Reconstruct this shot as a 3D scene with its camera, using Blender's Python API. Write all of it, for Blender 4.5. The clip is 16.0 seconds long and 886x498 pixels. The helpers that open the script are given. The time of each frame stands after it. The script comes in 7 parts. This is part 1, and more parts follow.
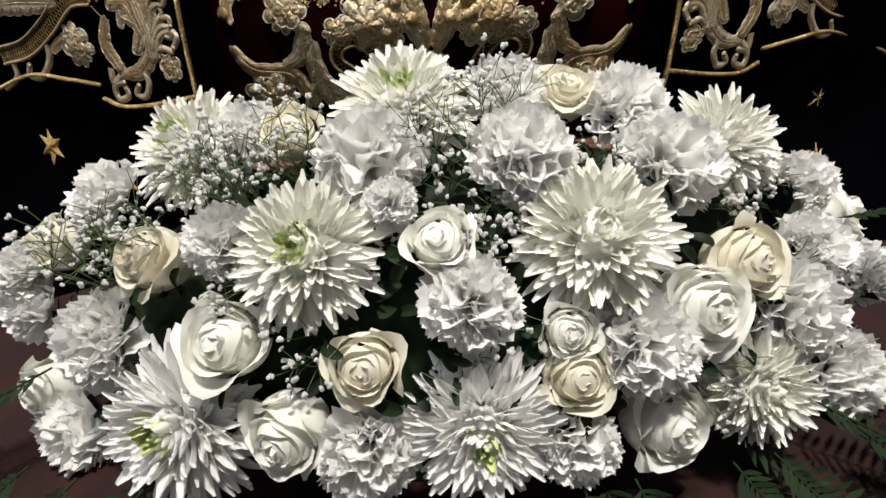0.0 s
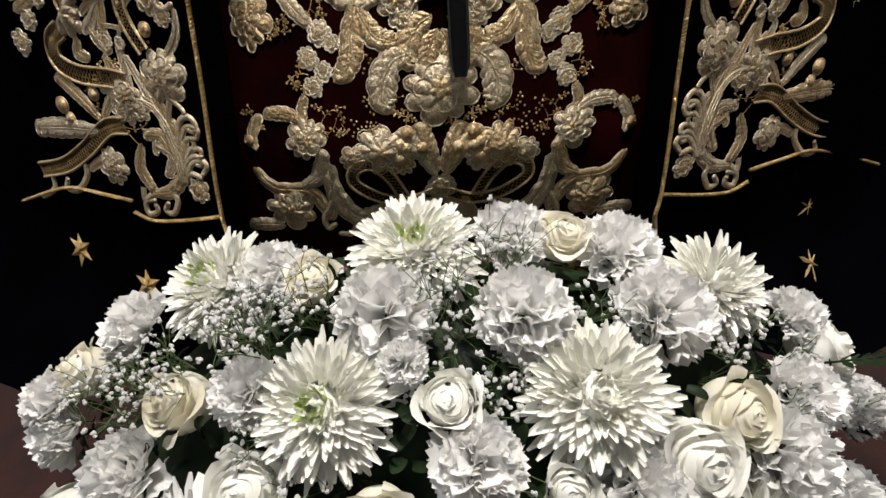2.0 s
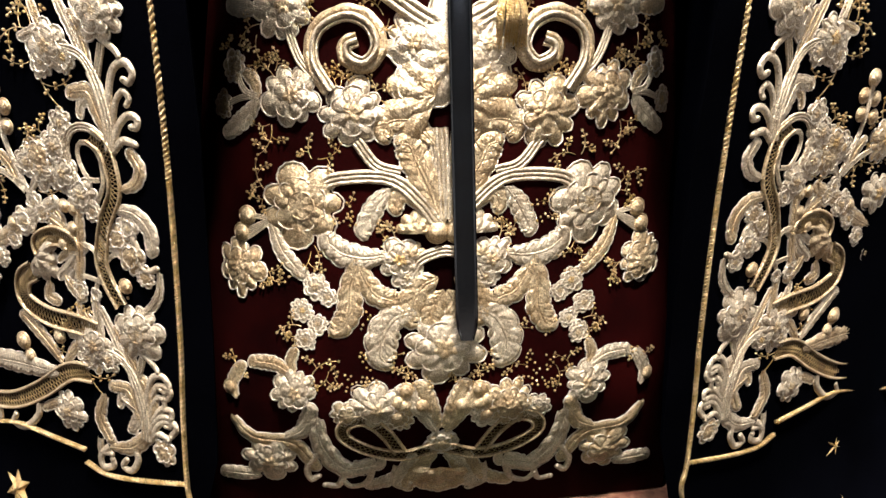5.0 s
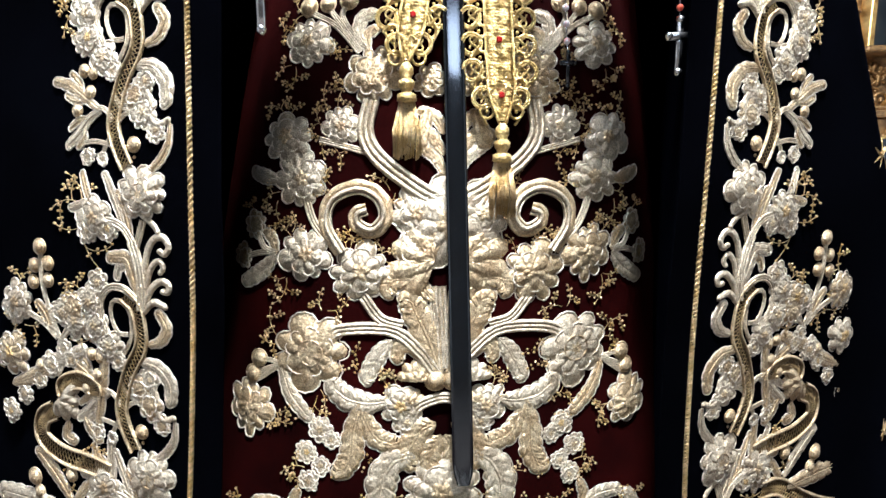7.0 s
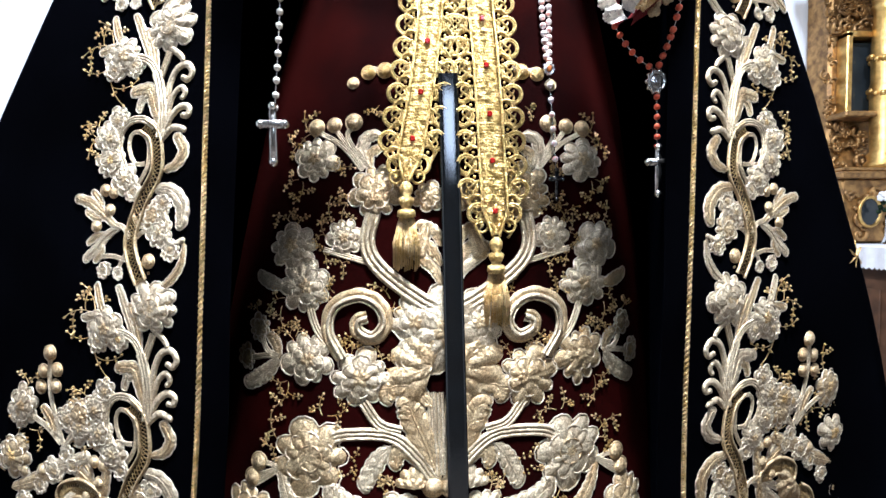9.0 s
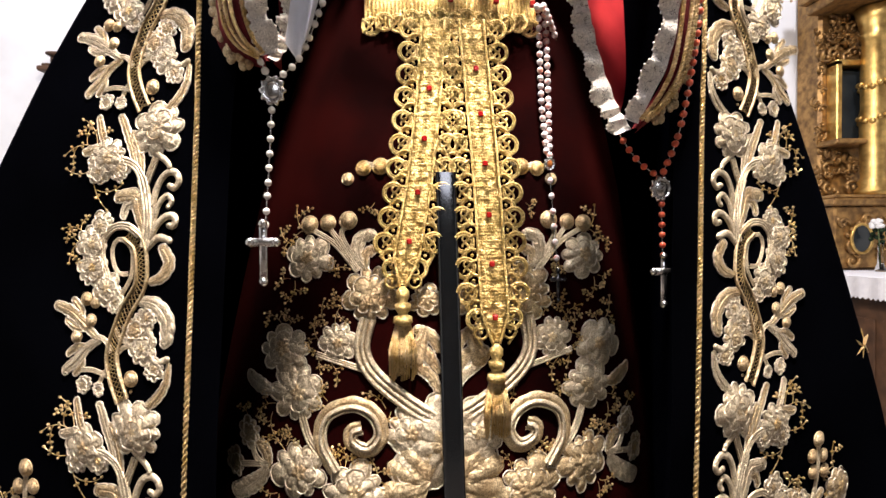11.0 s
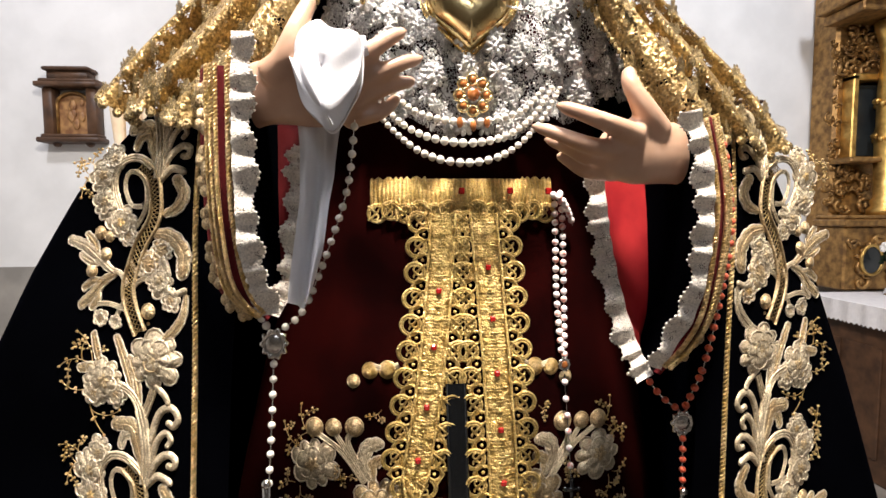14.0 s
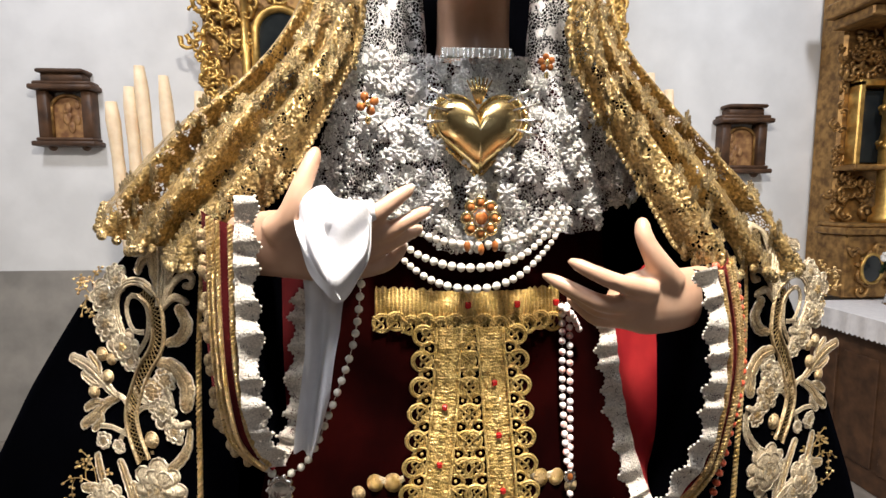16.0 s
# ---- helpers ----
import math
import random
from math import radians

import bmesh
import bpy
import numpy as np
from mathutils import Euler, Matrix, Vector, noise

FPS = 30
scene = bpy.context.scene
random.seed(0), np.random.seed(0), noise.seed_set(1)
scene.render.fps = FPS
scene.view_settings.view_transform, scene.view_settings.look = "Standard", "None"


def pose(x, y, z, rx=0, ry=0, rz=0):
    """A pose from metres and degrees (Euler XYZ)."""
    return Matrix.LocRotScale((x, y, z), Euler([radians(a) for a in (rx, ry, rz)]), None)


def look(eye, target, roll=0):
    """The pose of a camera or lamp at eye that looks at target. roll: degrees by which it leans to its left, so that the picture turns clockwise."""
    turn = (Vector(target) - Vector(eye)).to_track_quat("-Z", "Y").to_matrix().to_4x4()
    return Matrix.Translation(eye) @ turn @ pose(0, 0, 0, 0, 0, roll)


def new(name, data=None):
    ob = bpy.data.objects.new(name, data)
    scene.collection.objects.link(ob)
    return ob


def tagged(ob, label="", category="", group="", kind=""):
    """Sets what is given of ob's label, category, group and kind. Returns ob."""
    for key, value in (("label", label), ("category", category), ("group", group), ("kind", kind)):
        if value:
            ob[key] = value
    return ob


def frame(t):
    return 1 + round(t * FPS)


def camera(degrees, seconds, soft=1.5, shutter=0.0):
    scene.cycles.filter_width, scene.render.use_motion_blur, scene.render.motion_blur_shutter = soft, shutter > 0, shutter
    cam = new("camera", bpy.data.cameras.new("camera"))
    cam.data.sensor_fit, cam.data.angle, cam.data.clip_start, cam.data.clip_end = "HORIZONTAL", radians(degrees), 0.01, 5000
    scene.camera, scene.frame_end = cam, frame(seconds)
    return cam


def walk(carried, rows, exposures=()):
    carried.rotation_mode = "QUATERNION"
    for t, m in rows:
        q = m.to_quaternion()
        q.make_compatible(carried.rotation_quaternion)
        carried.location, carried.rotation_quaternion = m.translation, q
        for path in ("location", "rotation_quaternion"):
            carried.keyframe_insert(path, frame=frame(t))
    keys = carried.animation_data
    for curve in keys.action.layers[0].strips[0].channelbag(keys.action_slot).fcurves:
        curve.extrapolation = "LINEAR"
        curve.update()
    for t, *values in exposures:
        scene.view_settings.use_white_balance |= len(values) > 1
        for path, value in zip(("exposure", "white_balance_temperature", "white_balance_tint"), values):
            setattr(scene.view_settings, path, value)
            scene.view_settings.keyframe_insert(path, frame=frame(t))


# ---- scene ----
cam = camera(84.6, 16.0)
METRES, EYE, TILT, LEAN, TURN = 1.2, 0.75, -33.0, 2.6, -1.8
ROWS = [
    (0.0, 0.0, 0.0, 0.0, -0.0, 0.0, -0.0),
    (0.5, 0.0026, -0.0105, 0.0109, 0.19, 0.61, -0.15),
    (1.0, 0.0036, -0.0239, 0.0238, 0.51, 1.83, -0.3),
    (1.5, -0.0011, -0.034, 0.0467, 0.75, 3.72, -0.42),
    (2.0, -0.0032, -0.0312, 0.0774, 0.6, 5.66, -0.38),
    (2.5, -0.0085, -0.0227, 0.1168, 0.15, 7.75, -0.49),
    (3.0, -0.0196, -0.0088, 0.1544, -0.32, 10.05, -0.8),
    (3.5, -0.0237, 0.0047, 0.1936, -0.79, 11.99, -0.89),
    (4.0, -0.0254, 0.0119, 0.2218, -1.16, 13.63, -0.97),
    (6.5, -0.0338, -0.0696, 0.3224, -1.86, 23.52, -1.43),
    (7.0, -0.0325, -0.0937, 0.3289, -1.92, 25.36, -1.48),
    (7.5, -0.0299, -0.1065, 0.3402, -1.98, 26.95, -1.47),
    (8.0, -0.0338, -0.1209, 0.3533, -1.99, 28.49, -1.41),
    (8.5, -0.0359, -0.1365, 0.367, -2.07, 29.72, -1.36),
    (9.0, -0.0355, -0.1496, 0.378, -2.14, 30.83, -1.27),
    (11.5, -0.0486, -0.2008, 0.5163, -2.77, 31.98, -0.73),
    (12.0, -0.0544, -0.2179, 0.555, -2.76, 31.44, -0.79),
    (12.5, -0.0522, -0.2385, 0.6009, -2.75, 30.82, -0.89),
    (13.0, -0.0542, -0.257, 0.6436, -2.75, 30.23, -1.0),
    (13.5, -0.0573, -0.2751, 0.6782, -2.71, 29.73, -1.03),
    (14.0, -0.0609, -0.2967, 0.7167, -2.53, 29.22, -1.09),
    (14.5, -0.0641, -0.3179, 0.7549, -2.42, 28.81, -1.21),
    (15.0, -0.0668, -0.321, 0.7844, -2.36, 28.29, -1.28),
    (15.5, -0.073, -0.3388, 0.8264, -2.47, 27.66, -1.29),
    (16.0, -0.0745, -0.358, 0.8499, -2.75, 27.1, -1.24),
]
walk(cam, [(t, pose(0, 0, EYE, TILT, LEAN, TURN) @ pose(METRES * x, METRES * y, METRES * z, 90 + pitch, roll, yaw)) for t, x, y, z, yaw, pitch, roll in ROWS],
     exposures=[(0.0, -0.55, 6250, 12), (1.5, -0.64, 6250, 13), (2.7, -0.58, 6200, 15), (3.5, 0.02, 7100, 20), (4.2, 0.45, 6850, 20), (6.3, 0.76, 5200, 12), (9.2, 0.62, 5250, 12), (11.3, 0.24, 6500, 20), (13.0, 0.02, 6600, 18), (14.5, -0.18, 6500, 15), (16.0, -0.34, 6500, 14)])

# ---- light ----
world = bpy.data.worlds.new("world")
scene.world = world
world.use_nodes = True
world.node_tree.nodes["Background"].inputs["Color"].default_value = (0.9, 0.93, 1.0, 1)
world.node_tree.nodes["Background"].inputs["Strength"].default_value = 0.01


def ceiling_spot(name, place, target, watts, size, colour, label):
    data = bpy.data.lights.new(name, "AREA")
    data.shape, data.size, data.energy, data.color = "DISK", size, watts, colour
    ob = new(name, data)
    ob.matrix_world = look(place, target)
    return tagged(ob, label, "spotlight", kind="structure")


ceiling_spot("nave_spotlight", (0.16, 0.14, 3.80), (0.05, 0.6, 1.0), 232, 0.32, (1.0, 0.93, 0.81), "warm white spotlight high in the nave")
ceiling_spot("nave_spotlight", (-0.80, 0.12, 4.0), (-0.1, 0.7, 1.2), 50, 0.32, (0.95, 0.97, 1.0), "cool white spotlight high in the nave")
daylight = bpy.data.lights.new("window_daylight", "AREA")
daylight.shape, daylight.size, daylight.size_y, daylight.energy, daylight.color = "RECTANGLE", 1.0, 1.5, 34, (0.86, 0.93, 1.0)
daylight_lamp = new("window_daylight", daylight)
daylight_lamp.matrix_world = look((0.35, -3.90, 3.60), (0.0, 0.7, 1.2))
tagged(daylight_lamp, "cool daylight in the opening of the nave window", "window light", kind="structure")
ceiling_spot("wall_spotlight", (-2.3, 1.6, 4.7), (-2.5, 3.9, 2.0), 66, 0.5, (0.97, 0.98, 1.0), "white spotlight turned to the end wall")
ceiling_spot("wall_spotlight", (2.3, 1.6, 4.7), (2.7, 3.9, 2.0), 66, 0.5, (0.92, 0.96, 1.0), "white spotlight turned to the end wall")

# ---- materials ----


def material(name, colour, rough=0.5, metal=0.0, second=None, scale=40.0, bump=0.0, bump_scale=200.0, sheen=0.0, sheen_tint=None, spec=0.5,
             detail=4.0, stripe=None, rand=0.0, transmission=0.0, ior=1.45, alpha_net=None, spread=(0.35, 0.65), subsurf=0.0, glow_through=0.0, rough2=None, grain=0.0, grain_scale=320.0, relief=0.002, sequin=None):
    """A principled material with noise at two scales; stripe: (scale, strength) for thread relief; sequin: (scale, tilt) for small facets that glint; alpha_net: (scale, width) for open lace."""
    m = bpy.data.materials.new(name)
    m.use_nodes = True
    nt = m.node_tree
    n, l = nt.nodes, nt.links
    b = n["Principled BSDF"]
    b.inputs["Roughness"].default_value = rough
    b.inputs["Metallic"].default_value = metal
    b.inputs["Specular IOR Level"].default_value = spec
    b.inputs["IOR"].default_value = ior
    b.inputs["Transmission Weight"].default_value = transmission
    if subsurf:
        b.inputs["Subsurface Weight"].default_value = subsurf
        b.inputs["Subsurface Radius"].default_value = (0.01, 0.008, 0.006)
        b.inputs["Subsurface Scale"].default_value = 0.6
    if sheen:
        b.inputs["Sheen Weight"].default_value = sheen
        b.inputs["Sheen Roughness"].default_value = 0.35
        b.inputs["Sheen Tint"].default_value = (*(sheen_tint or colour), 1)
    tc = n.new("ShaderNodeTexCoord")
    second = second or tuple(c * 0.7 for c in colour)
    big = n.new("ShaderNodeTexNoise")
    big.inputs["Scale"].default_value, big.inputs["Detail"].default_value = scale, detail
    l.new(tc.outputs["Object"], big.inputs["Vector"])
    ramp = n.new("ShaderNodeValToRGB")
    ramp.color_ramp.elements[0].position, ramp.color_ramp.elements[1].position = spread
    ramp.color_ramp.elements[0].color, ramp.color_ramp.elements[1].color = (*second, 1), (*colour, 1)
    l.new(big.outputs["Fac"], ramp.inputs["Fac"])
    out = ramp.outputs["Color"]
    if grain:
        gn = n.new("ShaderNodeTexNoise")
        gn.inputs["Scale"].default_value, gn.inputs["Detail"].default_value = grain_scale, 2
        l.new(tc.outputs["Object"], gn.inputs["Vector"])
        gr = n.new("ShaderNodeMapRange")
        gr.inputs["From Min"].default_value, gr.inputs["From Max"].default_value = 0.36, 0.60
        gr.inputs["To Min"].default_value, gr.inputs["To Max"].default_value = 1 - grain, 1.0
        l.new(gn.outputs["Fac"], gr.inputs["Value"])
        mul = n.new("ShaderNodeMix")
        mul.data_type, mul.blend_type = "RGBA", "MULTIPLY"
        mul.inputs["Factor"].default_value = 1.0
        l.new(out, mul.inputs["A"])
        l.new(gr.outputs["Result"], mul.inputs["B"])
        out = mul.outputs["Result"]
    if rand:
        geo = n.new("ShaderNodeNewGeometry")
        hsv = n.new("ShaderNodeHueSaturation")
        mr = n.new("ShaderNodeMapRange")
        mr.inputs["To Min"].default_value, mr.inputs["To Max"].default_value = 1 - rand, 1 + rand
        l.new(geo.outputs["Random Per Island"], mr.inputs["Value"])
        l.new(mr.outputs["Result"], hsv.inputs["Value"])
        l.new(out, hsv.inputs["Color"])
        out = hsv.outputs["Color"]
    l.new(out, b.inputs["Base Color"])
    if rough2 is not None:
        rr = n.new("ShaderNodeMapRange")
        rr.inputs["To Min"].default_value, rr.inputs["To Max"].default_value = rough, rough2
        fine2 = n.new("ShaderNodeTexNoise")
        fine2.inputs["Scale"].default_value = bump_scale * 0.6
        l.new(tc.outputs["Object"], fine2.inputs["Vector"])
        l.new(fine2.outputs["Fac"], rr.inputs["Value"])
        l.new(rr.outputs["Result"], b.inputs["Roughness"])
    heights = []
    if bump:
        fine = n.new("ShaderNodeTexNoise")
        fine.inputs["Scale"].default_value, fine.inputs["Detail"].default_value = bump_scale, 3
        l.new(tc.outputs["Object"], fine.inputs["Vector"])
        heights.append((fine.outputs["Fac"], bump))
    if stripe:
        wave = n.new("ShaderNodeTexWave")
        wave.inputs["Scale"].default_value, wave.inputs["Distortion"].default_value = stripe[0], 3.0
        wave.inputs["Detail Scale"].default_value = 2.0
        wave.bands_direction = "DIAGONAL"
        l.new(tc.outputs["Object"], wave.inputs["Vector"])
        heights.append((wave.outputs["Fac"], stripe[1]))
    last = None
    for h, strength in heights:
        bp = n.new("ShaderNodeBump")
        bp.inputs["Strength"].default_value, bp.inputs["Distance"].default_value = strength, relief
        l.new(h, bp.inputs["Height"])
        if last:
            l.new(last, bp.inputs["Normal"])
        last = bp.outputs["Normal"]
    if sequin:
        facet = n.new("ShaderNodeTexVoronoi")
        facet.inputs["Scale"].default_value = sequin[0]
        l.new(tc.outputs["Object"], facet.inputs["Vector"])
        lean = n.new("ShaderNodeVectorMath")
        lean.operation = "MULTIPLY_ADD"
        lean.inputs[1].default_value = (sequin[1],) * 3
        lean.inputs[2].default_value = (-0.5 * sequin[1],) * 3
        l.new(facet.outputs["Color"], lean.inputs[0])
        total = n.new("ShaderNodeVectorMath")
        l.new(lean.outputs["Vector"], total.inputs[0])
        l.new(last or n.new("ShaderNodeNewGeometry").outputs["Normal"], total.inputs[1])
        unit = n.new("ShaderNodeVectorMath")
        unit.operation = "NORMALIZE"
        l.new(total.outputs["Vector"], unit.inputs[0])
        last = unit.outputs["Vector"]
    if last:
        l.new(last, b.inputs["Normal"])
    if glow_through:
        thin = n.new("ShaderNodeBsdfTranslucent")
        thin.inputs["Color"].default_value = (*colour, 1)
        mix = n.new("ShaderNodeMixShader")
        mix.inputs["Fac"].default_value = glow_through
        l.new(b.outputs["BSDF"], mix.inputs[1])
        l.new(thin.outputs["BSDF"], mix.inputs[2])
        l.new(mix.outputs["Shader"], n["Material Output"].inputs["Surface"])
    if alpha_net:
        vor = n.new("ShaderNodeTexVoronoi")
        vor.feature = "DISTANCE_TO_EDGE"
        vor.inputs["Scale"].default_value = alpha_net[0]
        l.new(tc.outputs["Object"], vor.inputs["Vector"])
        patch = n.new("ShaderNodeTexNoise")
        patch.inputs["Scale"].default_value = alpha_net[0] * 0.22
        l.new(tc.outputs["Object"], patch.inputs["Vector"])
        solid = n.new("ShaderNodeMath")
        solid.operation = "GREATER_THAN"
        solid.inputs[1].default_value = alpha_net[2]
        l.new(patch.outputs["Fac"], solid.inputs[0])
        less = n.new("ShaderNodeMath")
        less.operation = "LESS_THAN"
        less.inputs[1].default_value = alpha_net[1]
        l.new(vor.outputs["Distance"], less.inputs[0])
        both = n.new("ShaderNodeMath")
        both.operation = "MAXIMUM"
        l.new(solid.outputs[0], both.inputs[0])
        l.new(less.outputs[0], both.inputs[1])
        l.new(both.outputs[0], b.inputs["Alpha"])
    return m


PLASTER = material("white_plaster", (0.82, 0.83, 0.83), 0.85, second=(0.72, 0.73, 0.73), scale=3, bump=0.25, bump_scale=25)
DADO = material("grey_dado_paint", (0.36, 0.34, 0.31), 0.8, second=(0.25, 0.24, 0.22), scale=4, bump=0.3, bump_scale=30)
# Dark colour puts the gloom of a long, dim nave into the wall.
NAVE_GLOOM = material("nave_gloom", (0.10, 0.088, 0.075), 0.85, second=(0.055, 0.048, 0.042), scale=3, bump=0.3, bump_scale=20)
STONE_FLOOR = material("worn_stone_floor", (0.30, 0.27, 0.24), 0.55, second=(0.18, 0.16, 0.14), scale=5, bump=0.3, bump_scale=40)
CARPET = material("red_carpet", (0.024, 0.005, 0.003), 0.95, second=(0.011, 0.003, 0.002), scale=18, bump=0.6, bump_scale=500, sheen=0.02)
OAK = material("dark_wood", (0.11, 0.055, 0.028), 0.5, second=(0.05, 0.025, 0.014), scale=12, bump=0.2, bump_scale=90, stripe=(6, 0.2))
BROWN_GILT = material("aged_carved_gilt_wood", (0.42, 0.24, 0.08), 0.42, 0.55, second=(0.16, 0.085, 0.03), scale=20, bump=0.5, bump_scale=80)
GILT = material("bright_gilding", (0.78, 0.52, 0.17), 0.3, 0.9, second=(0.40, 0.24, 0.07), scale=14, bump=0.5, bump_scale=60, rough2=0.5)
MARBLED = material("red_marbled_paint", (0.21, 0.105, 0.06), 0.4, second=(0.085, 0.03, 0.018), scale=38, bump=0.3, bump_scale=90, spread=(0.42, 0.58))
BLACK_VELVET = material("black_velvet", (0.0011, 0.0012, 0.0019), 0.95, second=(0.0006, 0.0006, 0.0009), scale=6, bump=0.3, bump_scale=900, sheen=0.003, sheen_tint=(0.25, 0.3, 0.5), spec=0.0)
WINE_VELVET = material("dark_wine_velvet", (0.017, 0.0014, 0.0011), 0.9, second=(0.005, 0.0005, 0.0005), scale=7, bump=0.3, bump_scale=900, sheen=0.02, sheen_tint=(0.5, 0.05, 0.04), spec=0.02)
RED_VELVET = material("red_velvet", (0.13, 0.012, 0.014), 0.85, second=(0.07, 0.006, 0.008), scale=20, bump=0.3, bump_scale=900, sheen=0.2, sheen_tint=(0.7, 0.1, 0.08), spec=0.15)
RED_SATIN = material("red_satin", (0.50, 0.035, 0.035), 0.38, second=(0.36, 0.02, 0.025), scale=25, bump=0.1, bump_scale=60)
THREAD = material("silver_gilt_thread", (0.74, 0.58, 0.34), 0.36, 0.60, second=(0.53, 0.37, 0.19), scale=45, bump=0.45, bump_scale=560, stripe=(210, 0.25), rand=0.2, rough2=0.5, grain=0.5, grain_scale=560, relief=0.002, sequin=(520, 0.55))
THREAD_PALE = material("silver_thread", (0.80, 0.68, 0.47), 0.34, 0.56, second=(0.58, 0.46, 0.30), scale=45, bump=0.45, bump_scale=560, stripe=(210, 0.25), rand=0.18, rough2=0.5, grain=0.45, grain_scale=560, relief=0.002, sequin=(520, 0.50))
SILVER_CORD = material("silver_cord", (0.86, 0.76, 0.58), 0.30, 0.65, second=(0.66, 0.56, 0.42), scale=60, bump=0.6, bump_scale=700, stripe=(260, 0.5), rough2=0.45)
THREAD_GOLD = material("gold_thread", (0.78, 0.57, 0.29), 0.38, 0.65, second=(0.50, 0.32, 0.10), scale=60, bump=0.8, bump_scale=500, stripe=(220, 0.6), rand=0.15, rough2=0.22, sequin=(600, 0.6))
BELT_GOLD = material("yellow_gold_lace", (0.84, 0.61, 0.24), 0.32, 0.6, second=(0.62, 0.42, 0.13), scale=70, bump=1.0, bump_scale=420, rand=0.18, grain=0.3, grain_scale=420, relief=0.003)
NET = material("dark_gilt_net", (0.36, 0.25, 0.10), 0.45, 0.6, second=(0.16, 0.10, 0.04), scale=60, bump=0.5, bump_scale=400)
LEAF = material("dark_green_foliage", (0.016, 0.030, 0.011), 0.55, second=(0.006, 0.012, 0.005), scale=30, bump=0.3, bump_scale=120, rand=0.3, spec=0.15)
PETAL = material("white_petal", (0.95, 0.94, 0.92), 0.6, second=(0.92, 0.92, 0.90), scale=30, bump=0.06, bump_scale=160, rand=0.05, spec=0.25, glow_through=0.38)
CREAM_PETAL = material("cream_petal", (0.90, 0.87, 0.75), 0.55, second=(0.84, 0.79, 0.62), scale=18, bump=0.08, bump_scale=140, rand=0.05, spec=0.25, glow_through=0.27)
IVORY_PETAL = material("ivory_petal", (0.94, 0.93, 0.88), 0.55, second=(0.90, 0.90, 0.81), scale=20, bump=0.08, bump_scale=160, rand=0.06, spec=0.25, glow_through=0.27)
GREEN_PETAL = material("pale_green_petal", (0.66, 0.72, 0.36), 0.55, second=(0.48, 0.58, 0.2), scale=60, bump=0.15, bump_scale=160, rand=0.15, subsurf=0.2)
STALK = material("green_stalk", (0.10, 0.14, 0.05), 0.55, second=(0.06, 0.09, 0.03), scale=50)
SATIN_BLACK = material("black_satin", (0.004, 0.005, 0.006), 0.12, second=(0.003, 0.0035, 0.004), scale=30, bump=0.02, bump_scale=300, spec=0.9, ior=1.55)
GARNET = material("red_glass_stone", (0.36, 0.02, 0.015), 0.12, second=(0.4, 0.01, 0.01), spec=0.8)
AMBER = material("orange_glass_stone", (0.46, 0.17, 0.05), 0.10, second=(0.20, 0.06, 0.015), scale=90, spec=0.8)
PEARL = material("pearl", (0.74, 0.70, 0.62), 0.15, second=(0.64, 0.60, 0.53), scale=60, spec=0.7)
PINK_BEAD = material("rosy_white_bead", (0.86, 0.78, 0.76), 0.3, second=(0.72, 0.33, 0.27), scale=130, spread=(0.38, 0.5))
CORAL = material("coral_bead", (0.66, 0.13, 0.06), 0.3, second=(0.5, 0.08, 0.04), scale=90, rand=0.12)
SILVER = material("silver", (0.78, 0.76, 0.72), 0.25, 1.0, second=(0.5, 0.48, 0.45), scale=80, bump=0.3, bump_scale=200)
POLISHED_GOLD = material("polished_gold", (0.95, 0.76, 0.40), 0.22, 1.0, second=(0.88, 0.66, 0.30), scale=20, bump=0.35, bump_scale=45, relief=0.003)
SILVER_LACE = material("silver_lace", (0.97, 0.96, 0.94), 0.30, 0.06, second=(0.90, 0.89, 0.86), scale=80, bump=1.0, bump_scale=330, rand=0.14, rough2=0.2, grain=0.4, grain_scale=420, relief=0.004, sequin=(500, 0.7))
SILVER_GAUZE = material("silver_net", (0.93, 0.92, 0.91), 0.35, 0.08, second=(0.80, 0.79, 0.78), scale=60, bump=0.9, bump_scale=300, alpha_net=(230, 0.065, 0.57), grain=0.3, grain_scale=300)
GOLD_LACE = material("old_gold_lace", (0.68, 0.51, 0.25), 0.36, 0.5, second=(0.44, 0.30, 0.12), scale=50, bump=1.0, bump_scale=330, rand=0.2, rough2=0.22, grain=0.6, grain_scale=380, relief=0.004, sequin=(420, 0.9))
GOLD_GAUZE = material("old_gold_net", (0.50, 0.35, 0.14), 0.40, 0.5, second=(0.27, 0.17, 0.06), scale=28, bump=0.7, bump_scale=240, alpha_net=(230, 0.13, 0.43), rough2=0.25, grain=0.55, grain_scale=260, relief=0.003, sequin=(420, 0.7))
CREAM_LACE = material("cream_cotton_lace", (0.86, 0.80, 0.71), 0.8, second=(0.70, 0.63, 0.54), scale=60, bump=1.0, bump_scale=450, alpha_net=(620, 0.20, 0.42), grain=0.3, grain_scale=500)
LINEN = material("white_linen", (0.76, 0.76, 0.78), 0.7, second=(0.68, 0.68, 0.71), scale=30, bump=0.2, bump_scale=400)
FLESH = material("painted_wood_flesh", (0.56, 0.36, 0.25), 0.34, second=(0.44, 0.26, 0.17), scale=16, bump=0.05, bump_scale=60, spec=0.5, subsurf=0.1)
WAX = material("cream_wax", (0.80, 0.66, 0.47), 0.5, second=(0.72, 0.56, 0.38), scale=20, bump=0.2, bump_scale=40, subsurf=0.3)
GLASS = material("clear_glass", (0.95, 0.97, 0.96), 0.03, transmission=1.0)
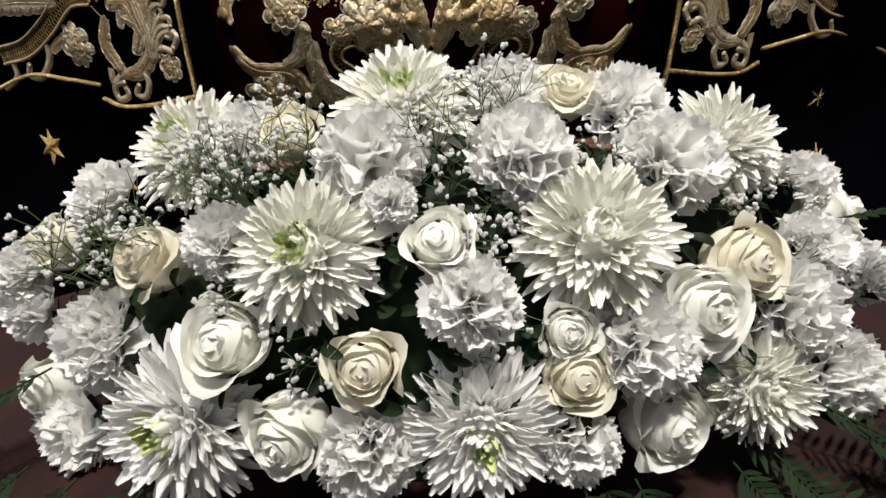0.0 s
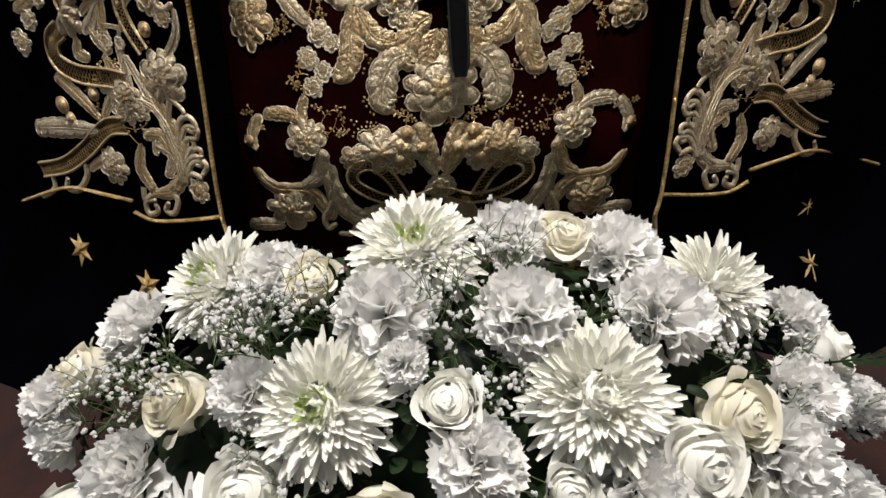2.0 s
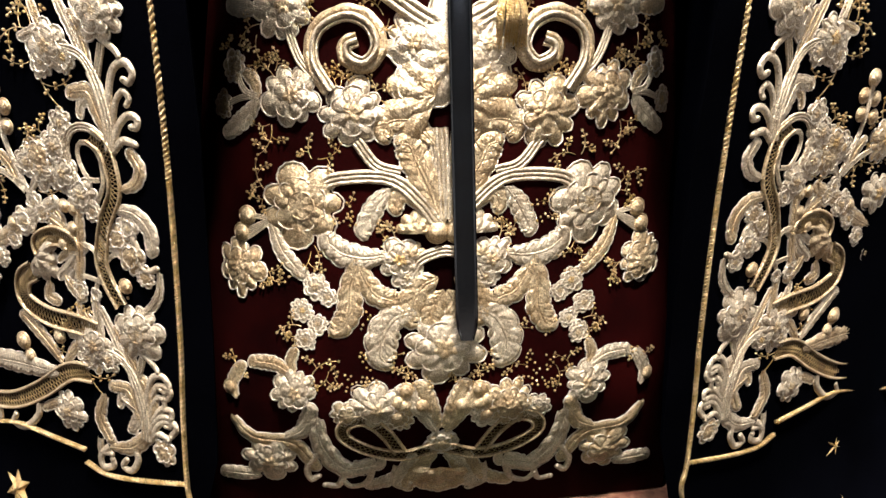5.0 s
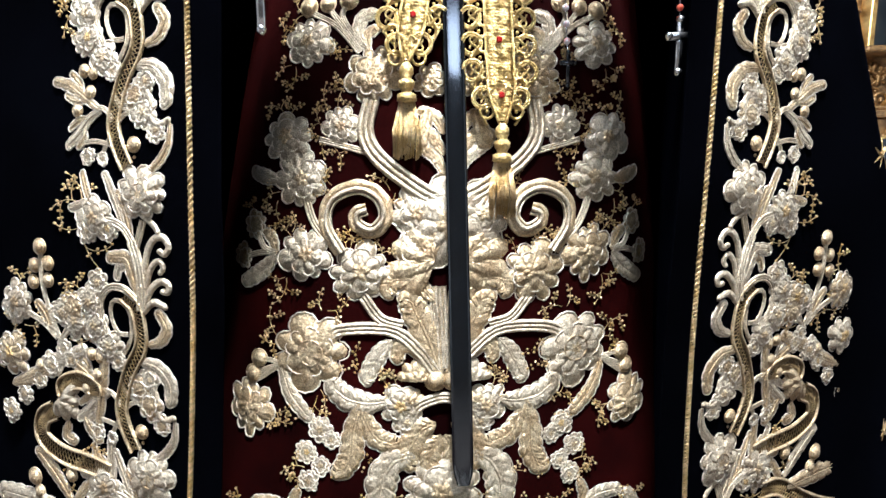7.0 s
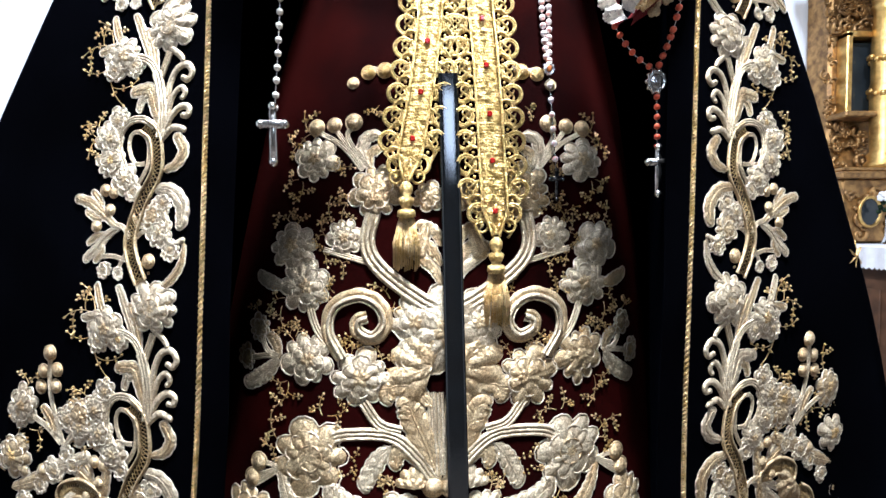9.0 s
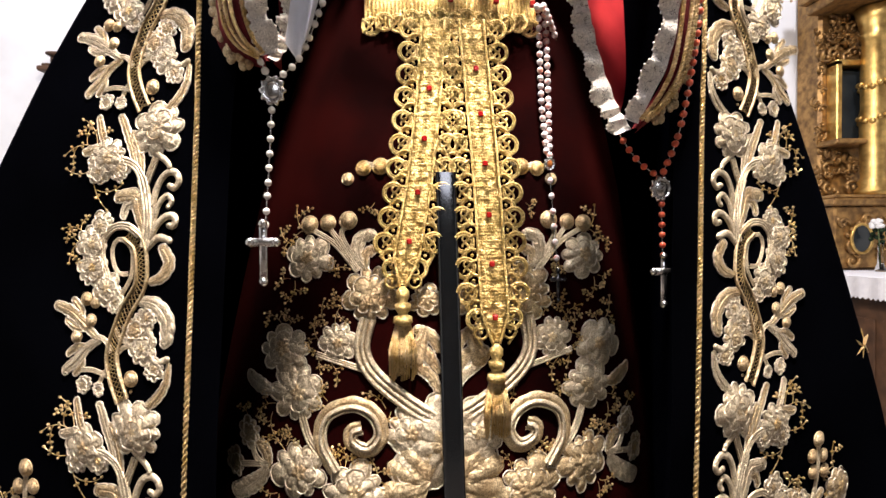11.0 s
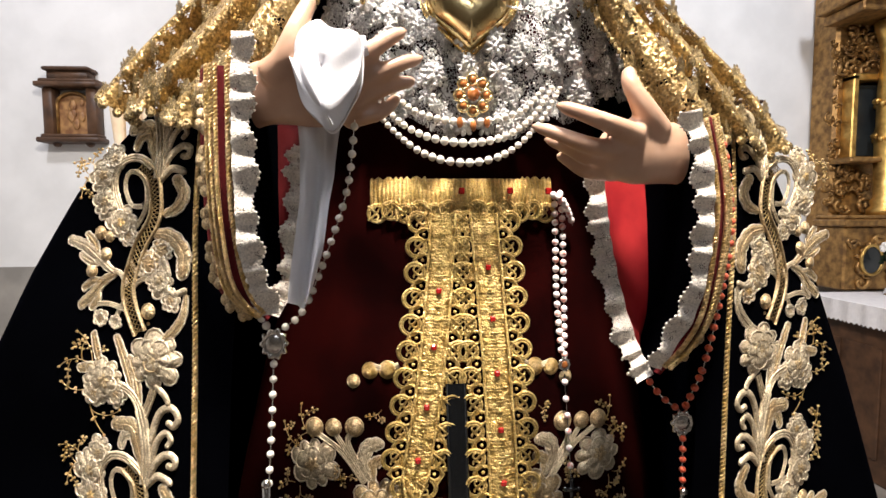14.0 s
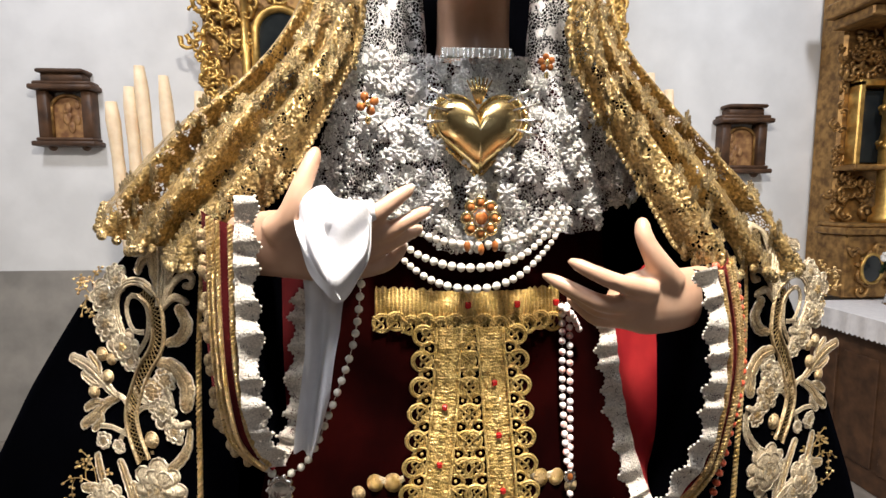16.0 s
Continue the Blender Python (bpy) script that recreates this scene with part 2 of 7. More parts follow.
DARK_GLASS = material("dark_glazing", (0.03, 0.035, 0.035), 0.08, second=(0.015, 0.018, 0.02), scale=4)
PAINTED_PANEL = material("old_painted_panel", (0.45, 0.25, 0.10), 0.5, second=(0.20, 0.09, 0.04), scale=22, detail=6)
RED_PETAL = material("red_petal", (0.5, 0.02, 0.02), 0.55, rand=0.1)

# ---- mesh helpers ----


class Shape:
    """Vertices and faces gathered for one mesh."""

    def __init__(self):
        self.v, self.f = [], []

    def grid(self, rows, close=False, wrap=False):
        base, nv = len(self.v), len(rows[0])
        for r in rows:
            self.v.extend(r)
        nu = len(rows)
        for i in range(nu - 1 + wrap):
            a, b = base + i * nv, base + (i + 1) % nu * nv
            for j in range(nv - 1 + close):
                k = (j + 1) % nv
                self.f.append((a + j, a + k, b + k, b + j))
        return self

    def fan(self, ring, tip):
        base = len(self.v)
        self.v.extend(ring)
        self.v.append(tip)
        n = len(ring)
        for j in range(n):
            self.f.append((base + j, base + (j + 1) % n, base + n))
        return self

    def tube(self, pts, radius, sides=6, caps=True):
        pts = [Vector(p) for p in pts]
        rad = radius if callable(radius) else (lambda s: radius)
        rows, up = [], None
        for i, p in enumerate(pts):
            d = (pts[min(i + 1, len(pts) - 1)] - pts[max(i - 1, 0)]).normalized()
            if up is None:
                up = d.orthogonal().normalized()
            up = (up - d * up.dot(d))
            up = up.normalized() if up.length > 1e-6 else d.orthogonal().normalized()
            side = d.cross(up)
            r = rad(i / max(1, len(pts) - 1))
            rows.append([tuple(p + (up * math.cos(2 * math.pi * k / sides) + side * math.sin(2 * math.pi * k / sides)) * r) for k in range(sides)])
        base = len(self.v)
        self.grid(rows, close=True)
        if caps:
            self.f.append(tuple(base + k for k in range(sides))[::-1])
            last = base + (len(rows) - 1) * sides
            self.f.append(tuple(last + k for k in range(sides)))
        return self

    def ball(self, c, r, seg=8, rings=5, squash=(1, 1, 1)):
        rows = []
        for i in range(rings + 1):
            a = math.pi * min(max(i / rings, 0.04), 0.96)
            rows.append([(c[0] + r * squash[0] * math.sin(a) * math.cos(2 * math.pi * k / seg), c[1] + r * squash[1] * math.sin(a) * math.sin(2 * math.pi * k / seg),
                          c[2] + r * squash[2] * math.cos(a)) for k in range(seg)])
        base = len(self.v)
        self.grid(rows, close=True)
        self.f.append(tuple(base + k for k in range(seg)))
        last = base + rings * seg
        self.f.append(tuple(last + k for k in range(seg))[::-1])
        return self

    def box(self, x0, x1, y0, y1, z0, z1, b=0.0):
        """A box with edges chamfered by b."""
        if b <= 0:
            base = len(self.v)
            self.v.extend([(x, y, z) for z in (z0, z1) for y in (y0, y1) for x in (x0, x1)])
            for q in ((0, 2, 3, 1), (4, 5, 7, 6), (0, 1, 5, 4), (2, 6, 7, 3), (0, 4, 6, 2), (1, 3, 7, 5)):
                self.f.append(tuple(base + k for k in q))
            return self
        rings = []
        for z, d in ((z0, b), (z0 + b, 0), (z1 - b, 0), (z1, b)):
            rings.append([(x0 + b + d, y0 + d, z), (x1 - b - d, y0 + d, z), (x1 - d, y0 + b + d, z), (x1 - d, y1 - b - d, z),
                          (x1 - b - d, y1 - d, z), (x0 + b + d, y1 - d, z), (x0 + d, y1 - b - d, z), (x0 + d, y0 + b + d, z)])
        base = len(self.v)
        self.grid(rings, close=True)
        self.f.append(tuple(base + k for k in range(8))[::-1])
        self.f.append(tuple(base + 24 + k for k in range(8)))
        return self

    def turned(self, c, profile, sides=20):
        """A lathed form about a vertical line through c; profile: (radius, height)."""
        rows = [[(c[0] + r * math.cos(2 * math.pi * k / sides), c[1] + r * math.sin(2 * math.pi * k / sides), c[2] + z) for k in range(sides)] for r, z in profile]
        base = len(self.v)
        self.grid(rows, close=True)
        self.f.append(tuple(base + k for k in range(sides))[::-1])
        last = base + (len(rows) - 1) * sides
        self.f.append(tuple(last + k for k in range(sides)))
        return self


def mesh_of(name, shape, mat, smooth=True):
    me = bpy.data.meshes.new(name)
    me.from_pydata([tuple(p) for p in shape.v], [], shape.f)
    me.materials.append(mat)
    if smooth:
        me.polygons.foreach_set("use_smooth", [True] * len(me.polygons))
    me.update()
    return me


def thing(name, base, label, category, group="", kind=""):
    ob = new(name)
    ob.empty_display_size = 0.05
    ob.location = base
    return tagged(ob, label, category, group, kind)


def solo(name, shape, mat, label, category, group="", kind="", smooth=True):
    return tagged(new(name, mesh_of(name, shape, mat, smooth)), label, category, group, kind)


def part(name, shape, mat, parent, label="", smooth=True, kind=""):
    """One mesh under a thing or a part; its vertices are in world metres."""
    ob = new(name, mesh_of(name, shape, mat, smooth))
    ob.parent = parent
    if parent.type == "EMPTY":
        ob.matrix_parent_inverse = Matrix.Translation(parent.location).inverted()
    return tagged(ob, label, kind=kind)


def curve_through(pts, n):
    """n points on a smooth curve through pts (2 or 3 numbers each)."""
    pts = np.array(pts, float)
    if len(pts) == 2:
        return [tuple(pts[0] + (pts[1] - pts[0]) * k / (n - 1)) for k in range(n)]
    p = np.vstack([2 * pts[0] - pts[1], pts, 2 * pts[-1] - pts[-2]])
    out = []
    for k in range(n):
        s = k / (n - 1) * (len(pts) - 1)
        i = min(int(s), len(pts) - 2)
        t = s - i
        a, b, c, d = p[i], p[i + 1], p[i + 2], p[i + 3]
        out.append(tuple(0.5 * (2 * b + (c - a) * t + (2 * a - 5 * b + 4 * c - d) * t * t + (3 * b - a - 3 * c + d) * t ** 3)))
    return out


def lerp(z, zs, ys):
    return float(np.interp(z, zs, ys))

# ---- the church ----
BACK, FLOOR = 3.95, 0.0


def slab(name, x0, x1, y0, y1, z0, z1, mat, label, category):
    return solo(name, Shape().box(x0, x1, y0, y1, z0, z1), mat, label, category, kind="structure", smooth=False)


slab("floor", -4.6, 5.2, -4.0, 4.2, -0.2, FLOOR, STONE_FLOOR, "worn grey stone church floor", "floor")
slab("wall_north", -4.6, 5.2, BACK, 4.2, FLOOR, 5.2, PLASTER, "white plastered end wall with a grey dado", "wall")
slab("wall_west", -4.8, -4.6, -4.0, 4.2, FLOOR, 5.2, PLASTER, "white plastered side wall", "wall")
slab("wall_east", 5.2, 5.4, -4.0, 4.2, FLOOR, 5.2, PLASTER, "white plastered side wall", "wall")
# Unseen south wall: its dark colour stands for the unlit nave behind.
slab("wall_south", -4.6, 5.2, -4.2, -4.0, FLOOR, 5.2, NAVE_GLOOM, "unseen closing wall, coloured dark for the dim nave", "wall")
# Unseen ceiling, added in a dark wood colour to keep bounced light low.
slab("ceiling", -4.8, 5.4, -4.2, 4.2, 5.2, 5.4, OAK, "unseen closing ceiling, coloured dark to cut bounced light", "ceiling")
solo("trim", Shape().box(-4.6, 2.7, BACK - 0.015, BACK - 0.002, FLOOR, 1.31, 0.003), DADO, "grey painted dado band on the wall", "dado", kind="structure", smooth=False)
carpeted = solo("dais", Shape().box(-1.5, 1.5, -0.6, 1.9, FLOOR, 0.30, 0.012), CARPET, "low dais covered with red carpet", "platform", kind="structure", smooth=False)

win = thing("window_1", (0.25, -4.0, 2.7), "tall nave window with a wooden frame", "window", kind="structure")
for x0, x1, z0, z1 in ((-0.33, -0.25, 2.65, 4.05), (0.75, 0.83, 2.65, 4.05), (-0.25, 0.75, 2.65, 2.73), (-0.25, 0.75, 3.97, 4.05)):
    part("window_frame", Shape().box(x0, x1, -4.0, -3.92, z0, z1, 0.008), OAK, win, smooth=False)


def wall_shrine(x0, x1, z0, z1):
    """A small dark carved niche frame with an arched painted panel."""
    ob = thing("wall_shrine", ((x0 + x1) / 2, BACK, z0), "small dark carved wooden shrine with an arched painted panel", "picture", "wall shrines")
    w, h, cx = x1 - x0, z1 - z0, (x0 + x1) / 2
    y = BACK
    frame_ = Shape()
    frame_.box(x0 + 0.03, x0 + 0.10, y - 0.09, y, z0 + 0.06, z0 + h * 0.74, 0.006)
    frame_.box(x1 - 0.10, x1 - 0.03, y - 0.09, y, z0 + 0.06, z0 + h * 0.74, 0.006)
    for dx, zz in ((0.0, 0.74), (0.0, 0.02)):
        frame_.box(x0 + dx, x1 - dx, y - 0.13, y, z0 + h * zz, z0 + h * zz + 0.035, 0.006)
        frame_.box(x0 + 0.02, x1 - 0.02, y - 0.11, y, z0 + h * zz + 0.035, z0 + h * zz + 0.06, 0.006)
    frame_.box(x0 + w * 0.17, x1 - w * 0.17, y - 0.10, y, z0 + h * 0.84, z0 + h * 0.95, 0.008)
    frame_.box(x0 + w * 0.13, x1 - w * 0.13, y - 0.125, y, z0 + h * 0.95, z1, 0.008)
    for sx in (x0 + 0.10, x1 - 0.10):
        frame_.ball((sx, y - 0.06, z0 + h * 0.86), 0.025, 8, 5)
        frame_.ball((sx, y - 0.06, z0 + 0.01), 0.03, 8, 5)
    part("frame", frame_, OAK, ob, "dark carved wooden frame")
    arch = Shape()
    pts = [(x0 + 0.10, z0 + 0.06)] + [(cx - (w / 2 - 0.10) * math.cos(math.pi * k / 14), z0 + h * 0.52 + (w / 2 - 0.10) * math.sin(math.pi * k / 14) * 0.8) for k in range(15)] + [(x1 - 0.10, z0 + 0.06)]
    arch.fan([(px, y - 0.03, pz) for px, pz in pts], (cx, y - 0.03, z0 + h * 0.4))
    part("painted_panel", arch, PAINTED_PANEL, ob, "brown painted panel", smooth=False)
    rim = Shape().tube([(px, y - 0.045, pz) for px, pz in pts], 0.012, 6)
    part("arch_moulding", rim, BROWN_GILT, ob, "thin gilt arch moulding")
    relief = Shape()
    r2 = random.Random(int(100 + x0 * 10))
    for k in range(9):
        relief.ball((cx + r2.uniform(-0.07, 0.07), y - 0.035, z0 + h * r2.uniform(0.2, 0.58)), r2.uniform(0.014, 0.028), 7, 5, (1, 0.4, 1.5))
    part("relief", relief, PAINTED_PANEL, ob, "low painted relief")
    return ob


wall_shrine(-2.70, -2.27, 2.20, 2.74)
wall_shrine(2.30, 2.72, 2.02, 2.55)


def carved_foliage(sh, x0, x1, z0, z1, y, count, rng, size=0.05, depth=0.03):
    """Gilt acanthus curls that cover a panel."""
    for k in range(count):
        cx, cz, r = rng.uniform(x0, x1), rng.uniform(z0, z1), size * rng.uniform(0.6, 1.3)
        a0, sg = rng.random() * 6.28, rng.choice((-1, 1))
        pts = [(cx + r * (1 - 0.75 * s) * math.cos(a0 + sg * 4.4 * s), y - depth * rng.uniform(0.4, 1.0), cz + r * (1 - 0.75 * s) * math.sin(a0 + sg * 4.4 * s)) for s in [i / 8 for i in range(9)]]
        sh.tube(pts, lambda s: r * (0.30 - 0.16 * s), 5)
        sh.ball((cx, y - depth * 0.7, cz), r * 0.3, 6, 4)


def main_retable():
    ob = thing("gilded_retable", (0.09, 3.7, 0.9), "carved and gilded altarpiece with arched glazed niches", "altarpiece")
    part("back_panel", Shape().box(-1.30, 1.48, 3.72, 3.94, 0.9, 4.3, 0.02), BROWN_GILT, ob, "aged gilt backing", smooth=False)
    r2 = random.Random(5)
    for sg in (-1, 1):
        cx = 0.09 + (-1.42 if sg < 0 else 1.30)
        wing = Shape()
        for k in range(190):
            zz = 2.25 + 2.0 * k / 190
            half = (0.16 if sg < 0 else 0.05) + (0.06 if sg < 0 else 0.02) * math.sin(zz * 9)
            carved_foliage(wing, cx - half, cx + half, zz - 0.02, zz + 0.02, 3.72, 1, r2, 0.055, 0.06)
        part("carved_wing", wing, GILT, ob, "gilded carved acanthus wing", kind="stuff")
        post = Shape()
        post.box(cx - 0.13, cx + 0.10, 3.73, 3.93, 0.9, 4.3, 0.01)
        part("wing_board", post, BROWN_GILT, ob, smooth=False)
        nx = 0.09 + sg * 1.02
        arch = [(nx - 0.17, 2.45)] + [(nx - 0.17 * math.cos(math.pi * k / 14), 2.95 + 0.17 * math.sin(math.pi * k / 14)) for k in range(15)] + [(nx + 0.17, 2.45)]
        part("niche_glass", Shape().fan([(px, 3.71, pz) for px, pz in arch], (nx, 3.71, 2.7)), DARK_GLASS, ob, "dark glass of an arched niche", smooth=False)
        part("niche_frame", Shape().tube([(px, 3.70, pz) for px, pz in arch], 0.028, 8), GILT, ob, "gilded arched frame")
        posts = Shape()
        for dx in (-0.23, 0.23):
            posts.tube([(nx + dx, 3.69, 2.2), (nx + dx, 3.69, 3.3)], 0.03, 8)
        carved_foliage(posts, nx - 0.28, nx + 0.28, 3.15, 3.35, 3.71, 14, r2, 0.05, 0.04)
        part("niche_pilaster", posts, GILT, ob)
    return ob


main_retable()


def altar_candle(x, y, z0, z1, lean, r=0.034):
    sh = Shape()
    r2 = random.Random(int(abs(x) * 1000))
    pts = [(x + lean * s + 0.006 * math.sin(3 * s + x * 9), y, z0 + (z1 - z0) * s) for s in [i / 10 for i in range(11)]]
    sh.tube(pts, lambda s: r * (1.0 + 0.10 * math.sin(14 * s + x * 7)) * (0.82 if s > 0.97 else 1), 10)
    return solo("altar_candle", sh, WAX, "tall cream wax candle, slightly bent, behind the figure", "candle", "altar candles")


candle_bench = thing("candle_bench", (0, 3.0, FLOOR), "plain dark wooden candle bench behind the figure", "bench")
part("bench_top", Shape().box(-1.75, 1.75, 2.86, 3.14, 1.36, 1.40, 0.005), OAK, candle_bench, smooth=False)
for sx in (-1.65, 0.0, 1.65):
    part("bench_leg", Shape().box(sx - 0.04, sx + 0.04, 2.9, 3.1, FLOOR, 1.36, 0.005), OAK, candle_bench, smooth=False)
for x, z1, lean in ((-1.60, 2.36, -0.07), (-1.54, 2.44, -0.03), (-1.46, 2.55, -0.05), (-1.35, 2.50, -0.03), (-1.19, 2.42, 0.0), (1.30, 2.55, 0.02), (1.42, 2.46, 0.02), (1.20, 2.52, 0.01)):
    altar_candle(x, 3.0, 1.40, z1, lean)


def side_altar():
    ob = thing("side_altar", (3.6, 3.6, FLOOR), "carved gilt side altar with columns and a glazed niche", "altarpiece")
    y = 3.62
    r2 = random.Random(9)
    part("back_panel", Shape().box(2.97, 4.6, 3.70, 3.94, 1.15, 4.4, 0.02), BROWN_GILT, ob, smooth=False)
    pre = Shape().box(2.88, 4.6, 3.46, 3.72, 1.12, 1.58, 0.012)
    part("predella", pre, BROWN_GILT, ob, "aged gilt predella", smooth=False)
    carve = Shape()
    carved_foliage(carve, 2.93, 3.9, 1.18, 1.52, 3.46, 46, r2, 0.05, 0.02)
    part("predella_carving", carve, BROWN_GILT, ob, kind="stuff")
    oval = Shape().fan([(3.06 + 0.075 * math.cos(2 * math.pi * k / 24), 3.43, 1.34 + 0.10 * math.sin(2 * math.pi * k / 24)) for k in range(24)], (3.06, 3.425, 1.34))
    part("oval_medallion", oval, DARK_GLASS, ob, "dark oval medallion", smooth=False)
    part("medallion_rim", Shape().tube([(3.06 + 0.08 * math.cos(2 * math.pi * k / 24), 3.43, 1.34 + 0.105 * math.sin(2 * math.pi * k / 24)) for k in range(25)], 0.012, 6), GILT, ob)
    for z0, z1, x0, yy in ((1.58, 1.63, 2.84, 3.42), (1.63, 1.66, 2.87, 3.44), (2.04, 2.08, 2.95, 3.52), (3.05, 3.12, 2.86, 3.38), (3.12, 3.22, 2.80, 3.32)):
        part("cornice", Shape().box(x0, 4.6, yy, 3.72, z0, z1, 0.01), BROWN_GILT, ob, smooth=False)
    part("niche_glass", Shape().box(3.07, 3.30, 3.66, 3.69, 2.10, 2.62, 0.004), DARK_GLASS, ob, "dark niche glass", smooth=False)
    rail = Shape()
    for a in ((3.02, 3.065, 2.08, 2.68), (3.305, 3.35, 2.08, 2.68)):
        rail.box(a[0], a[1], 3.60, 3.70, a[2], a[3], 0.008)
    rail.box(3.02, 3.35, 3.60, 3.70, 2.64, 2.69, 0.008)
    part("niche_frame", rail, GILT, ob, "gilded niche frame", smooth=False)
    fill = Shape()
    carved_foliage(fill, 3.0, 3.3, 2.72, 3.02, 3.70, 30, r2, 0.05, 0.04)
    carved_foliage(fill, 3.0, 3.25, 1.70, 2.02, 3.70, 26, r2, 0.05, 0.04)
    carved_foliage(fill, 2.93, 3.0, 1.7, 3.0, 3.72, 34, r2, 0.045, 0.03)
    part("carved_panel", fill, BROWN_GILT, ob, kind="stuff")
    for cx in (3.26, 4.2):
        col = Shape().turned((cx, 3.55, 1.66), [(0.11, 0), (0.11, 0.04), (0.085, 0.07), (0.095, 0.10), (0.075, 0.13), (0.083, 0.5), (0.087, 0.60), (0.078, 0.64), (0.08, 0.9), (0.07, 1.15), (0.09, 1.18), (0.075, 1.2), (0.10, 1.3), (0.12, 1.38)], 24)
        c = part("column", col, GILT, ob, "gilded turned column")
        wreath = Shape()
        for k in range(26):
            a = 2 * math.pi * k / 13
            wreath.ball((cx + 0.085 * math.cos(a), 3.55 + 0.085 * math.sin(a), 2.22 + 0.25 * (k // 13) + 0.02 * math.sin(3 * a)), 0.022, 6, 4)
        part("garland", wreath, GILT, c, kind="stuff")
    return ob


side = side_altar()
side.location.x += 0.15
mensa = thing("altar_table", (3.7, 3.1, FLOOR), "dark wooden altar table with a panelled front", "altar table")
part("table_body", Shape().box(2.80, 4.7, 2.55, 3.50, FLOOR, 1.06, 0.01), OAK, mensa, smooth=False)
for k in range(3):
    part("panel_moulding", Shape().box(2.786, 2.80, 2.62 + 0.29 * k, 2.86 + 0.29 * k, 0.15, 0.85, 0.004), OAK, mensa, smooth=False)
part("table_top", Shape().box(2.76, 4.7, 2.50, 3.50, 1.06, 1.10, 0.008), OAK, mensa, smooth=False)
cloth = Shape().box(2.735, 4.7, 2.47, 3.46, 1.102, 1.112, 0.003)
for sgn in (0,):
    n = 60
    cloth.grid([[(2.733 + 0.004 * math.sin(k * 0.8), 2.47 + 0.99 * k / n, z) for z in (1.11, 1.05, 0.985 - (0.014 if k % 2 else 0))] for k in range(n + 1)])
    cloth.grid([[(2.735 + 1.96 * k / n, 2.468 + 0.004 * math.sin(k * 0.8), z) for z in (1.11, 1.05, 0.985 - (0.014 if k % 2 else 0))] for k in range(n + 1)])
solo("altar_cloth", cloth, LINEN, "white linen altar cloth with a pointed lace edge", "tablecloth", smooth=False)


def bud_vase(x, y, z, flower, label):
    ob = thing("bud_vase", (x, y, z), label, "vase")
    part("vase", Shape().turned((x, y, z), [(0.03, 0), (0.034, 0.01), (0.02, 0.05), (0.014, 0.14), (0.02, 0.20)], 14), GLASS, ob, "clear glass vase")
    part("stalk", Shape().tube([(x, y, z + 0.02), (x - 0.01, y, z + 0.2), (x - 0.03, y - 0.01, z + 0.31)], 0.004, 5), STALK, ob)
    leaves = Shape()
    r2 = random.Random(3)
    for k in range(12):
        leaves.ball((x + r2.uniform(-0.05, 0.07), y + r2.uniform(-0.03, 0.03), z + r2.uniform(0.2, 0.3)), 0.016, 6, 4, (1.4, 0.4, 1))
    part("leaf", leaves, LEAF, ob)
    bloom = Shape()
    for k in range(14):
        bloom.ball((x - 0.04 + r2.uniform(-0.03, 0.03), y - 0.01 + r2.uniform(-0.02, 0.02), z + 0.33 + r2.uniform(-0.02, 0.025)), 0.02, 7, 5, (1, 0.8, 0.8))
    part("bloom", bloom, flower, ob)
    return ob


bud_vase(3.22, 3.30, 1.112, PETAL, "slim glass vase with a white bloom on the altar cloth")
bud_vase(3.62, 3.36, 1.45, RED_PETAL, "glass vase with a red bloom before the side altar")

# ---- garments: the forms that carry the embroidery ----


def axis_x(z):
    return 0.008 + 0.042 * (z - 0.8)


def dress_y(x, z):
    d = abs(x - axis_x(z))
    y = lerp(z, [0.45, 0.52, 0.60, 0.65, 0.75, 1.03, 1.163, 1.285, 1.424, 1.62, 1.75], [0.760, 0.744, 0.728, 0.72, 0.727, 0.757, 0.770, 0.782, 0.803, 0.838, 0.85])
    w = lerp(z, [0.45, 1.0, 1.45, 1.75], [0.33, 0.32, 0.25, 0.19])
    flat = lerp(z, [0.46, 0.90], [0.12, 1.0])
    return y + 0.85 * d * d * flat + flat * 2.2 * max(0.0, d - (w - 0.05)) ** 1.5


def cape_y(x, z):
    d = abs(x - axis_x(z))
    y = lerp(z, [0.45, 0.572, 0.8, 1.13, 1.735, 1.80, 1.90, 2.2], [0.712, 0.72, 0.736, 0.742, 0.798, 0.815, 0.93, 1.08])
    train = 0.20 * max(0.0, (0.5 - z) / 0.2) ** 2 * min(1.0, max(0.0, (d - 0.42) / 0.2))
    return y + 0.40 * (d - 0.41) + 0.25 * max(0.0, d - 0.5) ** 2 - train


DRESS_BASE, DRESS_TOP = 0.459, 1.98
dress = thing("dress", (axis_x(0.48), 0.95, DRESS_BASE), "dark wine velvet dress embroidered in silver and gold thread", "dress")
sh = Shape()
rows = []
for i in range(61):
    z = DRESS_BASE + (DRESS_TOP - DRESS_BASE) * i / 60
    w = lerp(z, [0.45, 0.6, 1.0, 1.45, 1.75, 2.0], [0.35, 0.36, 0.38, 0.30, 0.21, 0.16])
    row = []
    for k in range(81):
        a = -math.pi * 0.5 + math.pi * k / 80
        d = w * math.sin(a)
        y = dress_y(axis_x(z) + d, z) + 0.0025 * math.sin(26 * d + 2 * z) * (1 - z / 2.4)
        row.append((axis_x(z) + d, min(y, 1.15), z))
    row.append((axis_x(z) + w * 0.9, 1.2, z))
    row.insert(0, (axis_x(z) - w * 0.9, 1.2, z))
    rows.append(row)
sh.grid(rows)
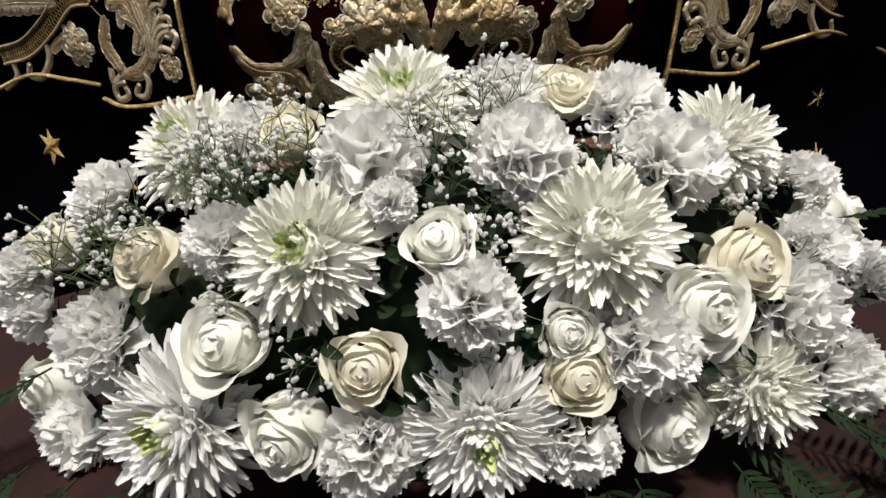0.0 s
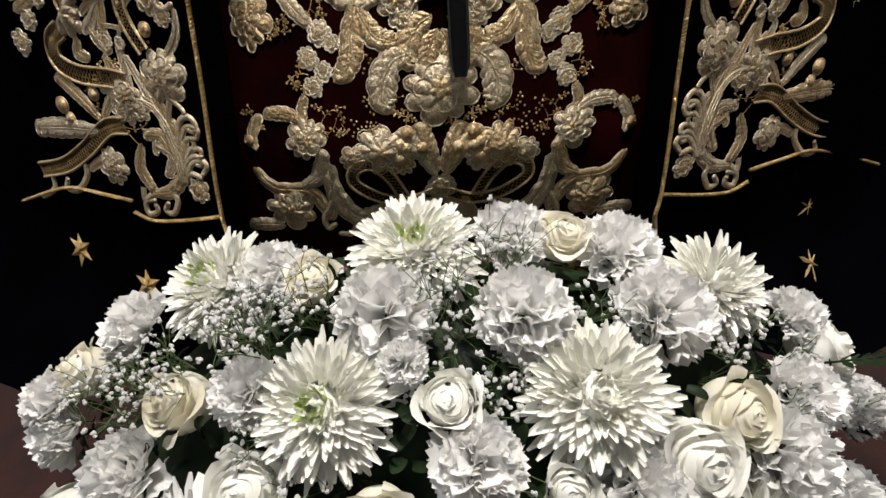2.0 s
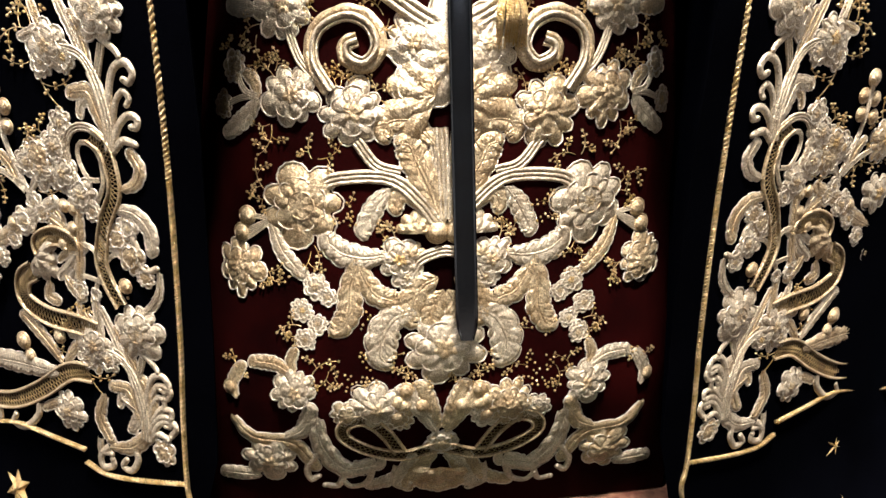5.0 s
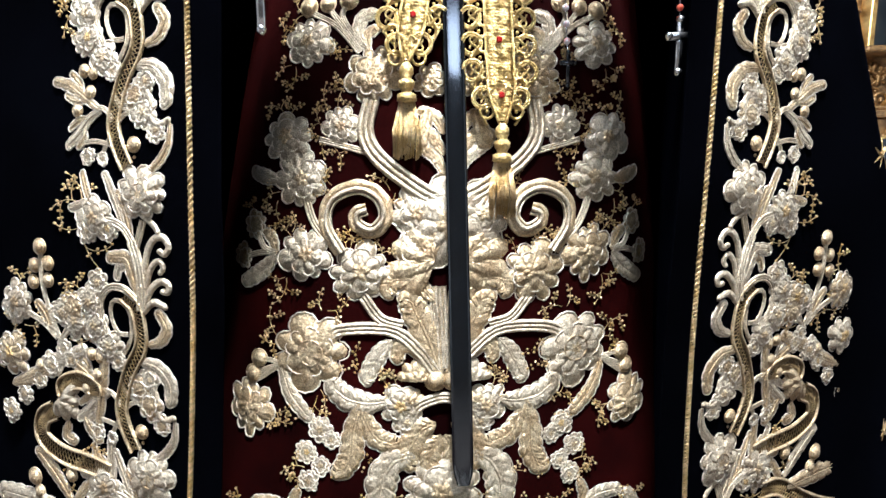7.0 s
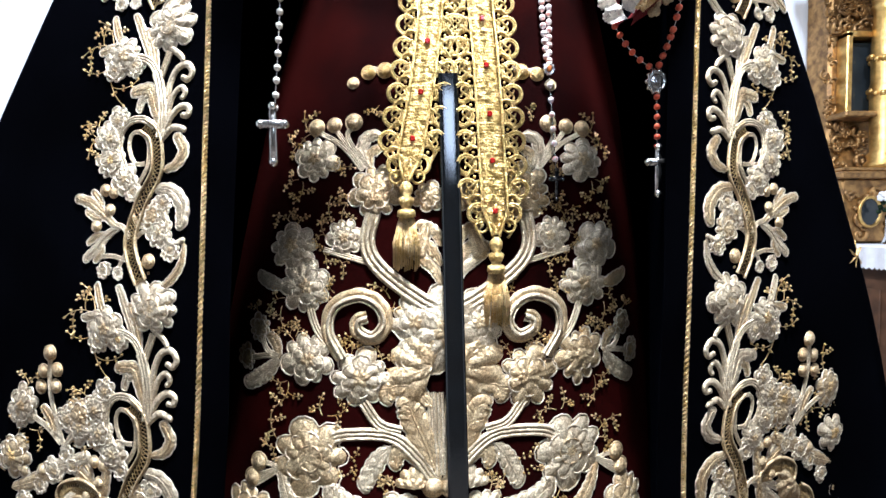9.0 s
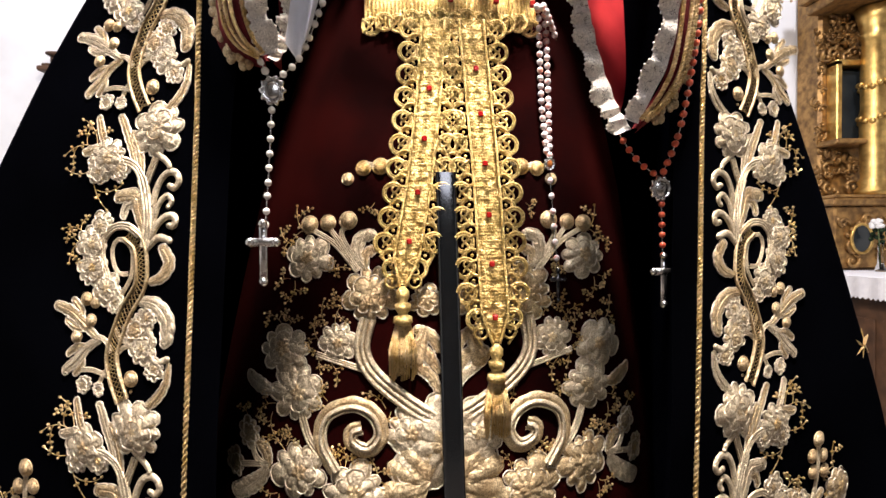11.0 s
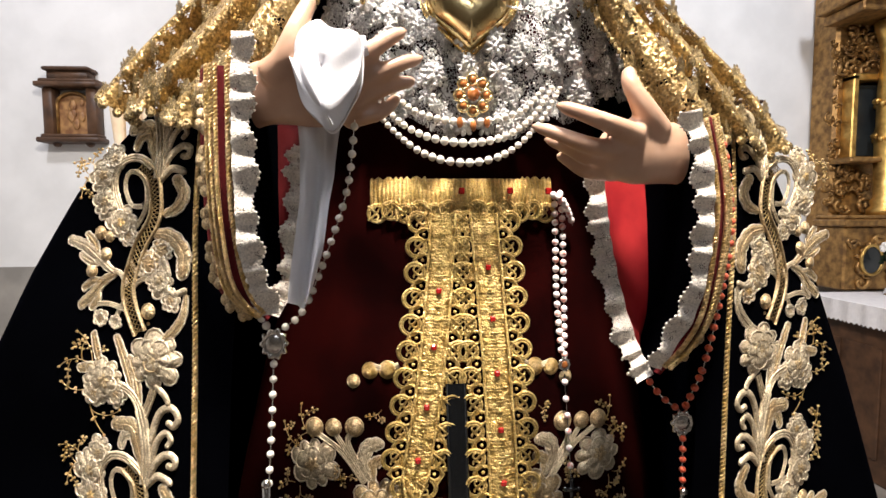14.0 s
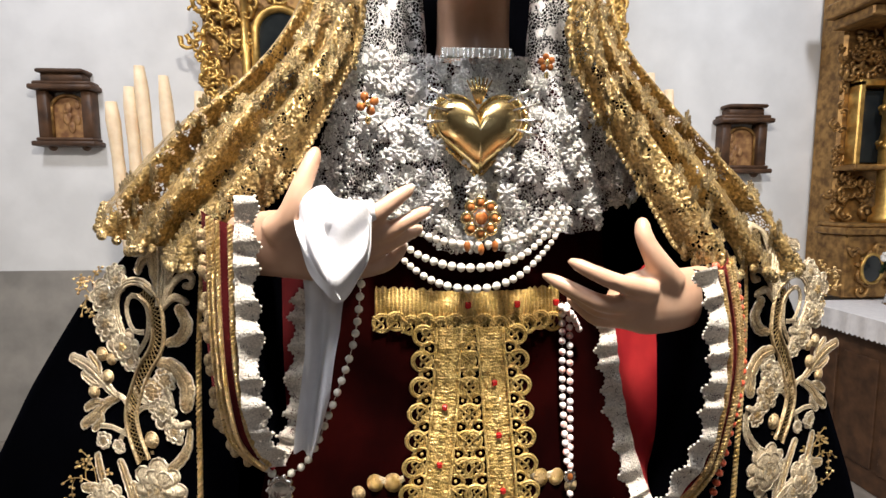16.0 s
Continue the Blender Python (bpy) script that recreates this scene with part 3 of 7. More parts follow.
part("skirt", sh, WINE_VELVET, dress, "dark wine velvet")

mantle = thing("mantle", (0.0, 1.1, 0.3), "long black velvet mantle with wide gold and silver embroidered borders", "mantle")


def mantle_rim(z, sg=1):
    """Half-width of the mantle at height z; it spreads a little more on one side."""
    w = lerp(z, [0.28, 0.5, 0.8, 1.12, 1.25, 1.43, 1.588, 1.7, 1.8, 2.0, 2.2], [1.35, 1.12, 0.92, 0.745, 0.685, 0.605, 0.525, 0.455, 0.39, 0.27, 0.17])
    return w + (lerp(z, [0.5, 1.3, 1.7, 1.85, 2.0], [0.12, 0.12, 0.09, 0.04, 0.0]) if sg < 0 else 0.0)


def mantle_inner(z):
    return lerp(z, [0.3, 0.5, 0.62, 1.0, 1.5, 1.8, 2.2], [0.34, 0.31, 0.275, 0.262, 0.27, 0.262, 0.14])


for sg in (-1, 1):
    sh, inner = Shape(), Shape()
    rows, hem = [], []
    for i in range(71):
        z = 0.30 + 1.85 * i / 70
        w, a = mantle_rim(z, sg), mantle_inner(z)
        row = []
        for k in range(34):
            s = k / 33
            d = a + (w - 0.05 - a) * s
            x = axis_x(z) + sg * d
            fold = 0.010 * math.sin(13 * d + 1.5 * z + sg) * max(0, (d - 0.52)) / 0.3 + 0.006 * noise.noise((x * 3, z * 2, 7)) * min(1, max(0, (d - 0.45) * 5))
            row.append((x, cape_y(x, z) + fold, z))
        y0 = row[-1][1]
        for k in range(1, 15):
            q = math.pi / 2 * k / 14
            row.append((axis_x(z) + sg * (w - 0.05 + 0.05 * math.sin(min(q * 2, math.pi / 2))) * max(0.0, math.cos(max(0, q - 0.5) * 1.467)) ** 0.8, y0 + (1.5 - y0) * (1 - math.cos(q)), z))
        rows.append(row)
        hem.append([(row[0][0], row[0][1], z), (row[0][0] + sg * 0.004, row[0][1] + 0.012, z), (row[0][0] + sg * 0.05, row[0][1] + 0.10, z), (row[0][0] + sg * 0.14, row[0][1] + 0.34, z)])
    sh.grid(rows)
    part("front_panel", sh, BLACK_VELVET, mantle, "black velvet half of the mantle")
    inner.grid(hem)
    part("lining", inner, BLACK_VELVET, mantle, "dark turned-in lining")

# ---- the stand under the figure ----
stand = thing("carved_stand", (0.0, 0.95, 0.30), "low red marbled stand with a gilt scalloped edge", "plinth")
part("stand_top", Shape().box(-0.360, 0.392, 0.731, 1.3, 0.440, 0.456, 0.006), MARBLED, stand, "red marbled top", smooth=False)
part("stand_core", Shape().box(-0.335, 0.367, 0.758, 1.28, 0.30, 0.440, 0.008), MARBLED, stand, smooth=False)
edge = Shape()
for k in range(36):
    x, low = -0.350 + 0.732 * k / 35, 0.007 * (k % 3)
    edge.ball((x, 0.741, 0.432 - low), 0.0085, 7, 5, (1.2, 0.8, 0.9))
    edge.tube([(x - 0.012, 0.745, 0.438), (x, 0.739, 0.422 - low), (x + 0.012, 0.745, 0.438)], 0.0032, 6)
part("gilt_edge", edge, GILT, stand, "gilt scalloped edge", kind="stuff")

# Places on the mound: x, y, z, radius.
CHRYSANTHEMUM_PLACES = [
    (-0.112, 0.324, 0.548, 0.063),
    (0.125, 0.323, 0.549, 0.067),
    (0.024, 0.238, 0.421, 0.064),
    (-0.031, 0.504, 0.629, 0.075),
    (0.286, 0.446, 0.573, 0.059),
    (-0.241, 0.273, 0.405, 0.075),
    (-0.254, 0.484, 0.584, 0.069),
    (0.274, 0.278, 0.407, 0.055),
]
ROSE_PLACES = [
    (-0.003, 0.318, 0.555, 0.032),
    (-0.266, 0.360, 0.529, 0.038),
    (-0.182, 0.290, 0.486, 0.042),
    (-0.066, 0.263, 0.474, 0.035),
    (-0.142, 0.248, 0.408, 0.042),
    (0.102, 0.257, 0.458, 0.035),
    (0.216, 0.295, 0.488, 0.045),
    (0.265, 0.329, 0.508, 0.039),
    (0.187, 0.250, 0.395, 0.042),
    (-0.135, 0.473, 0.615, 0.034),
    (-0.440, 0.362, 0.360, 0.039),
    (0.134, 0.492, 0.620, 0.034),
    (0.438, 0.450, 0.481, 0.041),
    (-0.427, 0.453, 0.496, 0.036),
    (0.094, 0.273, 0.491, 0.026),
]
CARNATION_PLACES = [
    (-0.058, 0.383, 0.598, 0.047),
    (-0.186, 0.346, 0.549, 0.031),
    (0.022, 0.286, 0.518, 0.037),
    (0.072, 0.406, 0.610, 0.046),
    (0.084, 0.534, 0.624, 0.048),
    (0.194, 0.476, 0.608, 0.044),
    (0.215, 0.394, 0.578, 0.047),
    (0.157, 0.273, 0.474, 0.042),
    (-0.326, 0.334, 0.459, 0.043),
    (-0.404, 0.333, 0.316, 0.048),
    (-0.373, 0.487, 0.532, 0.040),
    (-0.200, 0.510, 0.602, 0.044),
    (0.324, 0.320, 0.457, 0.044),
    (0.356, 0.368, 0.492, 0.037),
    (0.407, 0.474, 0.512, 0.034),
    (0.435, 0.343, 0.336, 0.048),
    (-0.069, 0.236, 0.400, 0.042),
    (0.103, 0.237, 0.395, 0.034),
    (-0.039, 0.342, 0.574, 0.022),
    (-0.450, 0.418, 0.438, 0.036),
    (-0.452, 0.431, 0.476, 0.033),
    (0.464, 0.408, 0.427, 0.033),
]


def basis(axis, spin=0.0):
    w = Vector(axis).normalized()
    u = w.orthogonal().normalized()
    v = w.cross(u)
    return (u * math.cos(spin) + v * math.sin(spin), v * math.cos(spin) - u * math.sin(spin), w)


def strip_petal(sh, c, fr, phi, th0, th1, length, width, start, cup, rng):
    """One narrow petal that leaves the heart at th0 from the axis and bends to th1."""
    u, v, w = fr
    out = u * math.cos(phi) + v * math.sin(phi)
    side = w.cross(out)
    p = Vector(c) + (w * math.cos(th0) + out * math.sin(th0)) * start
    rows, n = [], 6
    for i in range(n + 1):
        s = i / n
        th = th0 + (th1 - th0) * s
        d = w * math.cos(th) + out * math.sin(th)
        nrm = w * math.sin(th) - out * math.cos(th)
        wd = width * (0.45 + 0.75 * math.sin(math.pi * min(1, 0.15 + 0.75 * s))) * (1 if s < 0.95 else 0.45)
        rows.append([tuple(p - side * wd + nrm * cup * wd), tuple(p - side * wd * 0.4), tuple(p + side * wd * 0.4), tuple(p + side * wd + nrm * cup * wd)])
        p = p + d * (length / n)
    sh.grid(rows)


def chrysanthemum(parent, c, axis, r, seed):
    rng = random.Random(seed)
    fr = basis(axis, rng.random() * 6)
    sh, heart = Shape(), Shape()
    rings = 12
    for k in range(rings):
        q = k / (rings - 1)
        count = int(13 + 33 * q)
        for i in range(count):
            phi = 2 * math.pi * (i + 0.5 * (k % 2) + rng.uniform(-0.22, 0.22)) / count
            th0 = radians(8 + 84 * q + rng.uniform(-11, 11))
            bend = radians(-34 + 44 * q + rng.uniform(-24, 24))
            length = r * (0.42 + 0.50 * q ** 0.8) * rng.uniform(0.80, 1.12)
            target = heart if k < 3 and rng.random() < 0.8 else sh
            strip_petal(target, c, fr, phi, th0, th0 + bend, length, r * rng.uniform(0.052, 0.072), r * 0.10, 0.75, rng)
    sh.ball(Vector(c) + fr[2] * r * 0.10, r * 0.42, 14, 9)
    ob = part("chrysanthemum", sh, IVORY_PETAL if seed % 3 else PETAL, parent, "large white chrysanthemum with many narrow petals")
    part("flower_centre", heart, GREEN_PETAL if seed % 3 != 2 else IVORY_PETAL, ob, "pale green centre")
    return ob


def rose(parent, c, axis, r, seed):
    rng = random.Random(seed)
    u, v, w = basis(axis, rng.random() * 6)
    sh = Shape()
    c = Vector(c)
    count = 15
    for k in range(count):
        q = k / (count - 1)
        phi0 = k * 2.4 + rng.uniform(-0.2, 0.2)
        rad = r * (0.10 + 0.68 * q ** 0.85)
        span = radians(172 - 52 * q)
        top = r * (0.60 - 0.20 * q + rng.uniform(-0.07, 0.07))
        bottom = -r * 0.75
        roll = (0.02 + 0.34 * q * q) * r
        rows = []
        for i in range(8):
            s = i / 7
            row = []
            for j in range(10):
                a = (j / 9 - 0.5)
                phi = phi0 + a * span
                edge = 1 - (2 * abs(a)) ** 3 * 0.35
                h = bottom + (top * edge - bottom) * s
                belly = math.sin(math.pi * min(1, 0.18 + 0.62 * s)) ** 0.8
                lip = roll * max(0, s - 0.72) ** 1.5 / 0.28 ** 1.5 * (1 + 0.35 * math.sin(a * 9 + seed + k))
                rr = rad * (0.30 + 0.72 * belly) + lip + 0.02 * r * math.sin(5 * phi + k) * s
                dip = -0.5 * lip
                row.append(tuple(c + (u * math.cos(phi) + v * math.sin(phi)) * rr + w * (h + dip)))
            rows.append(row)
        sh.grid(rows)
    sh.ball(c - w * r * 0.12, r * 0.62, 14, 9)
    ob = part("rose", sh, CREAM_PETAL if seed % 2 else IVORY_PETAL, parent, "cream rose in half-open bloom")
    calyx = Shape()
    for k in range(5):
        strip_petal(calyx, c - w * r * 0.72, (u, v, w), k * 1.257 + seed, radians(70), radians(40), r * 0.7, r * 0.12, r * 0.1, 0.3, rng)
    part("calyx", calyx, STALK, ob, "green calyx")
    return ob


def carnation(parent, c, axis, r, seed):
    rng = random.Random(seed)
    fr = basis(axis, rng.random() * 6)
    u, v, w = fr
    c = Vector(c) - w * r * 0.35
    sh = Shape()
    count = 52
    for k in range(count):
        q = (k / (count - 1)) ** 0.7
        phi0 = k * 2.39996 + rng.uniform(-0.3, 0.3)
        th = radians(4 + 80 * q + rng.uniform(-9, 9))
        length = r * rng.uniform(0.98, 1.2) * (1.0 - 0.06 * q)
        span = r * rng.uniform(0.34, 0.52)
        ph = rng.random() * 6
        tilt = rng.uniform(-0.5, 0.5)
        out = u * math.cos(phi0) + v * math.sin(phi0)
        d = w * math.cos(th) + out * math.sin(th)
        side = w.cross(out) * math.cos(tilt) + (w * math.sin(th) - out * math.cos(th)) * math.sin(tilt)
        side.normalize()
        nrm = d.cross(side)
        rows = []
        for i in range(6):
            s = i / 5
            row = []
            for j in range(12):
                a = j / 11 * 2 - 1
                ruff = (0.17 * s * s) * r * math.sin(a * 4 + ph) + 0.05 * r * s ** 3 * math.sin(a * 9 + ph * 2)
                tooth = (0.05 * r * (1 if j % 2 else -1) * (s > 0.9))
                row.append(tuple(c + d * (length * (0.15 + 0.85 * s) * (1 - 0.16 * a * a * s) + tooth) + side * span * (0.12 + 0.98 * s) * a + nrm * (ruff + 0.16 * r * s * s * (1 if th > 0.7 else -0.3))))
            rows.append(row)
        sh.grid(rows)
    return part("carnation", sh, PETAL, parent, "white carnation with frilled petals")


def mound(x, y):
    """Height of the flower mound's body over (x, y)."""
    q = 1 - ((x - 0.01) / 0.50) ** 2 - ((y - 0.5) / 0.275) ** 2
    return 0.33 + 0.30 * math.sqrt(max(q, 0.0))


def gypsophila(parent, x, y, z, axis, height, seed, heads=34):
    """A loose spray of hair-thin stalks that fork and end in tiny white balls."""
    rng = random.Random(seed)
    fr = basis(axis, rng.random() * 6)
    u, v, w = fr
    stalks, flowers = Shape(), Shape()
    root = Vector((x, y, z)) - w * 0.05
    for b in range(6):
        phi = b * 1.05 + rng.uniform(-0.4, 0.4)
        spread = rng.uniform(0.25, 0.75)
        mid = root + w * height * rng.uniform(0.55, 0.8) + (u * math.cos(phi) + v * math.sin(phi)) * height * spread * 0.5
        stalks.tube([root, (root + mid) / 2 + w * 0.004, mid], 0.0006, 4, False)
        for k in range(max(2, heads // 6)):
            tip = mid + w * height * rng.uniform(0.05, 0.38) + (u * rng.uniform(-1, 1) + v * rng.uniform(-1, 1)) * height * 0.30
            stalks.tube([mid, (mid + tip) / 2 + u * rng.uniform(-0.004, 0.004), tip], 0.0004, 3, False)
            size = rng.uniform(0.0019, 0.0036)
            for m in range(5):
                flowers.ball(tip + Vector((rng.uniform(-1, 1), rng.uniform(-1, 1), rng.uniform(-1, 1))) * size * 0.55, size * 0.62, 5, 3)
    ob = part("gypsophila_sprig", stalks, STALK, parent, "thin sprig of baby's breath")
    part("flower_head", flowers, PETAL, ob, "tiny white flower heads", kind="stuff")
    return ob


def fern(parent, pts, width, seed):
    rng = random.Random(seed)
    path = [Vector(p) for p in curve_through(pts, 26)]
    sh = Shape()
    sh.tube(path, 0.0012, 4)
    for i in range(2, 25):
        d = (path[min(i + 1, 25)] - path[i - 1]).normalized()
        side = d.cross(Vector((0, 0.3, 1))).normalized()
        for sg in (-1, 1):
            length = width * math.sin(math.pi * (0.12 + 0.85 * i / 26)) * rng.uniform(0.85, 1.1)
            p0, tip = path[i], path[i] + side * sg * length + d * length * 0.45 + Vector((0, 0, -0.12 * length))
            mid = (p0 + tip) / 2
            sh.grid([[tuple(p0 - d * 0.001), tuple(p0 + d * 0.001)], [tuple(mid - d * 0.0035), tuple(mid + d * 0.0035 + Vector((0, 0, 0.002)))], [tuple(tip - d * 0.0006), tuple(tip + d * 0.0006)]])
    return part("fern_leaf", sh, LEAF, parent, "dark green fern frond")


centrepiece = thing("flower_arrangement", (0.01, 0.48, 0.30), "low mounded arrangement of white chrysanthemums, roses, carnations and baby's breath", "flower arrangement")
body = Shape()
rows = []
for i in range(15):
    a = math.pi / 2 * i / 14
    rows.append([(0.01 + 0.44 * math.cos(a) * math.cos(2 * math.pi * k / 36), 0.5 + 0.225 * math.cos(a) * math.sin(2 * math.pi * k / 36),
                  0.30 + 0.255 * math.sin(a) + 0.012 * noise.noise((i * 0.9, k * 0.7, 3))) for k in range(36)])
body.grid(rows, close=True)
part("moss_base", body, LEAF, centrepiece, "dark moss-covered flower foam")
foliage = Shape()
rng = random.Random(4)
for k in range(900):
    px, py = 0.01 + 0.47 * rng.uniform(-1, 1), 0.5 + 0.25 * rng.uniform(-1, 0.9)
    if ((px - 0.01) / 0.47) ** 2 + ((py - 0.5) / 0.25) ** 2 > 1:
        continue
    if py > 0.56:
        continue
    pz = mound(px, py) - rng.uniform(0.03, 0.07)
    ax = Vector((px - 0.01, (py - 0.5) * 2, 0.35)).normalized()
    strip_petal(foliage, (px, py, pz), basis(ax, rng.random() * 6), rng.random() * 6.28, radians(rng.uniform(20, 75)), radians(rng.uniform(50, 110)), rng.uniform(0.018, 0.034), rng.uniform(0.003, 0.006), 0.0, 0.3, rng)
part("foliage", foliage, LEAF, centrepiece, "small dark green leaves", kind="stuff")
for places, maker, seed0 in ((CHRYSANTHEMUM_PLACES, chrysanthemum, 1), (ROSE_PLACES, rose, 40), (CARNATION_PLACES, carnation, 80)):
    for k, (x, y, z, r) in enumerate(places):
        n = Vector(((x - 0.01) / 0.25, (y - 0.5) / 0.0756, (z - 0.33) / 0.09)).normalized()
        rng = random.Random(seed0 * 7 + k)
        n = (n + Vector((0, -0.25, 0.3)) + Vector((rng.uniform(-0.25, 0.25), rng.uniform(-0.2, 0.2), rng.uniform(-0.2, 0.2)))).normalized()
        if z > 0.56:
            n = (n + Vector((0, -0.40, 0.0))).normalized()
            if z > 0.6 and x < 0.12:
                y, z, r = y - 0.03, z - 0.008, r * 0.93
        r *= 1.08 if maker is carnation else 1.04
        maker(centrepiece, tuple(Vector((x, y, z)) - n * r * 0.30), n, r, seed0 + k)
rng = random.Random(21)
for k in range(104):
    a, q = rng.uniform(0, 2 * math.pi), math.sqrt(rng.random()) * 0.97
    px, py = 0.01 + 0.49 * q * math.cos(a), 0.5 + 0.265 * q * math.sin(a)
    if py > 0.47:
        continue
    ax = Vector(((px - 0.01) * 1.6, (py - 0.5) * 3.0, 0.4 * math.sqrt(max(0.05, 1 - q * q)) + 0.1))
    gypsophila(centrepiece, px, py, mound(px, py) - 0.02, ax, rng.uniform(0.045, 0.07), 300 + k, rng.choice((18, 24, 34)))
for px, py, pz, tall, seed in ((-0.20, 0.40, 0.585, 0.08, 1), (-0.13, 0.40, 0.60, 0.085, 2), (0.0, 0.40, 0.60, 0.085, 3), (-0.26, 0.37, 0.55, 0.08, 4), (-0.32, 0.36, 0.52, 0.09, 5), (0.05, 0.44, 0.62, 0.09, 6), (-0.17, 0.36, 0.60, 0.08, 7)):
    gypsophila(centrepiece, px, py, pz, (px * 0.3, -0.35, 0.8), tall, 500 + seed, 44)
for pts, wd, seed in (([(0.25, 0.28, 0.36), (0.34, 0.20, 0.335), (0.42, 0.13, 0.325)], 0.045, 1), ([(0.33, 0.30, 0.37), (0.43, 0.24, 0.34), (0.52, 0.18, 0.325)], 0.045, 2),
                      ([(-0.25, 0.27, 0.36), (-0.34, 0.20, 0.335), (-0.40, 0.14, 0.325)], 0.045, 3), ([(-0.08, 0.24, 0.36), (-0.10, 0.16, 0.33), (-0.11, 0.10, 0.325)], 0.04, 4),
                      ([(0.12, 0.24, 0.36), (0.15, 0.15, 0.335), (0.17, 0.09, 0.325)], 0.045, 5), ([(0.38, 0.40, 0.50), (0.46, 0.36, 0.54), (0.53, 0.32, 0.53)], 0.03, 6),
                      ([(-0.40, 0.36, 0.40), (-0.48, 0.30, 0.38), (-0.54, 0.24, 0.35)], 0.04, 7)):
    fern(centrepiece, pts, wd, seed)
rng = random.Random(77)
for k in range(16):
    px = -0.50 + 1.02 * k / 15 + rng.uniform(-0.02, 0.02)
    py = 0.36 - 0.14 * math.sqrt(max(0.0, 1 - (px / 0.55) ** 2))
    fern(centrepiece, [(px * 0.9, py, 0.37), (px * 1.02, py - 0.05, 0.345), (px * 1.12, py - 0.11 + rng.uniform(-0.02, 0.02), 0.325)], rng.uniform(0.035, 0.05), 20 + k)

# ---- embroidery layout: distance from the middle line and height, in metres ----
DRESS_FLOWERS = [
    (0.197, 1.334, 0.031),
    (0.149, 1.221, 0.024),
    (0.225, 1.207, 0.033),
    (0.204, 1.150, 0.034),
    (0.196, 1.047, 0.035),
    (0.117, 1.025, 0.038),
    (0.272, 0.831, 0.033),
    (0.275, 1.087, 0.018),
    (0.298, 1.040, 0.017),
    (0.030, 1.277, 0.021),
]
DRESS_DISC_FLOWERS = [
    (0.105, 1.284, 0.036),
    (0.183, 0.916, 0.050),
]
DRESS_BERRIES = [
    (0.198, 1.381, 0.010),
    (0.171, 1.383, 0.009),
    (0.142, 1.386, 0.010),
    (0.146, 1.445, 0.007),
    (0.262, 0.899, 0.010),
    (0.270, 0.877, 0.010),
    (0.048, 0.676, 0.009),
    (0.050, 0.656, 0.009),
    (0.026, 0.655, 0.009),
    (0.290, 0.669, 0.008),
]
DRESS_PODS = [
    (0.124, 1.460, 0.011),
    (0.100, 1.462, 0.012),
]
DRESS_STEMS = [
    (0.0184, [(0.108, 1.253), (0.115, 1.211), (0.096, 1.177), (0.046, 1.139), (0.009, 1.118)]),
    (0.0095, [(0.200, 1.137), (0.181, 1.088), (0.144, 1.052)]),
    (0.0112, [(0.224, 1.177), (0.222, 1.165), (0.209, 1.157)]),
    (0.0138, [(0.168, 0.935), (0.137, 0.949), (0.073, 0.950), (0.035, 0.923), (0.009, 0.890)]),
    (0.0122, [(0.112, 0.994), (0.088, 0.965), (0.058, 0.956)]),
    (0.0064, [(0.198, 1.376), (0.159, 1.353), (0.126, 1.316)]),
    (0.0063, [(0.170, 1.378), (0.151, 1.353), (0.124, 1.316)]),
    (0.0063, [(0.142, 1.382), (0.150, 1.364), (0.124, 1.324)]),
    (0.0074, [(0.272, 1.083), (0.258, 1.056), (0.238, 1.049)]),
    (0.0068, [(0.297, 1.038), (0.263, 1.048), (0.238, 1.049)]),
    (0.0056, [(0.262, 0.899), (0.244, 0.898), (0.227, 0.895)]),
    (0.0057, [(0.270, 0.877), (0.246, 0.887), (0.227, 0.895)]),
    (0.0057, [(0.277, 0.861), (0.250, 0.878), (0.227, 0.895)]),
    (0.0070, [(0.178, 1.203), (0.137, 1.192), (0.109, 1.184)]),
    (0.0136, [(0.010, 1.009), (0.006, 0.955), (0.002, 0.901)]),
    (0.0091, [(0.020, 1.009), (0.015, 0.955), (0.008, 0.901)]),
    (0.0063, [(0.120, 1.466), (0.100, 1.462), (0.085, 1.469)]),
]
DRESS_SCROLLS = [
    (0.0131, [(0.144, 1.052), (0.165, 1.088), (0.158, 1.122), (0.125, 1.137), (0.097, 1.126), (0.087, 1.101), (0.102, 1.083), (0.122, 1.091), (0.123, 1.104), (0.110, 1.109)]),
]
DRESS_LEAVES = [
    (0.0124, [(0.114, 1.319), (0.127, 1.339), (0.124, 1.359), (0.112, 1.366)]),
    (0.0108, [(0.114, 1.315), (0.117, 1.335), (0.108, 1.344)]),
    (0.0144, [(0.235, 1.149), (0.254, 1.153), (0.277, 1.160)]),
    (0.0107, [(0.011, 1.207), (0.021, 1.227), (0.038, 1.237)]),
    (0.0106, [(0.009, 1.154), (0.021, 1.176), (0.038, 1.189)]),
    (0.0122, [(0.010, 1.180), (0.026, 1.203), (0.036, 1.207)]),
    (0.0160, [(0.238, 1.046), (0.259, 1.024), (0.286, 1.006)]),
    (0.0112, [(0.238, 1.047), (0.244, 1.065), (0.252, 1.075)]),
    (0.0142, [(0.227, 0.891), (0.212, 0.857), (0.187, 0.830)]),
    (0.0168, [(0.031, 1.241), (0.041, 1.203), (0.045, 1.202)]),
]
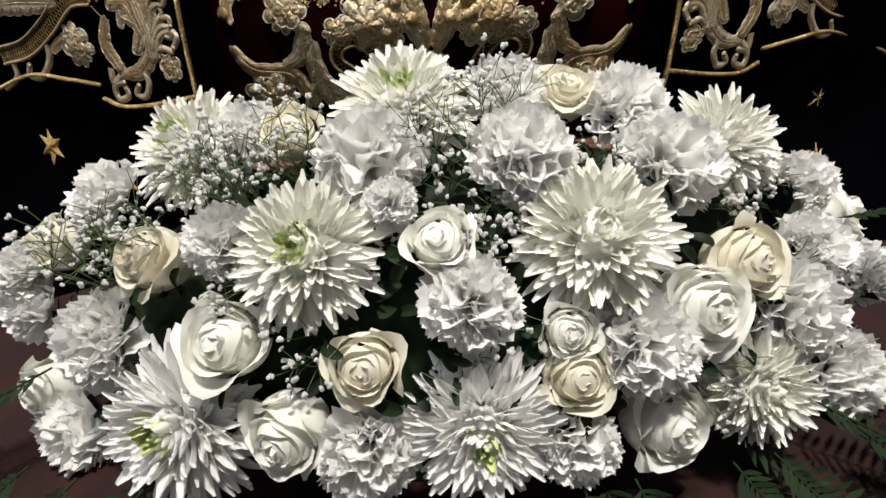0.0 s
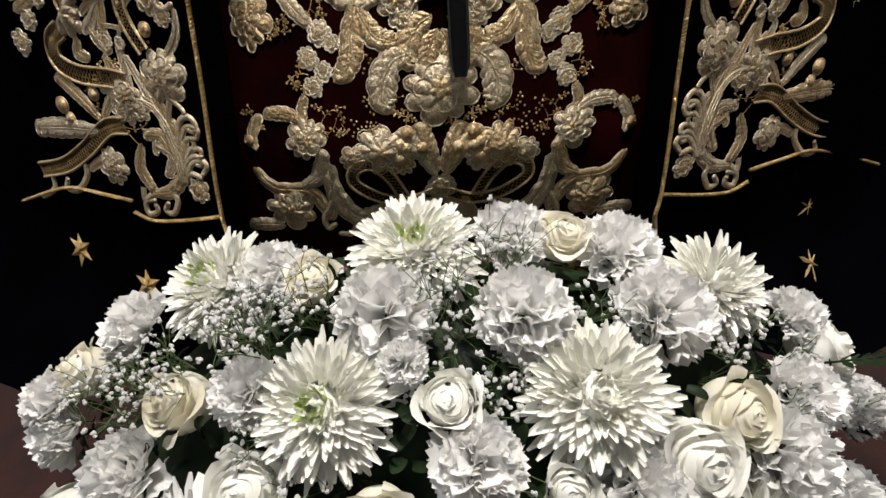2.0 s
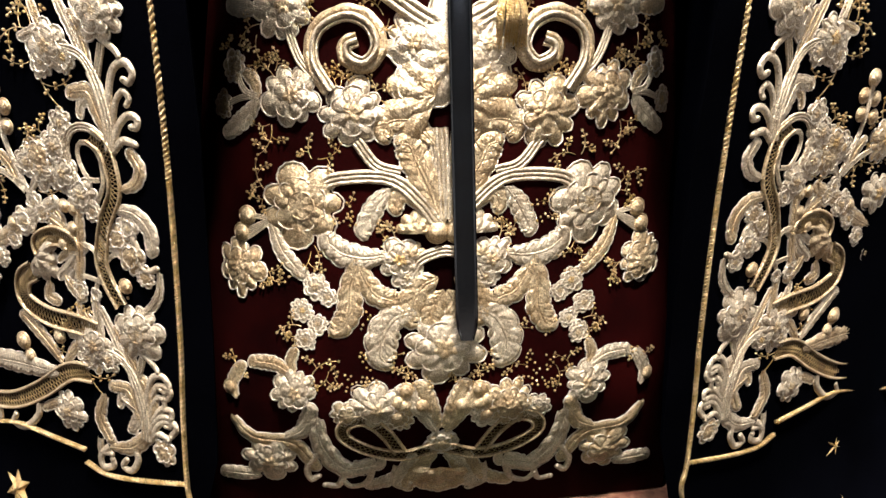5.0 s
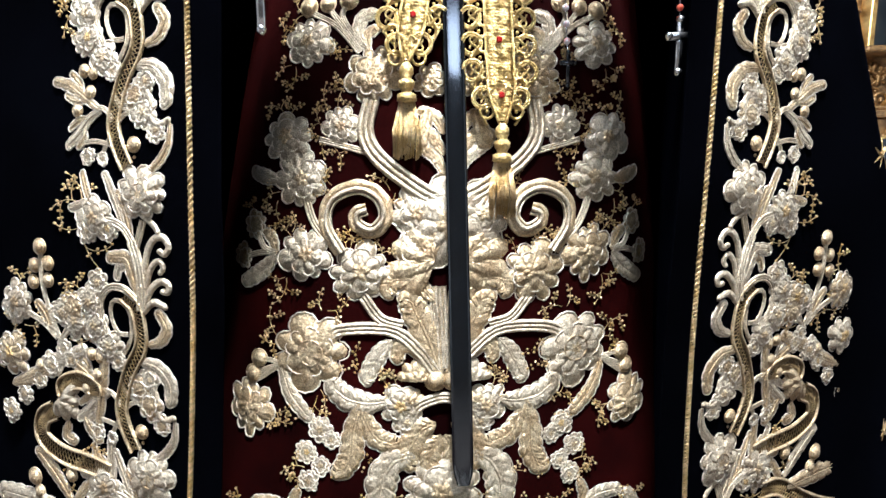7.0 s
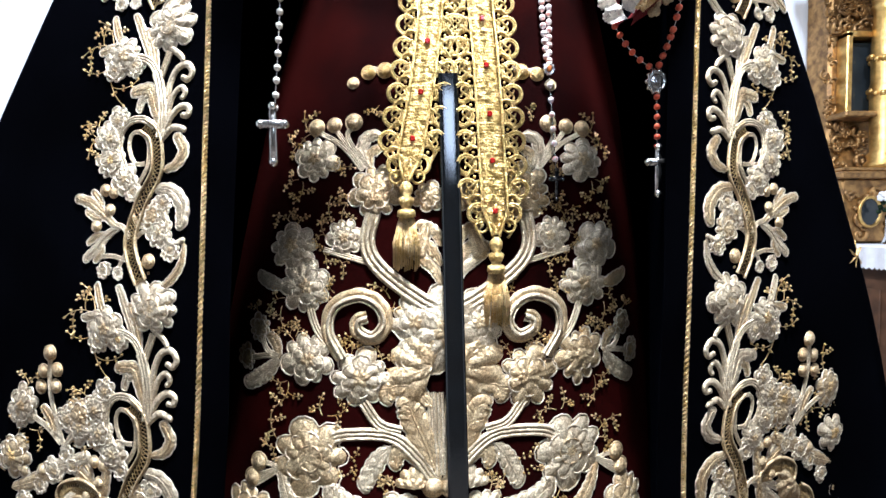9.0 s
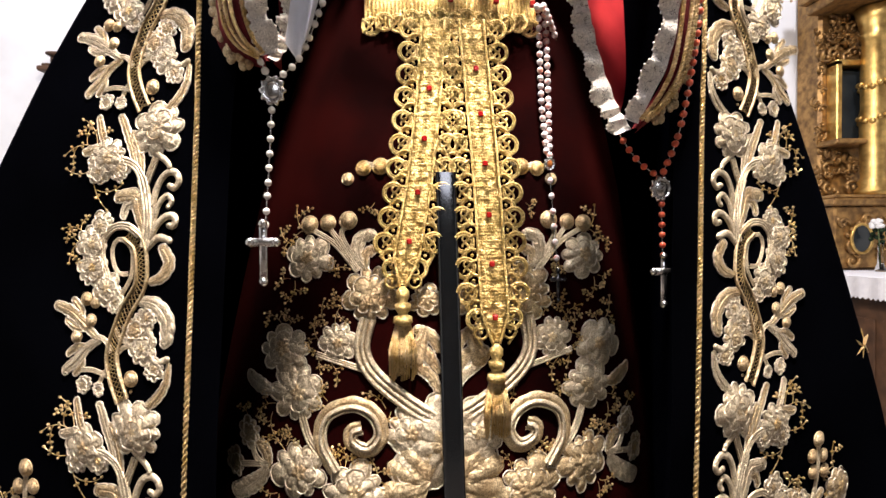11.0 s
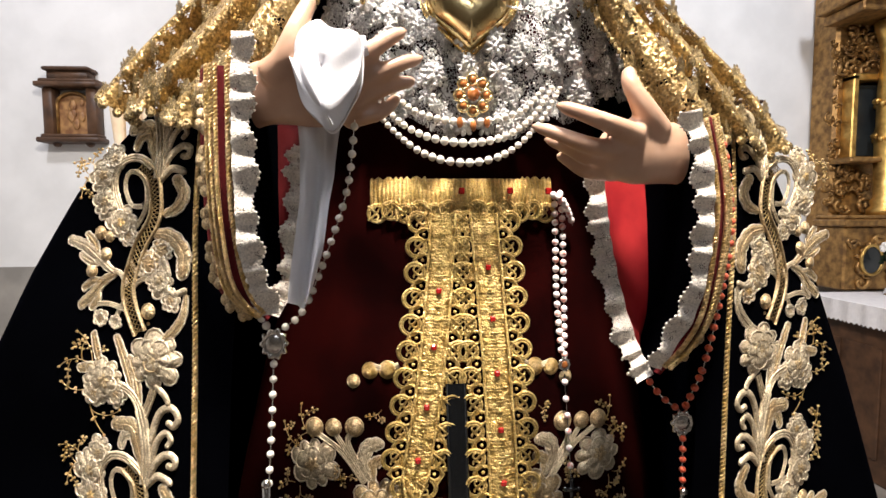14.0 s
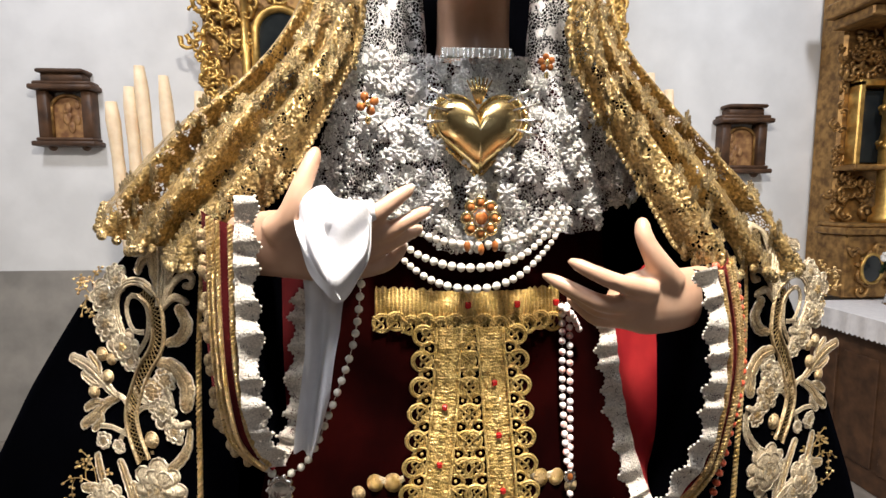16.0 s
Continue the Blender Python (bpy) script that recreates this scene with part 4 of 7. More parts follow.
DRESS_CURLS = [
    (0.0074, [(0.093, 0.550), (0.103, 0.516), (0.126, 0.507), (0.139, 0.521)]),
    (0.0074, [(0.132, 0.543), (0.144, 0.510), (0.164, 0.510)]),
    (0.0074, [(0.060, 0.549), (0.066, 0.514), (0.048, 0.501), (0.041, 0.513)]),
    (0.0073, [(0.165, 0.579), (0.187, 0.543), (0.184, 0.521), (0.172, 0.528)]),
]
DRESS_NETS = [
    (0.0160, [(0.005, 0.583), (0.048, 0.568), (0.092, 0.575), (0.131, 0.600), (0.129, 0.623), (0.103, 0.631), (0.077, 0.610), (0.056, 0.574)]),
]
DRESS_FANS = [
    (0.038, 0.883, 0.023),
    (0.046, 0.854, 0.017),
]
DRESS_SPRIGS = [
    (0.193, 1.363, 0.231, 1.394),
    (0.218, 1.353, 0.251, 1.364),
    (0.166, 1.314, 0.142, 1.328),
    (0.158, 1.329, 0.159, 1.309),
    (0.222, 1.305, 0.249, 1.300),
    (0.215, 1.302, 0.216, 1.270),
    (0.140, 1.289, 0.156, 1.270),
    (0.132, 1.281, 0.163, 1.255),
    (0.163, 1.239, 0.182, 1.271),
    (0.170, 1.216, 0.192, 1.244),
    (0.166, 1.212, 0.181, 1.183),
    (0.157, 1.192, 0.140, 1.169),
    (0.228, 1.237, 0.254, 1.263),
    (0.221, 1.237, 0.209, 1.256),
    (0.184, 1.158, 0.159, 1.135),
    (0.159, 1.142, 0.176, 1.161),
    (0.080, 1.135, 0.101, 1.162),
    (0.073, 1.131, 0.080, 1.112),
    (0.106, 1.410, 0.121, 1.395),
    (0.234, 1.133, 0.267, 1.124),
    (0.238, 1.121, 0.241, 1.085),
    (0.215, 1.078, 0.207, 1.102),
    (0.216, 1.071, 0.242, 1.095),
    (0.136, 1.052, 0.147, 1.089),
]
DRESS_SPRIGS_B = [
    (0.132, 1.055, 0.129, 1.085),
    (0.089, 1.040, 0.090, 1.074),
    (0.085, 1.043, 0.060, 1.031),
    (0.225, 1.015, 0.252, 1.010),
    (0.222, 1.014, 0.228, 0.975),
    (0.169, 0.973, 0.178, 0.999),
    (0.161, 0.973, 0.129, 0.979),
    (0.228, 0.928, 0.258, 0.960),
    (0.228, 0.924, 0.259, 0.918),
    (0.136, 0.911, 0.111, 0.923),
    (0.133, 0.911, 0.122, 0.889),
    (0.060, 0.869, 0.091, 0.883),
    (0.064, 0.873, 0.072, 0.902),
    (0.168, 0.866, 0.155, 0.841),
    (0.172, 0.858, 0.187, 0.818),
    (0.241, 0.829, 0.211, 0.829),
    (0.239, 0.829, 0.216, 0.808),
    (0.278, 1.107, 0.299, 1.120),
    (0.150, 0.701, 0.164, 0.669),
    (0.143, 0.694, 0.128, 0.671),
    (0.073, 0.785, 0.099, 0.745),
    (0.075, 0.782, 0.104, 0.719),
    (0.038, 0.719, 0.067, 0.696),
    (0.041, 0.711, 0.056, 0.680),
]
DRESS_SPRIGS_C = [
    (0.132, 0.766, 0.141, 0.747),
    (0.186, 0.760, 0.219, 0.762),
    (0.191, 0.752, 0.200, 0.733),
    (0.113, 0.672, 0.118, 0.699),
    (0.287, 0.681, 0.275, 0.714),
    (0.082, 0.719, 0.112, 0.695),
    (0.174, 0.692, 0.149, 0.725),
    (-0.007, 0.687, -0.022, 0.694),
]
HEM_LEAVES = [
    (0.0117, [(0.006, 0.610), (0.027, 0.647), (0.050, 0.674)]),
    (0.0109, [(0.003, 0.617), (0.016, 0.655), (0.026, 0.680)]),
    (0.0099, [(0.197, 0.692), (0.223, 0.706), (0.251, 0.708)]),
    (0.0076, [(0.196, 0.697), (0.201, 0.710), (0.198, 0.723)]),
    (0.0155, [(0.168, 0.637), (0.164, 0.586), (0.135, 0.543), (0.093, 0.550)]),
    (0.0112, [(0.290, 0.628), (0.260, 0.595), (0.206, 0.587), (0.177, 0.550)]),
    (0.0113, [(0.034, 0.573), (0.060, 0.527), (0.095, 0.509)]),
    (0.0113, [(0.005, 0.572), (0.034, 0.541), (0.046, 0.507)]),
    (0.0106, [(0.016, 0.558), (0.030, 0.518), (0.003, 0.500)]),
    (0.0110, [(0.254, 0.527), (0.277, 0.529), (0.306, 0.529)]),
    (0.0087, [(0.280, 0.655), (0.285, 0.676), (0.274, 0.698)]),
    (0.0112, [(0.216, 0.597), (0.190, 0.611), (0.176, 0.643)]),
]
HEM_FLOWERS = [
    (0.198, 0.672, 0.023),
    (0.238, 0.559, 0.028),
    (0.089, 0.653, 0.026),
    (0.128, 0.641, 0.015),
    (0.058, 0.635, 0.015),
    (-0.000, 0.590, 0.016),
]
BORDER_FLOWERS = [
    (0.376, 1.134, 0.033),
    (0.450, 1.104, 0.027),
    (0.464, 1.088, 0.017),
    (0.429, 1.090, 0.016),
]
BORDER_BERRIES = [
    (0.467, 1.286, 0.008),
    (0.452, 1.282, 0.007),
    (0.457, 1.259, 0.008),
    (0.478, 1.238, 0.008),
    (0.388, 1.192, 0.009),
    (0.387, 1.177, 0.002),
]
BORDER_NETS = [
    (0.0165, [(0.410, 1.370), (0.391, 1.355), (0.384, 1.329), (0.385, 1.303), (0.402, 1.274), (0.413, 1.245), (0.419, 1.219), (0.413, 1.194), (0.398, 1.165)]),
]
BORDER_LEAVES = [
    (0.0083, [(0.443, 1.237), (0.467, 1.254), (0.488, 1.268), (0.511, 1.276)]),
    (0.0075, [(0.437, 1.237), (0.459, 1.225), (0.475, 1.208), (0.491, 1.196)]),
    (0.0087, [(0.373, 1.308), (0.353, 1.316), (0.344, 1.332), (0.352, 1.348)]),
    (0.0110, [(0.387, 1.286), (0.360, 1.282), (0.342, 1.264), (0.340, 1.243)]),
    (0.0063, [(0.334, 1.216), (0.337, 1.191), (0.347, 1.174), (0.359, 1.163)]),
    (0.0101, [(0.380, 1.000), (0.392, 1.028), (0.402, 1.052), (0.424, 1.054)]),
    (0.0065, [(0.381, 1.022), (0.392, 1.044), (0.412, 1.042), (0.418, 1.031)]),
    (0.0066, [(0.403, 1.089), (0.415, 1.121), (0.431, 1.155)]),
    (0.0060, [(0.450, 1.115), (0.461, 1.133), (0.469, 1.157)]),
    (0.0065, [(0.393, 1.078), (0.400, 1.107), (0.411, 1.132)]),
    (0.0068, [(0.462, 1.122), (0.474, 1.118), (0.487, 1.115)]),
    (0.0056, [(0.460, 1.249), (0.478, 1.249), (0.494, 1.256)]),
    (0.0056, [(0.470, 1.256), (0.473, 1.270), (0.485, 1.283)]),
    (0.0054, [(0.457, 1.226), (0.474, 1.225), (0.488, 1.217)]),
    (0.0054, [(0.466, 1.217), (0.466, 1.204), (0.474, 1.193)]),
]
BORDER_CURLS = [
    (0.0065, [(0.378, 1.029), (0.370, 1.062), (0.360, 1.078), (0.346, 1.081), (0.338, 1.070), (0.344, 1.061), (0.351, 1.064)]),
    (0.0057, [(0.375, 1.011), (0.366, 1.041), (0.354, 1.052), (0.347, 1.045), (0.351, 1.038)]),
    (0.0065, [(0.380, 0.989), (0.367, 1.015), (0.352, 1.027), (0.340, 1.024), (0.341, 1.015), (0.348, 1.015)]),
    (0.0065, [(0.380, 0.987), (0.364, 1.000), (0.350, 0.998), (0.345, 0.996)]),
    (0.0065, [(0.369, 1.255), (0.363, 1.241), (0.363, 1.224), (0.352, 1.214), (0.337, 1.219)]),
    (0.0057, [(0.375, 1.107), (0.359, 1.095), (0.353, 1.087)]),
]
BORDER_SIDE_PETALS = [
    (0.451, 1.381, 0.014),
    (0.465, 1.357, 0.018),
    (0.460, 1.326, 0.018),
    (0.435, 1.300, 0.017),
    (0.421, 1.283, 0.010),
]
BORDER_CUP_PETALS = [
    (0.388, 1.251, 0.015),
    (0.372, 1.265, 0.013),
    (0.373, 1.229, 0.017),
    (0.355, 1.207, 0.012),
]
BORDER_BUDS = [
    (0.460, 1.180, 0.012),
    (0.436, 1.176, 0.009),
]
BORDER_STEMS = [
    (0.0085, [(0.433, 1.309), (0.446, 1.337), (0.446, 1.361), (0.432, 1.377), (0.410, 1.378), (0.390, 1.366)]),
    (0.0052, [(0.403, 1.319), (0.420, 1.320), (0.431, 1.342), (0.427, 1.360), (0.412, 1.360), (0.399, 1.345), (0.399, 1.315), (0.412, 1.293)]),
    (0.0123, [(0.393, 1.075), (0.386, 1.054), (0.380, 1.022), (0.381, 0.989)]),
    (0.0089, [(0.444, 1.100), (0.420, 1.098), (0.403, 1.089), (0.391, 1.071)]),
    (0.0086, [(0.374, 1.101), (0.379, 1.087), (0.388, 1.064)]),
    (0.0052, [(0.418, 1.253), (0.407, 1.238), (0.387, 1.235)]),
    (0.0052, [(0.413, 1.219), (0.401, 1.229), (0.385, 1.232)]),
    (0.0053, [(0.466, 1.197), (0.447, 1.198), (0.420, 1.192)]),
    (0.0052, [(0.436, 1.182), (0.428, 1.197), (0.419, 1.205)]),
    (0.0060, [(0.448, 1.240), (0.432, 1.236), (0.420, 1.222)]),
]
CORNER_FLOWERS = [
    (0.493, 0.965, 0.022),
    (0.510, 0.638, 0.025),
    (0.355, 0.614, 0.016),
    (0.537, 0.898, 0.015),
    (0.505, 0.913, 0.013),
]
CORNER_BERRIES = [
    (0.583, 0.728, 0.010),
    (0.511, 0.746, 0.008),
    (0.573, 0.708, 0.008),
    (0.561, 0.896, 0.007),
]
CORNER_NETS = [
    (0.0245, [(0.441, 0.762), (0.474, 0.768), (0.527, 0.773), (0.564, 0.791), (0.562, 0.819), (0.538, 0.834)]),
    (0.0230, [(0.499, 0.857), (0.517, 0.861), (0.517, 0.874), (0.490, 0.884), (0.466, 0.877), (0.464, 0.867)]),
    (0.0237, [(0.462, 0.702), (0.502, 0.697), (0.558, 0.661), (0.619, 0.631), (0.686, 0.617)]),
]
CORNER_LEAVES = [
    (0.0156, [(0.483, 0.834), (0.476, 0.822), (0.463, 0.807)]),
    (0.0159, [(0.511, 0.824), (0.518, 0.803), (0.508, 0.797)]),
    (0.0186, [(0.509, 0.708), (0.538, 0.739), (0.570, 0.765)]),
    (0.0139, [(0.505, 0.709), (0.483, 0.735), (0.457, 0.754)]),
    (0.0283, [(0.519, 0.692), (0.587, 0.693), (0.648, 0.690)]),
    (0.0124, [(0.499, 0.650), (0.533, 0.644), (0.557, 0.633)]),
    (0.0182, [(0.441, 0.678), (0.455, 0.641), (0.444, 0.613)]),
    (0.0189, [(0.444, 0.600), (0.407, 0.607), (0.373, 0.635)]),
    (0.0169, [(0.371, 0.646), (0.365, 0.680), (0.376, 0.706)]),
    (0.0153, [(0.415, 0.677), (0.390, 0.662), (0.401, 0.636)]),
    (0.0114, [(0.388, 0.700), (0.402, 0.735), (0.419, 0.746)]),
    (0.0113, [(0.377, 0.701), (0.388, 0.727), (0.399, 0.748)]),
    (0.0148, [(0.465, 0.800), (0.452, 0.869), (0.444, 0.913)]),
    (0.0135, [(0.454, 0.710), (0.441, 0.740), (0.439, 0.802)]),
    (0.0131, [(0.460, 0.787), (0.442, 0.758), (0.448, 0.711)]),
]
CORNER_CURLS = [
    (0.0061, [(0.366, 0.689), (0.355, 0.704), (0.337, 0.702), (0.341, 0.690), (0.350, 0.689)]),
    (0.0062, [(0.369, 0.655), (0.355, 0.672), (0.339, 0.674), (0.338, 0.665)]),
    (0.0067, [(0.375, 0.625), (0.359, 0.652), (0.339, 0.658), (0.333, 0.650), (0.341, 0.639)]),
    (0.0071, [(0.444, 0.600), (0.463, 0.583), (0.461, 0.565), (0.443, 0.571), (0.443, 0.582)]),
    (0.0069, [(0.402, 0.605), (0.399, 0.591), (0.411, 0.572), (0.426, 0.575), (0.418, 0.587)]),
    (0.0071, [(0.460, 0.610), (0.462, 0.589), (0.443, 0.590)]),
    (0.0079, [(0.569, 0.639), (0.576, 0.616), (0.606, 0.590), (0.633, 0.591), (0.624, 0.607)]),
    (0.0074, [(0.662, 0.610), (0.667, 0.586), (0.705, 0.566)]),
    (0.0051, [(0.518, 0.917), (0.525, 0.945), (0.546, 0.957)]),
    (0.0051, [(0.519, 0.915), (0.517, 0.937), (0.502, 0.952)]),
]
BRANCH_FLOWERS = [
    (0.495, 0.980, 0.024),
    (0.603, 0.982, 0.028),
    (0.619, 0.906, 0.032),
]
BRANCH_BERRIES = [
    (0.551, 1.062, 0.009),
    (0.563, 1.036, 0.008),
    (0.537, 1.040, 0.008),
    (0.567, 1.013, 0.008),
    (0.539, 1.017, 0.008),
]
BRANCH_STEMS = [
    (0.0068, [(0.550, 1.060), (0.548, 1.007), (0.525, 0.946), (0.505, 0.910)]),
    (0.0067, [(0.496, 0.973), (0.511, 0.948), (0.524, 0.931)]),
    (0.0071, [(0.598, 0.975), (0.554, 0.959), (0.526, 0.939)]),
]
BRANCH_LEAVES = [
    (0.0138, [(0.536, 0.945), (0.545, 0.968), (0.557, 0.982)]),
    (0.0189, [(0.571, 0.893), (0.531, 0.906), (0.484, 0.924)]),
    (0.0196, [(0.622, 0.860), (0.584, 0.874), (0.537, 0.898)]),
]
# the tall spray in the middle of the skirt: leaves, hanging lilies and small blossoms
DRESS_MIDDLE_LEAVES = [
    (0.0228, [(0.006, 0.892), (0.022, 0.935), (0.040, 0.972), (0.046, 0.986)]),
    (0.0148, [(0.071, 0.938), (0.088, 0.917), (0.104, 0.889)]),
    (0.0182, [(0.018, 0.990), (0.045, 1.016), (0.070, 1.017), (0.078, 1.008)]),
    (0.0137, [(0.012, 0.898), (0.040, 0.925), (0.058, 0.930), (0.064, 0.918)]),
    (0.0194, [(0.076, 0.856), (0.100, 0.852), (0.128, 0.856), (0.147, 0.868)]),
    (0.0194, [(0.112, 0.852), (0.120, 0.815), (0.122, 0.785), (0.132, 0.763)]),
    (0.0171, [(0.112, 0.846), (0.100, 0.822), (0.088, 0.806), (0.070, 0.799)]),
    (0.0251, [(0.036, 0.784), (0.062, 0.776), (0.078, 0.752), (0.082, 0.728)]),
    (0.0217, [(0.010, 0.828), (0.028, 0.818), (0.040, 0.800), (0.046, 0.782)]),
    (0.0194, [(0.002, 0.812), (0.012, 0.795), (0.018, 0.776)]),
]
DRESS_MIDDLE_FLOWERS = [
    (0.056, 0.850, 0.027),
    (0.050, 0.828, 0.017),
    (0.166, 0.814, 0.016),
    (0.150, 0.800, 0.011),
    (0.185, 0.782, 0.014),
    (0.164, 0.764, 0.012),
    (0.180, 0.743, 0.013),
]


def on_dress(sg):
    def place(d, z, h):
        x = axis_x(z) + sg * d
        return (x, dress_y(x, z) - h, z)
    return place


def on_mantle(sg, dz=0.0):
    def place(d, z, h):
        z = z + dz
        x = axis_x(z) + sg * d
        return (x, cape_y(x, z) - h, z)
    return place


def pad(sh, place, d, z, ang, length, width, lift, height, notch=0.0, veins=3):
    """A stuffed petal: a cushion that starts at (d, z) and runs along ang."""
    ca, sa = math.cos(ang), math.sin(ang)
    rows = []
    for i in range(8):
        s = i / 7
        w = width * (0.30 + 0.70 * math.sin(math.pi * (0.08 + 0.60 * s))) * math.sqrt(max(0.02, 1 - max(0, s - 0.62) ** 2 / 0.152))
        row = []
        for j in range(9):
            q = j / 8 * 2 - 1
            along = length * (s - notch * (1 - abs(q)) * s * s)
            dome = math.sqrt(max(0.0, 1 - q * q)) * (0.35 + 0.65 * math.sin(math.pi * min(1, 0.2 + 0.75 * s)))
            h = lift + height * dome * (1 + 0.16 * math.cos(q * math.pi * veins)) - (0.4 * height if abs(q) > 0.99 or i == 7 else 0)
            row.append(place(d + along * ca - w * q * sa, z + along * sa + w * q * ca, h))
        rows.append(row)
    sh.grid(rows)


def dome(sh, place, d, z, r, lift, height, seg=12):
    rows = []
    for i in range(5):
        a = math.pi / 2 * i / 4
        rr = r * math.cos(a) if i < 4 else r * 0.06
        rows.append([place(d + rr * math.cos(2 * math.pi * k / seg), z + rr * math.sin(2 * math.pi * k / seg), lift + height * math.sin(a)) for k in range(seg)])
    base = len(sh.v)
    sh.grid(rows, close=True)
    sh.f.append(tuple(base + 4 * seg + k for k in range(seg)))


def petal_layer(sh, place, d, z, r, n, a0, lift, height, sweep=2 * math.pi, cut=0.30, rng=None, inner=0.0):
    """One scalloped layer of a padded flower: n lobes with creases between them and fine rays."""
    seg = max(32, int(13 * n * sweep / (2 * math.pi)))
    wob = [rng.uniform(0.86, 1.08) for _ in range(n + 1)] if rng else [1.0] * (n + 1)
    full = sweep > 6.2
    rows = []
    for i in range(seg + (0 if full else 1)):
        a = sweep * i / seg
        ph = (a + (0.16 * math.sin(2 * a + 9 * wob[0]) if full else 0.0)) * n / (2 * math.pi)
        lobe = abs(math.sin(math.pi * ph)) ** 0.55
        edge = r * wob[int(ph) % n] * (1 - cut + cut * lobe) * (1 + 0.012 * math.sin(a * 31.0 + 1))
        row = []
        for k in range(8):
            q = inner + (1 - inner) * k / 7
            crease = 1 - 0.60 * (1 - lobe) * max(0.0, min(1, q * 1.9 - 0.5))
            h = lift + height * crease * (1 - q ** 5) * (0.45 + 0.55 * math.sin(math.pi * min(1, 0.12 + 0.80 * q))) * (1 + 0.10 * math.cos(a * n * 2) * q + 0.08 * math.sin(a * 7 + q * 9)) if k < 7 else max(0.0, lift - 0.25 * height)
            row.append(place(d + edge * q * math.cos(a0 + a), z + edge * q * math.sin(a0 + a), h))
        rows.append(row)
    sh.grid(rows, wrap=full)
    rim = [r_[-1] for r_ in rows] + ([rows[0][-1]] if full else [])
    return [(x, y - 0.0012 - max(0.0, lift - 0.25 * height) * 0.2, z_) for x, y, z_ in rim]


def blossom(parent, place, d, z, r, seed, disc=False, mat=None):
    """A padded embroidered flower: two scalloped rings and a heart."""
    rng = random.Random(seed)
    sh = Shape()
    r *= 1.10
    n = rng.choice((7, 8, 8, 9))
    a0 = rng.random() * 6.28
    h = min(0.0062, 0.15 * r)
    rim = petal_layer(sh, place, d, z, r * 1.04, n, a0, 0.001, h, rng=rng, cut=0.34)
    ox, oz = rng.uniform(-0.1, 0.1) * r, rng.uniform(-0.1, 0.1) * r
    rim2 = petal_layer(sh, place, d + ox, z + oz, r * 0.68, rng.choice((5, 6, 7)), a0 + 0.5, h * 0.75, h * 0.75, rng=rng)
    ob = part("embroidered_flower", sh, mat or rng.choice((THREAD, THREAD_PALE)), parent)
    part("edge_cord", Shape().tube(rim, 0.0012, 5, False).tube(rim2, 0.0010, 5, False), SILVER_CORD, ob, "silver outline cord")
    heart = Shape()
    if disc:
        dome(heart, place, d, z, r * 0.30, h * 1.1, h * 0.35, 18)
        ring = [place(d + 0.31 * r * math.cos(2 * math.pi * k / 24), z + 0.31 * r * math.sin(2 * math.pi * k / 24), h * 1.3) for k in range(25)]
        heart.tube(ring, r * 0.028, 6)
    else:
        petal_layer(heart, place, d + ox, z + oz, r * 0.36, 5, a0, h * 1.15, h * 0.6, rng=rng)
    part("flower_heart", heart, THREAD if disc or rng.random() < 0.85 else THREAD_GOLD, ob, "padded heart of the flower")
    return ob


def cord_path(place, pts, n, h):
    return [place(p[0], p[1], h) for p in curve_through(pts, n)]


def half_round(sh, place, line, width, lift, height, scallop=0.0):
    """A padded band along a plane line of (d, z); width may taper."""
    rows = []
    n = len(line)
    for i, p in enumerate(line):
        a, b = line[max(0, i - 1)], line[min(n - 1, i + 1)]
        t = Vector((b[0] - a[0], b[1] - a[1])).normalized()
        w = width(i / (n - 1)) if callable(width) else width
        w *= 1 + scallop * abs(math.sin(i * 1.1))
        rows.append([place(p[0] - t.y * w * q, p[1] + t.x * w * q, lift + height * math.sqrt(max(0.0, 1 - q * q))) for q in (-1, -0.75, -0.35, 0, 0.35, 0.75, 1)])
    sh.grid(rows)


def stem(parent, place, width, pts, mat=None):
    """Three couched cords side by side."""
    sh = Shape()
    line = curve_through(pts, 16)
    for off in (-0.40, 0.0, 0.40):
        moved = []
        for i, p in enumerate(line):
            a, b = line[max(0, i - 1)], line[min(15, i + 1)]
            t = Vector((b[0] - a[0], b[1] - a[1])).normalized()
            moved.append((p[0] - t.y * off * width, p[1] + t.x * off * width))
        half_round(sh, place, moved, width * 0.22, 0.001, min(0.006, 0.3 * width))
    return part("embroidered_stem", sh, mat or THREAD_PALE, parent)


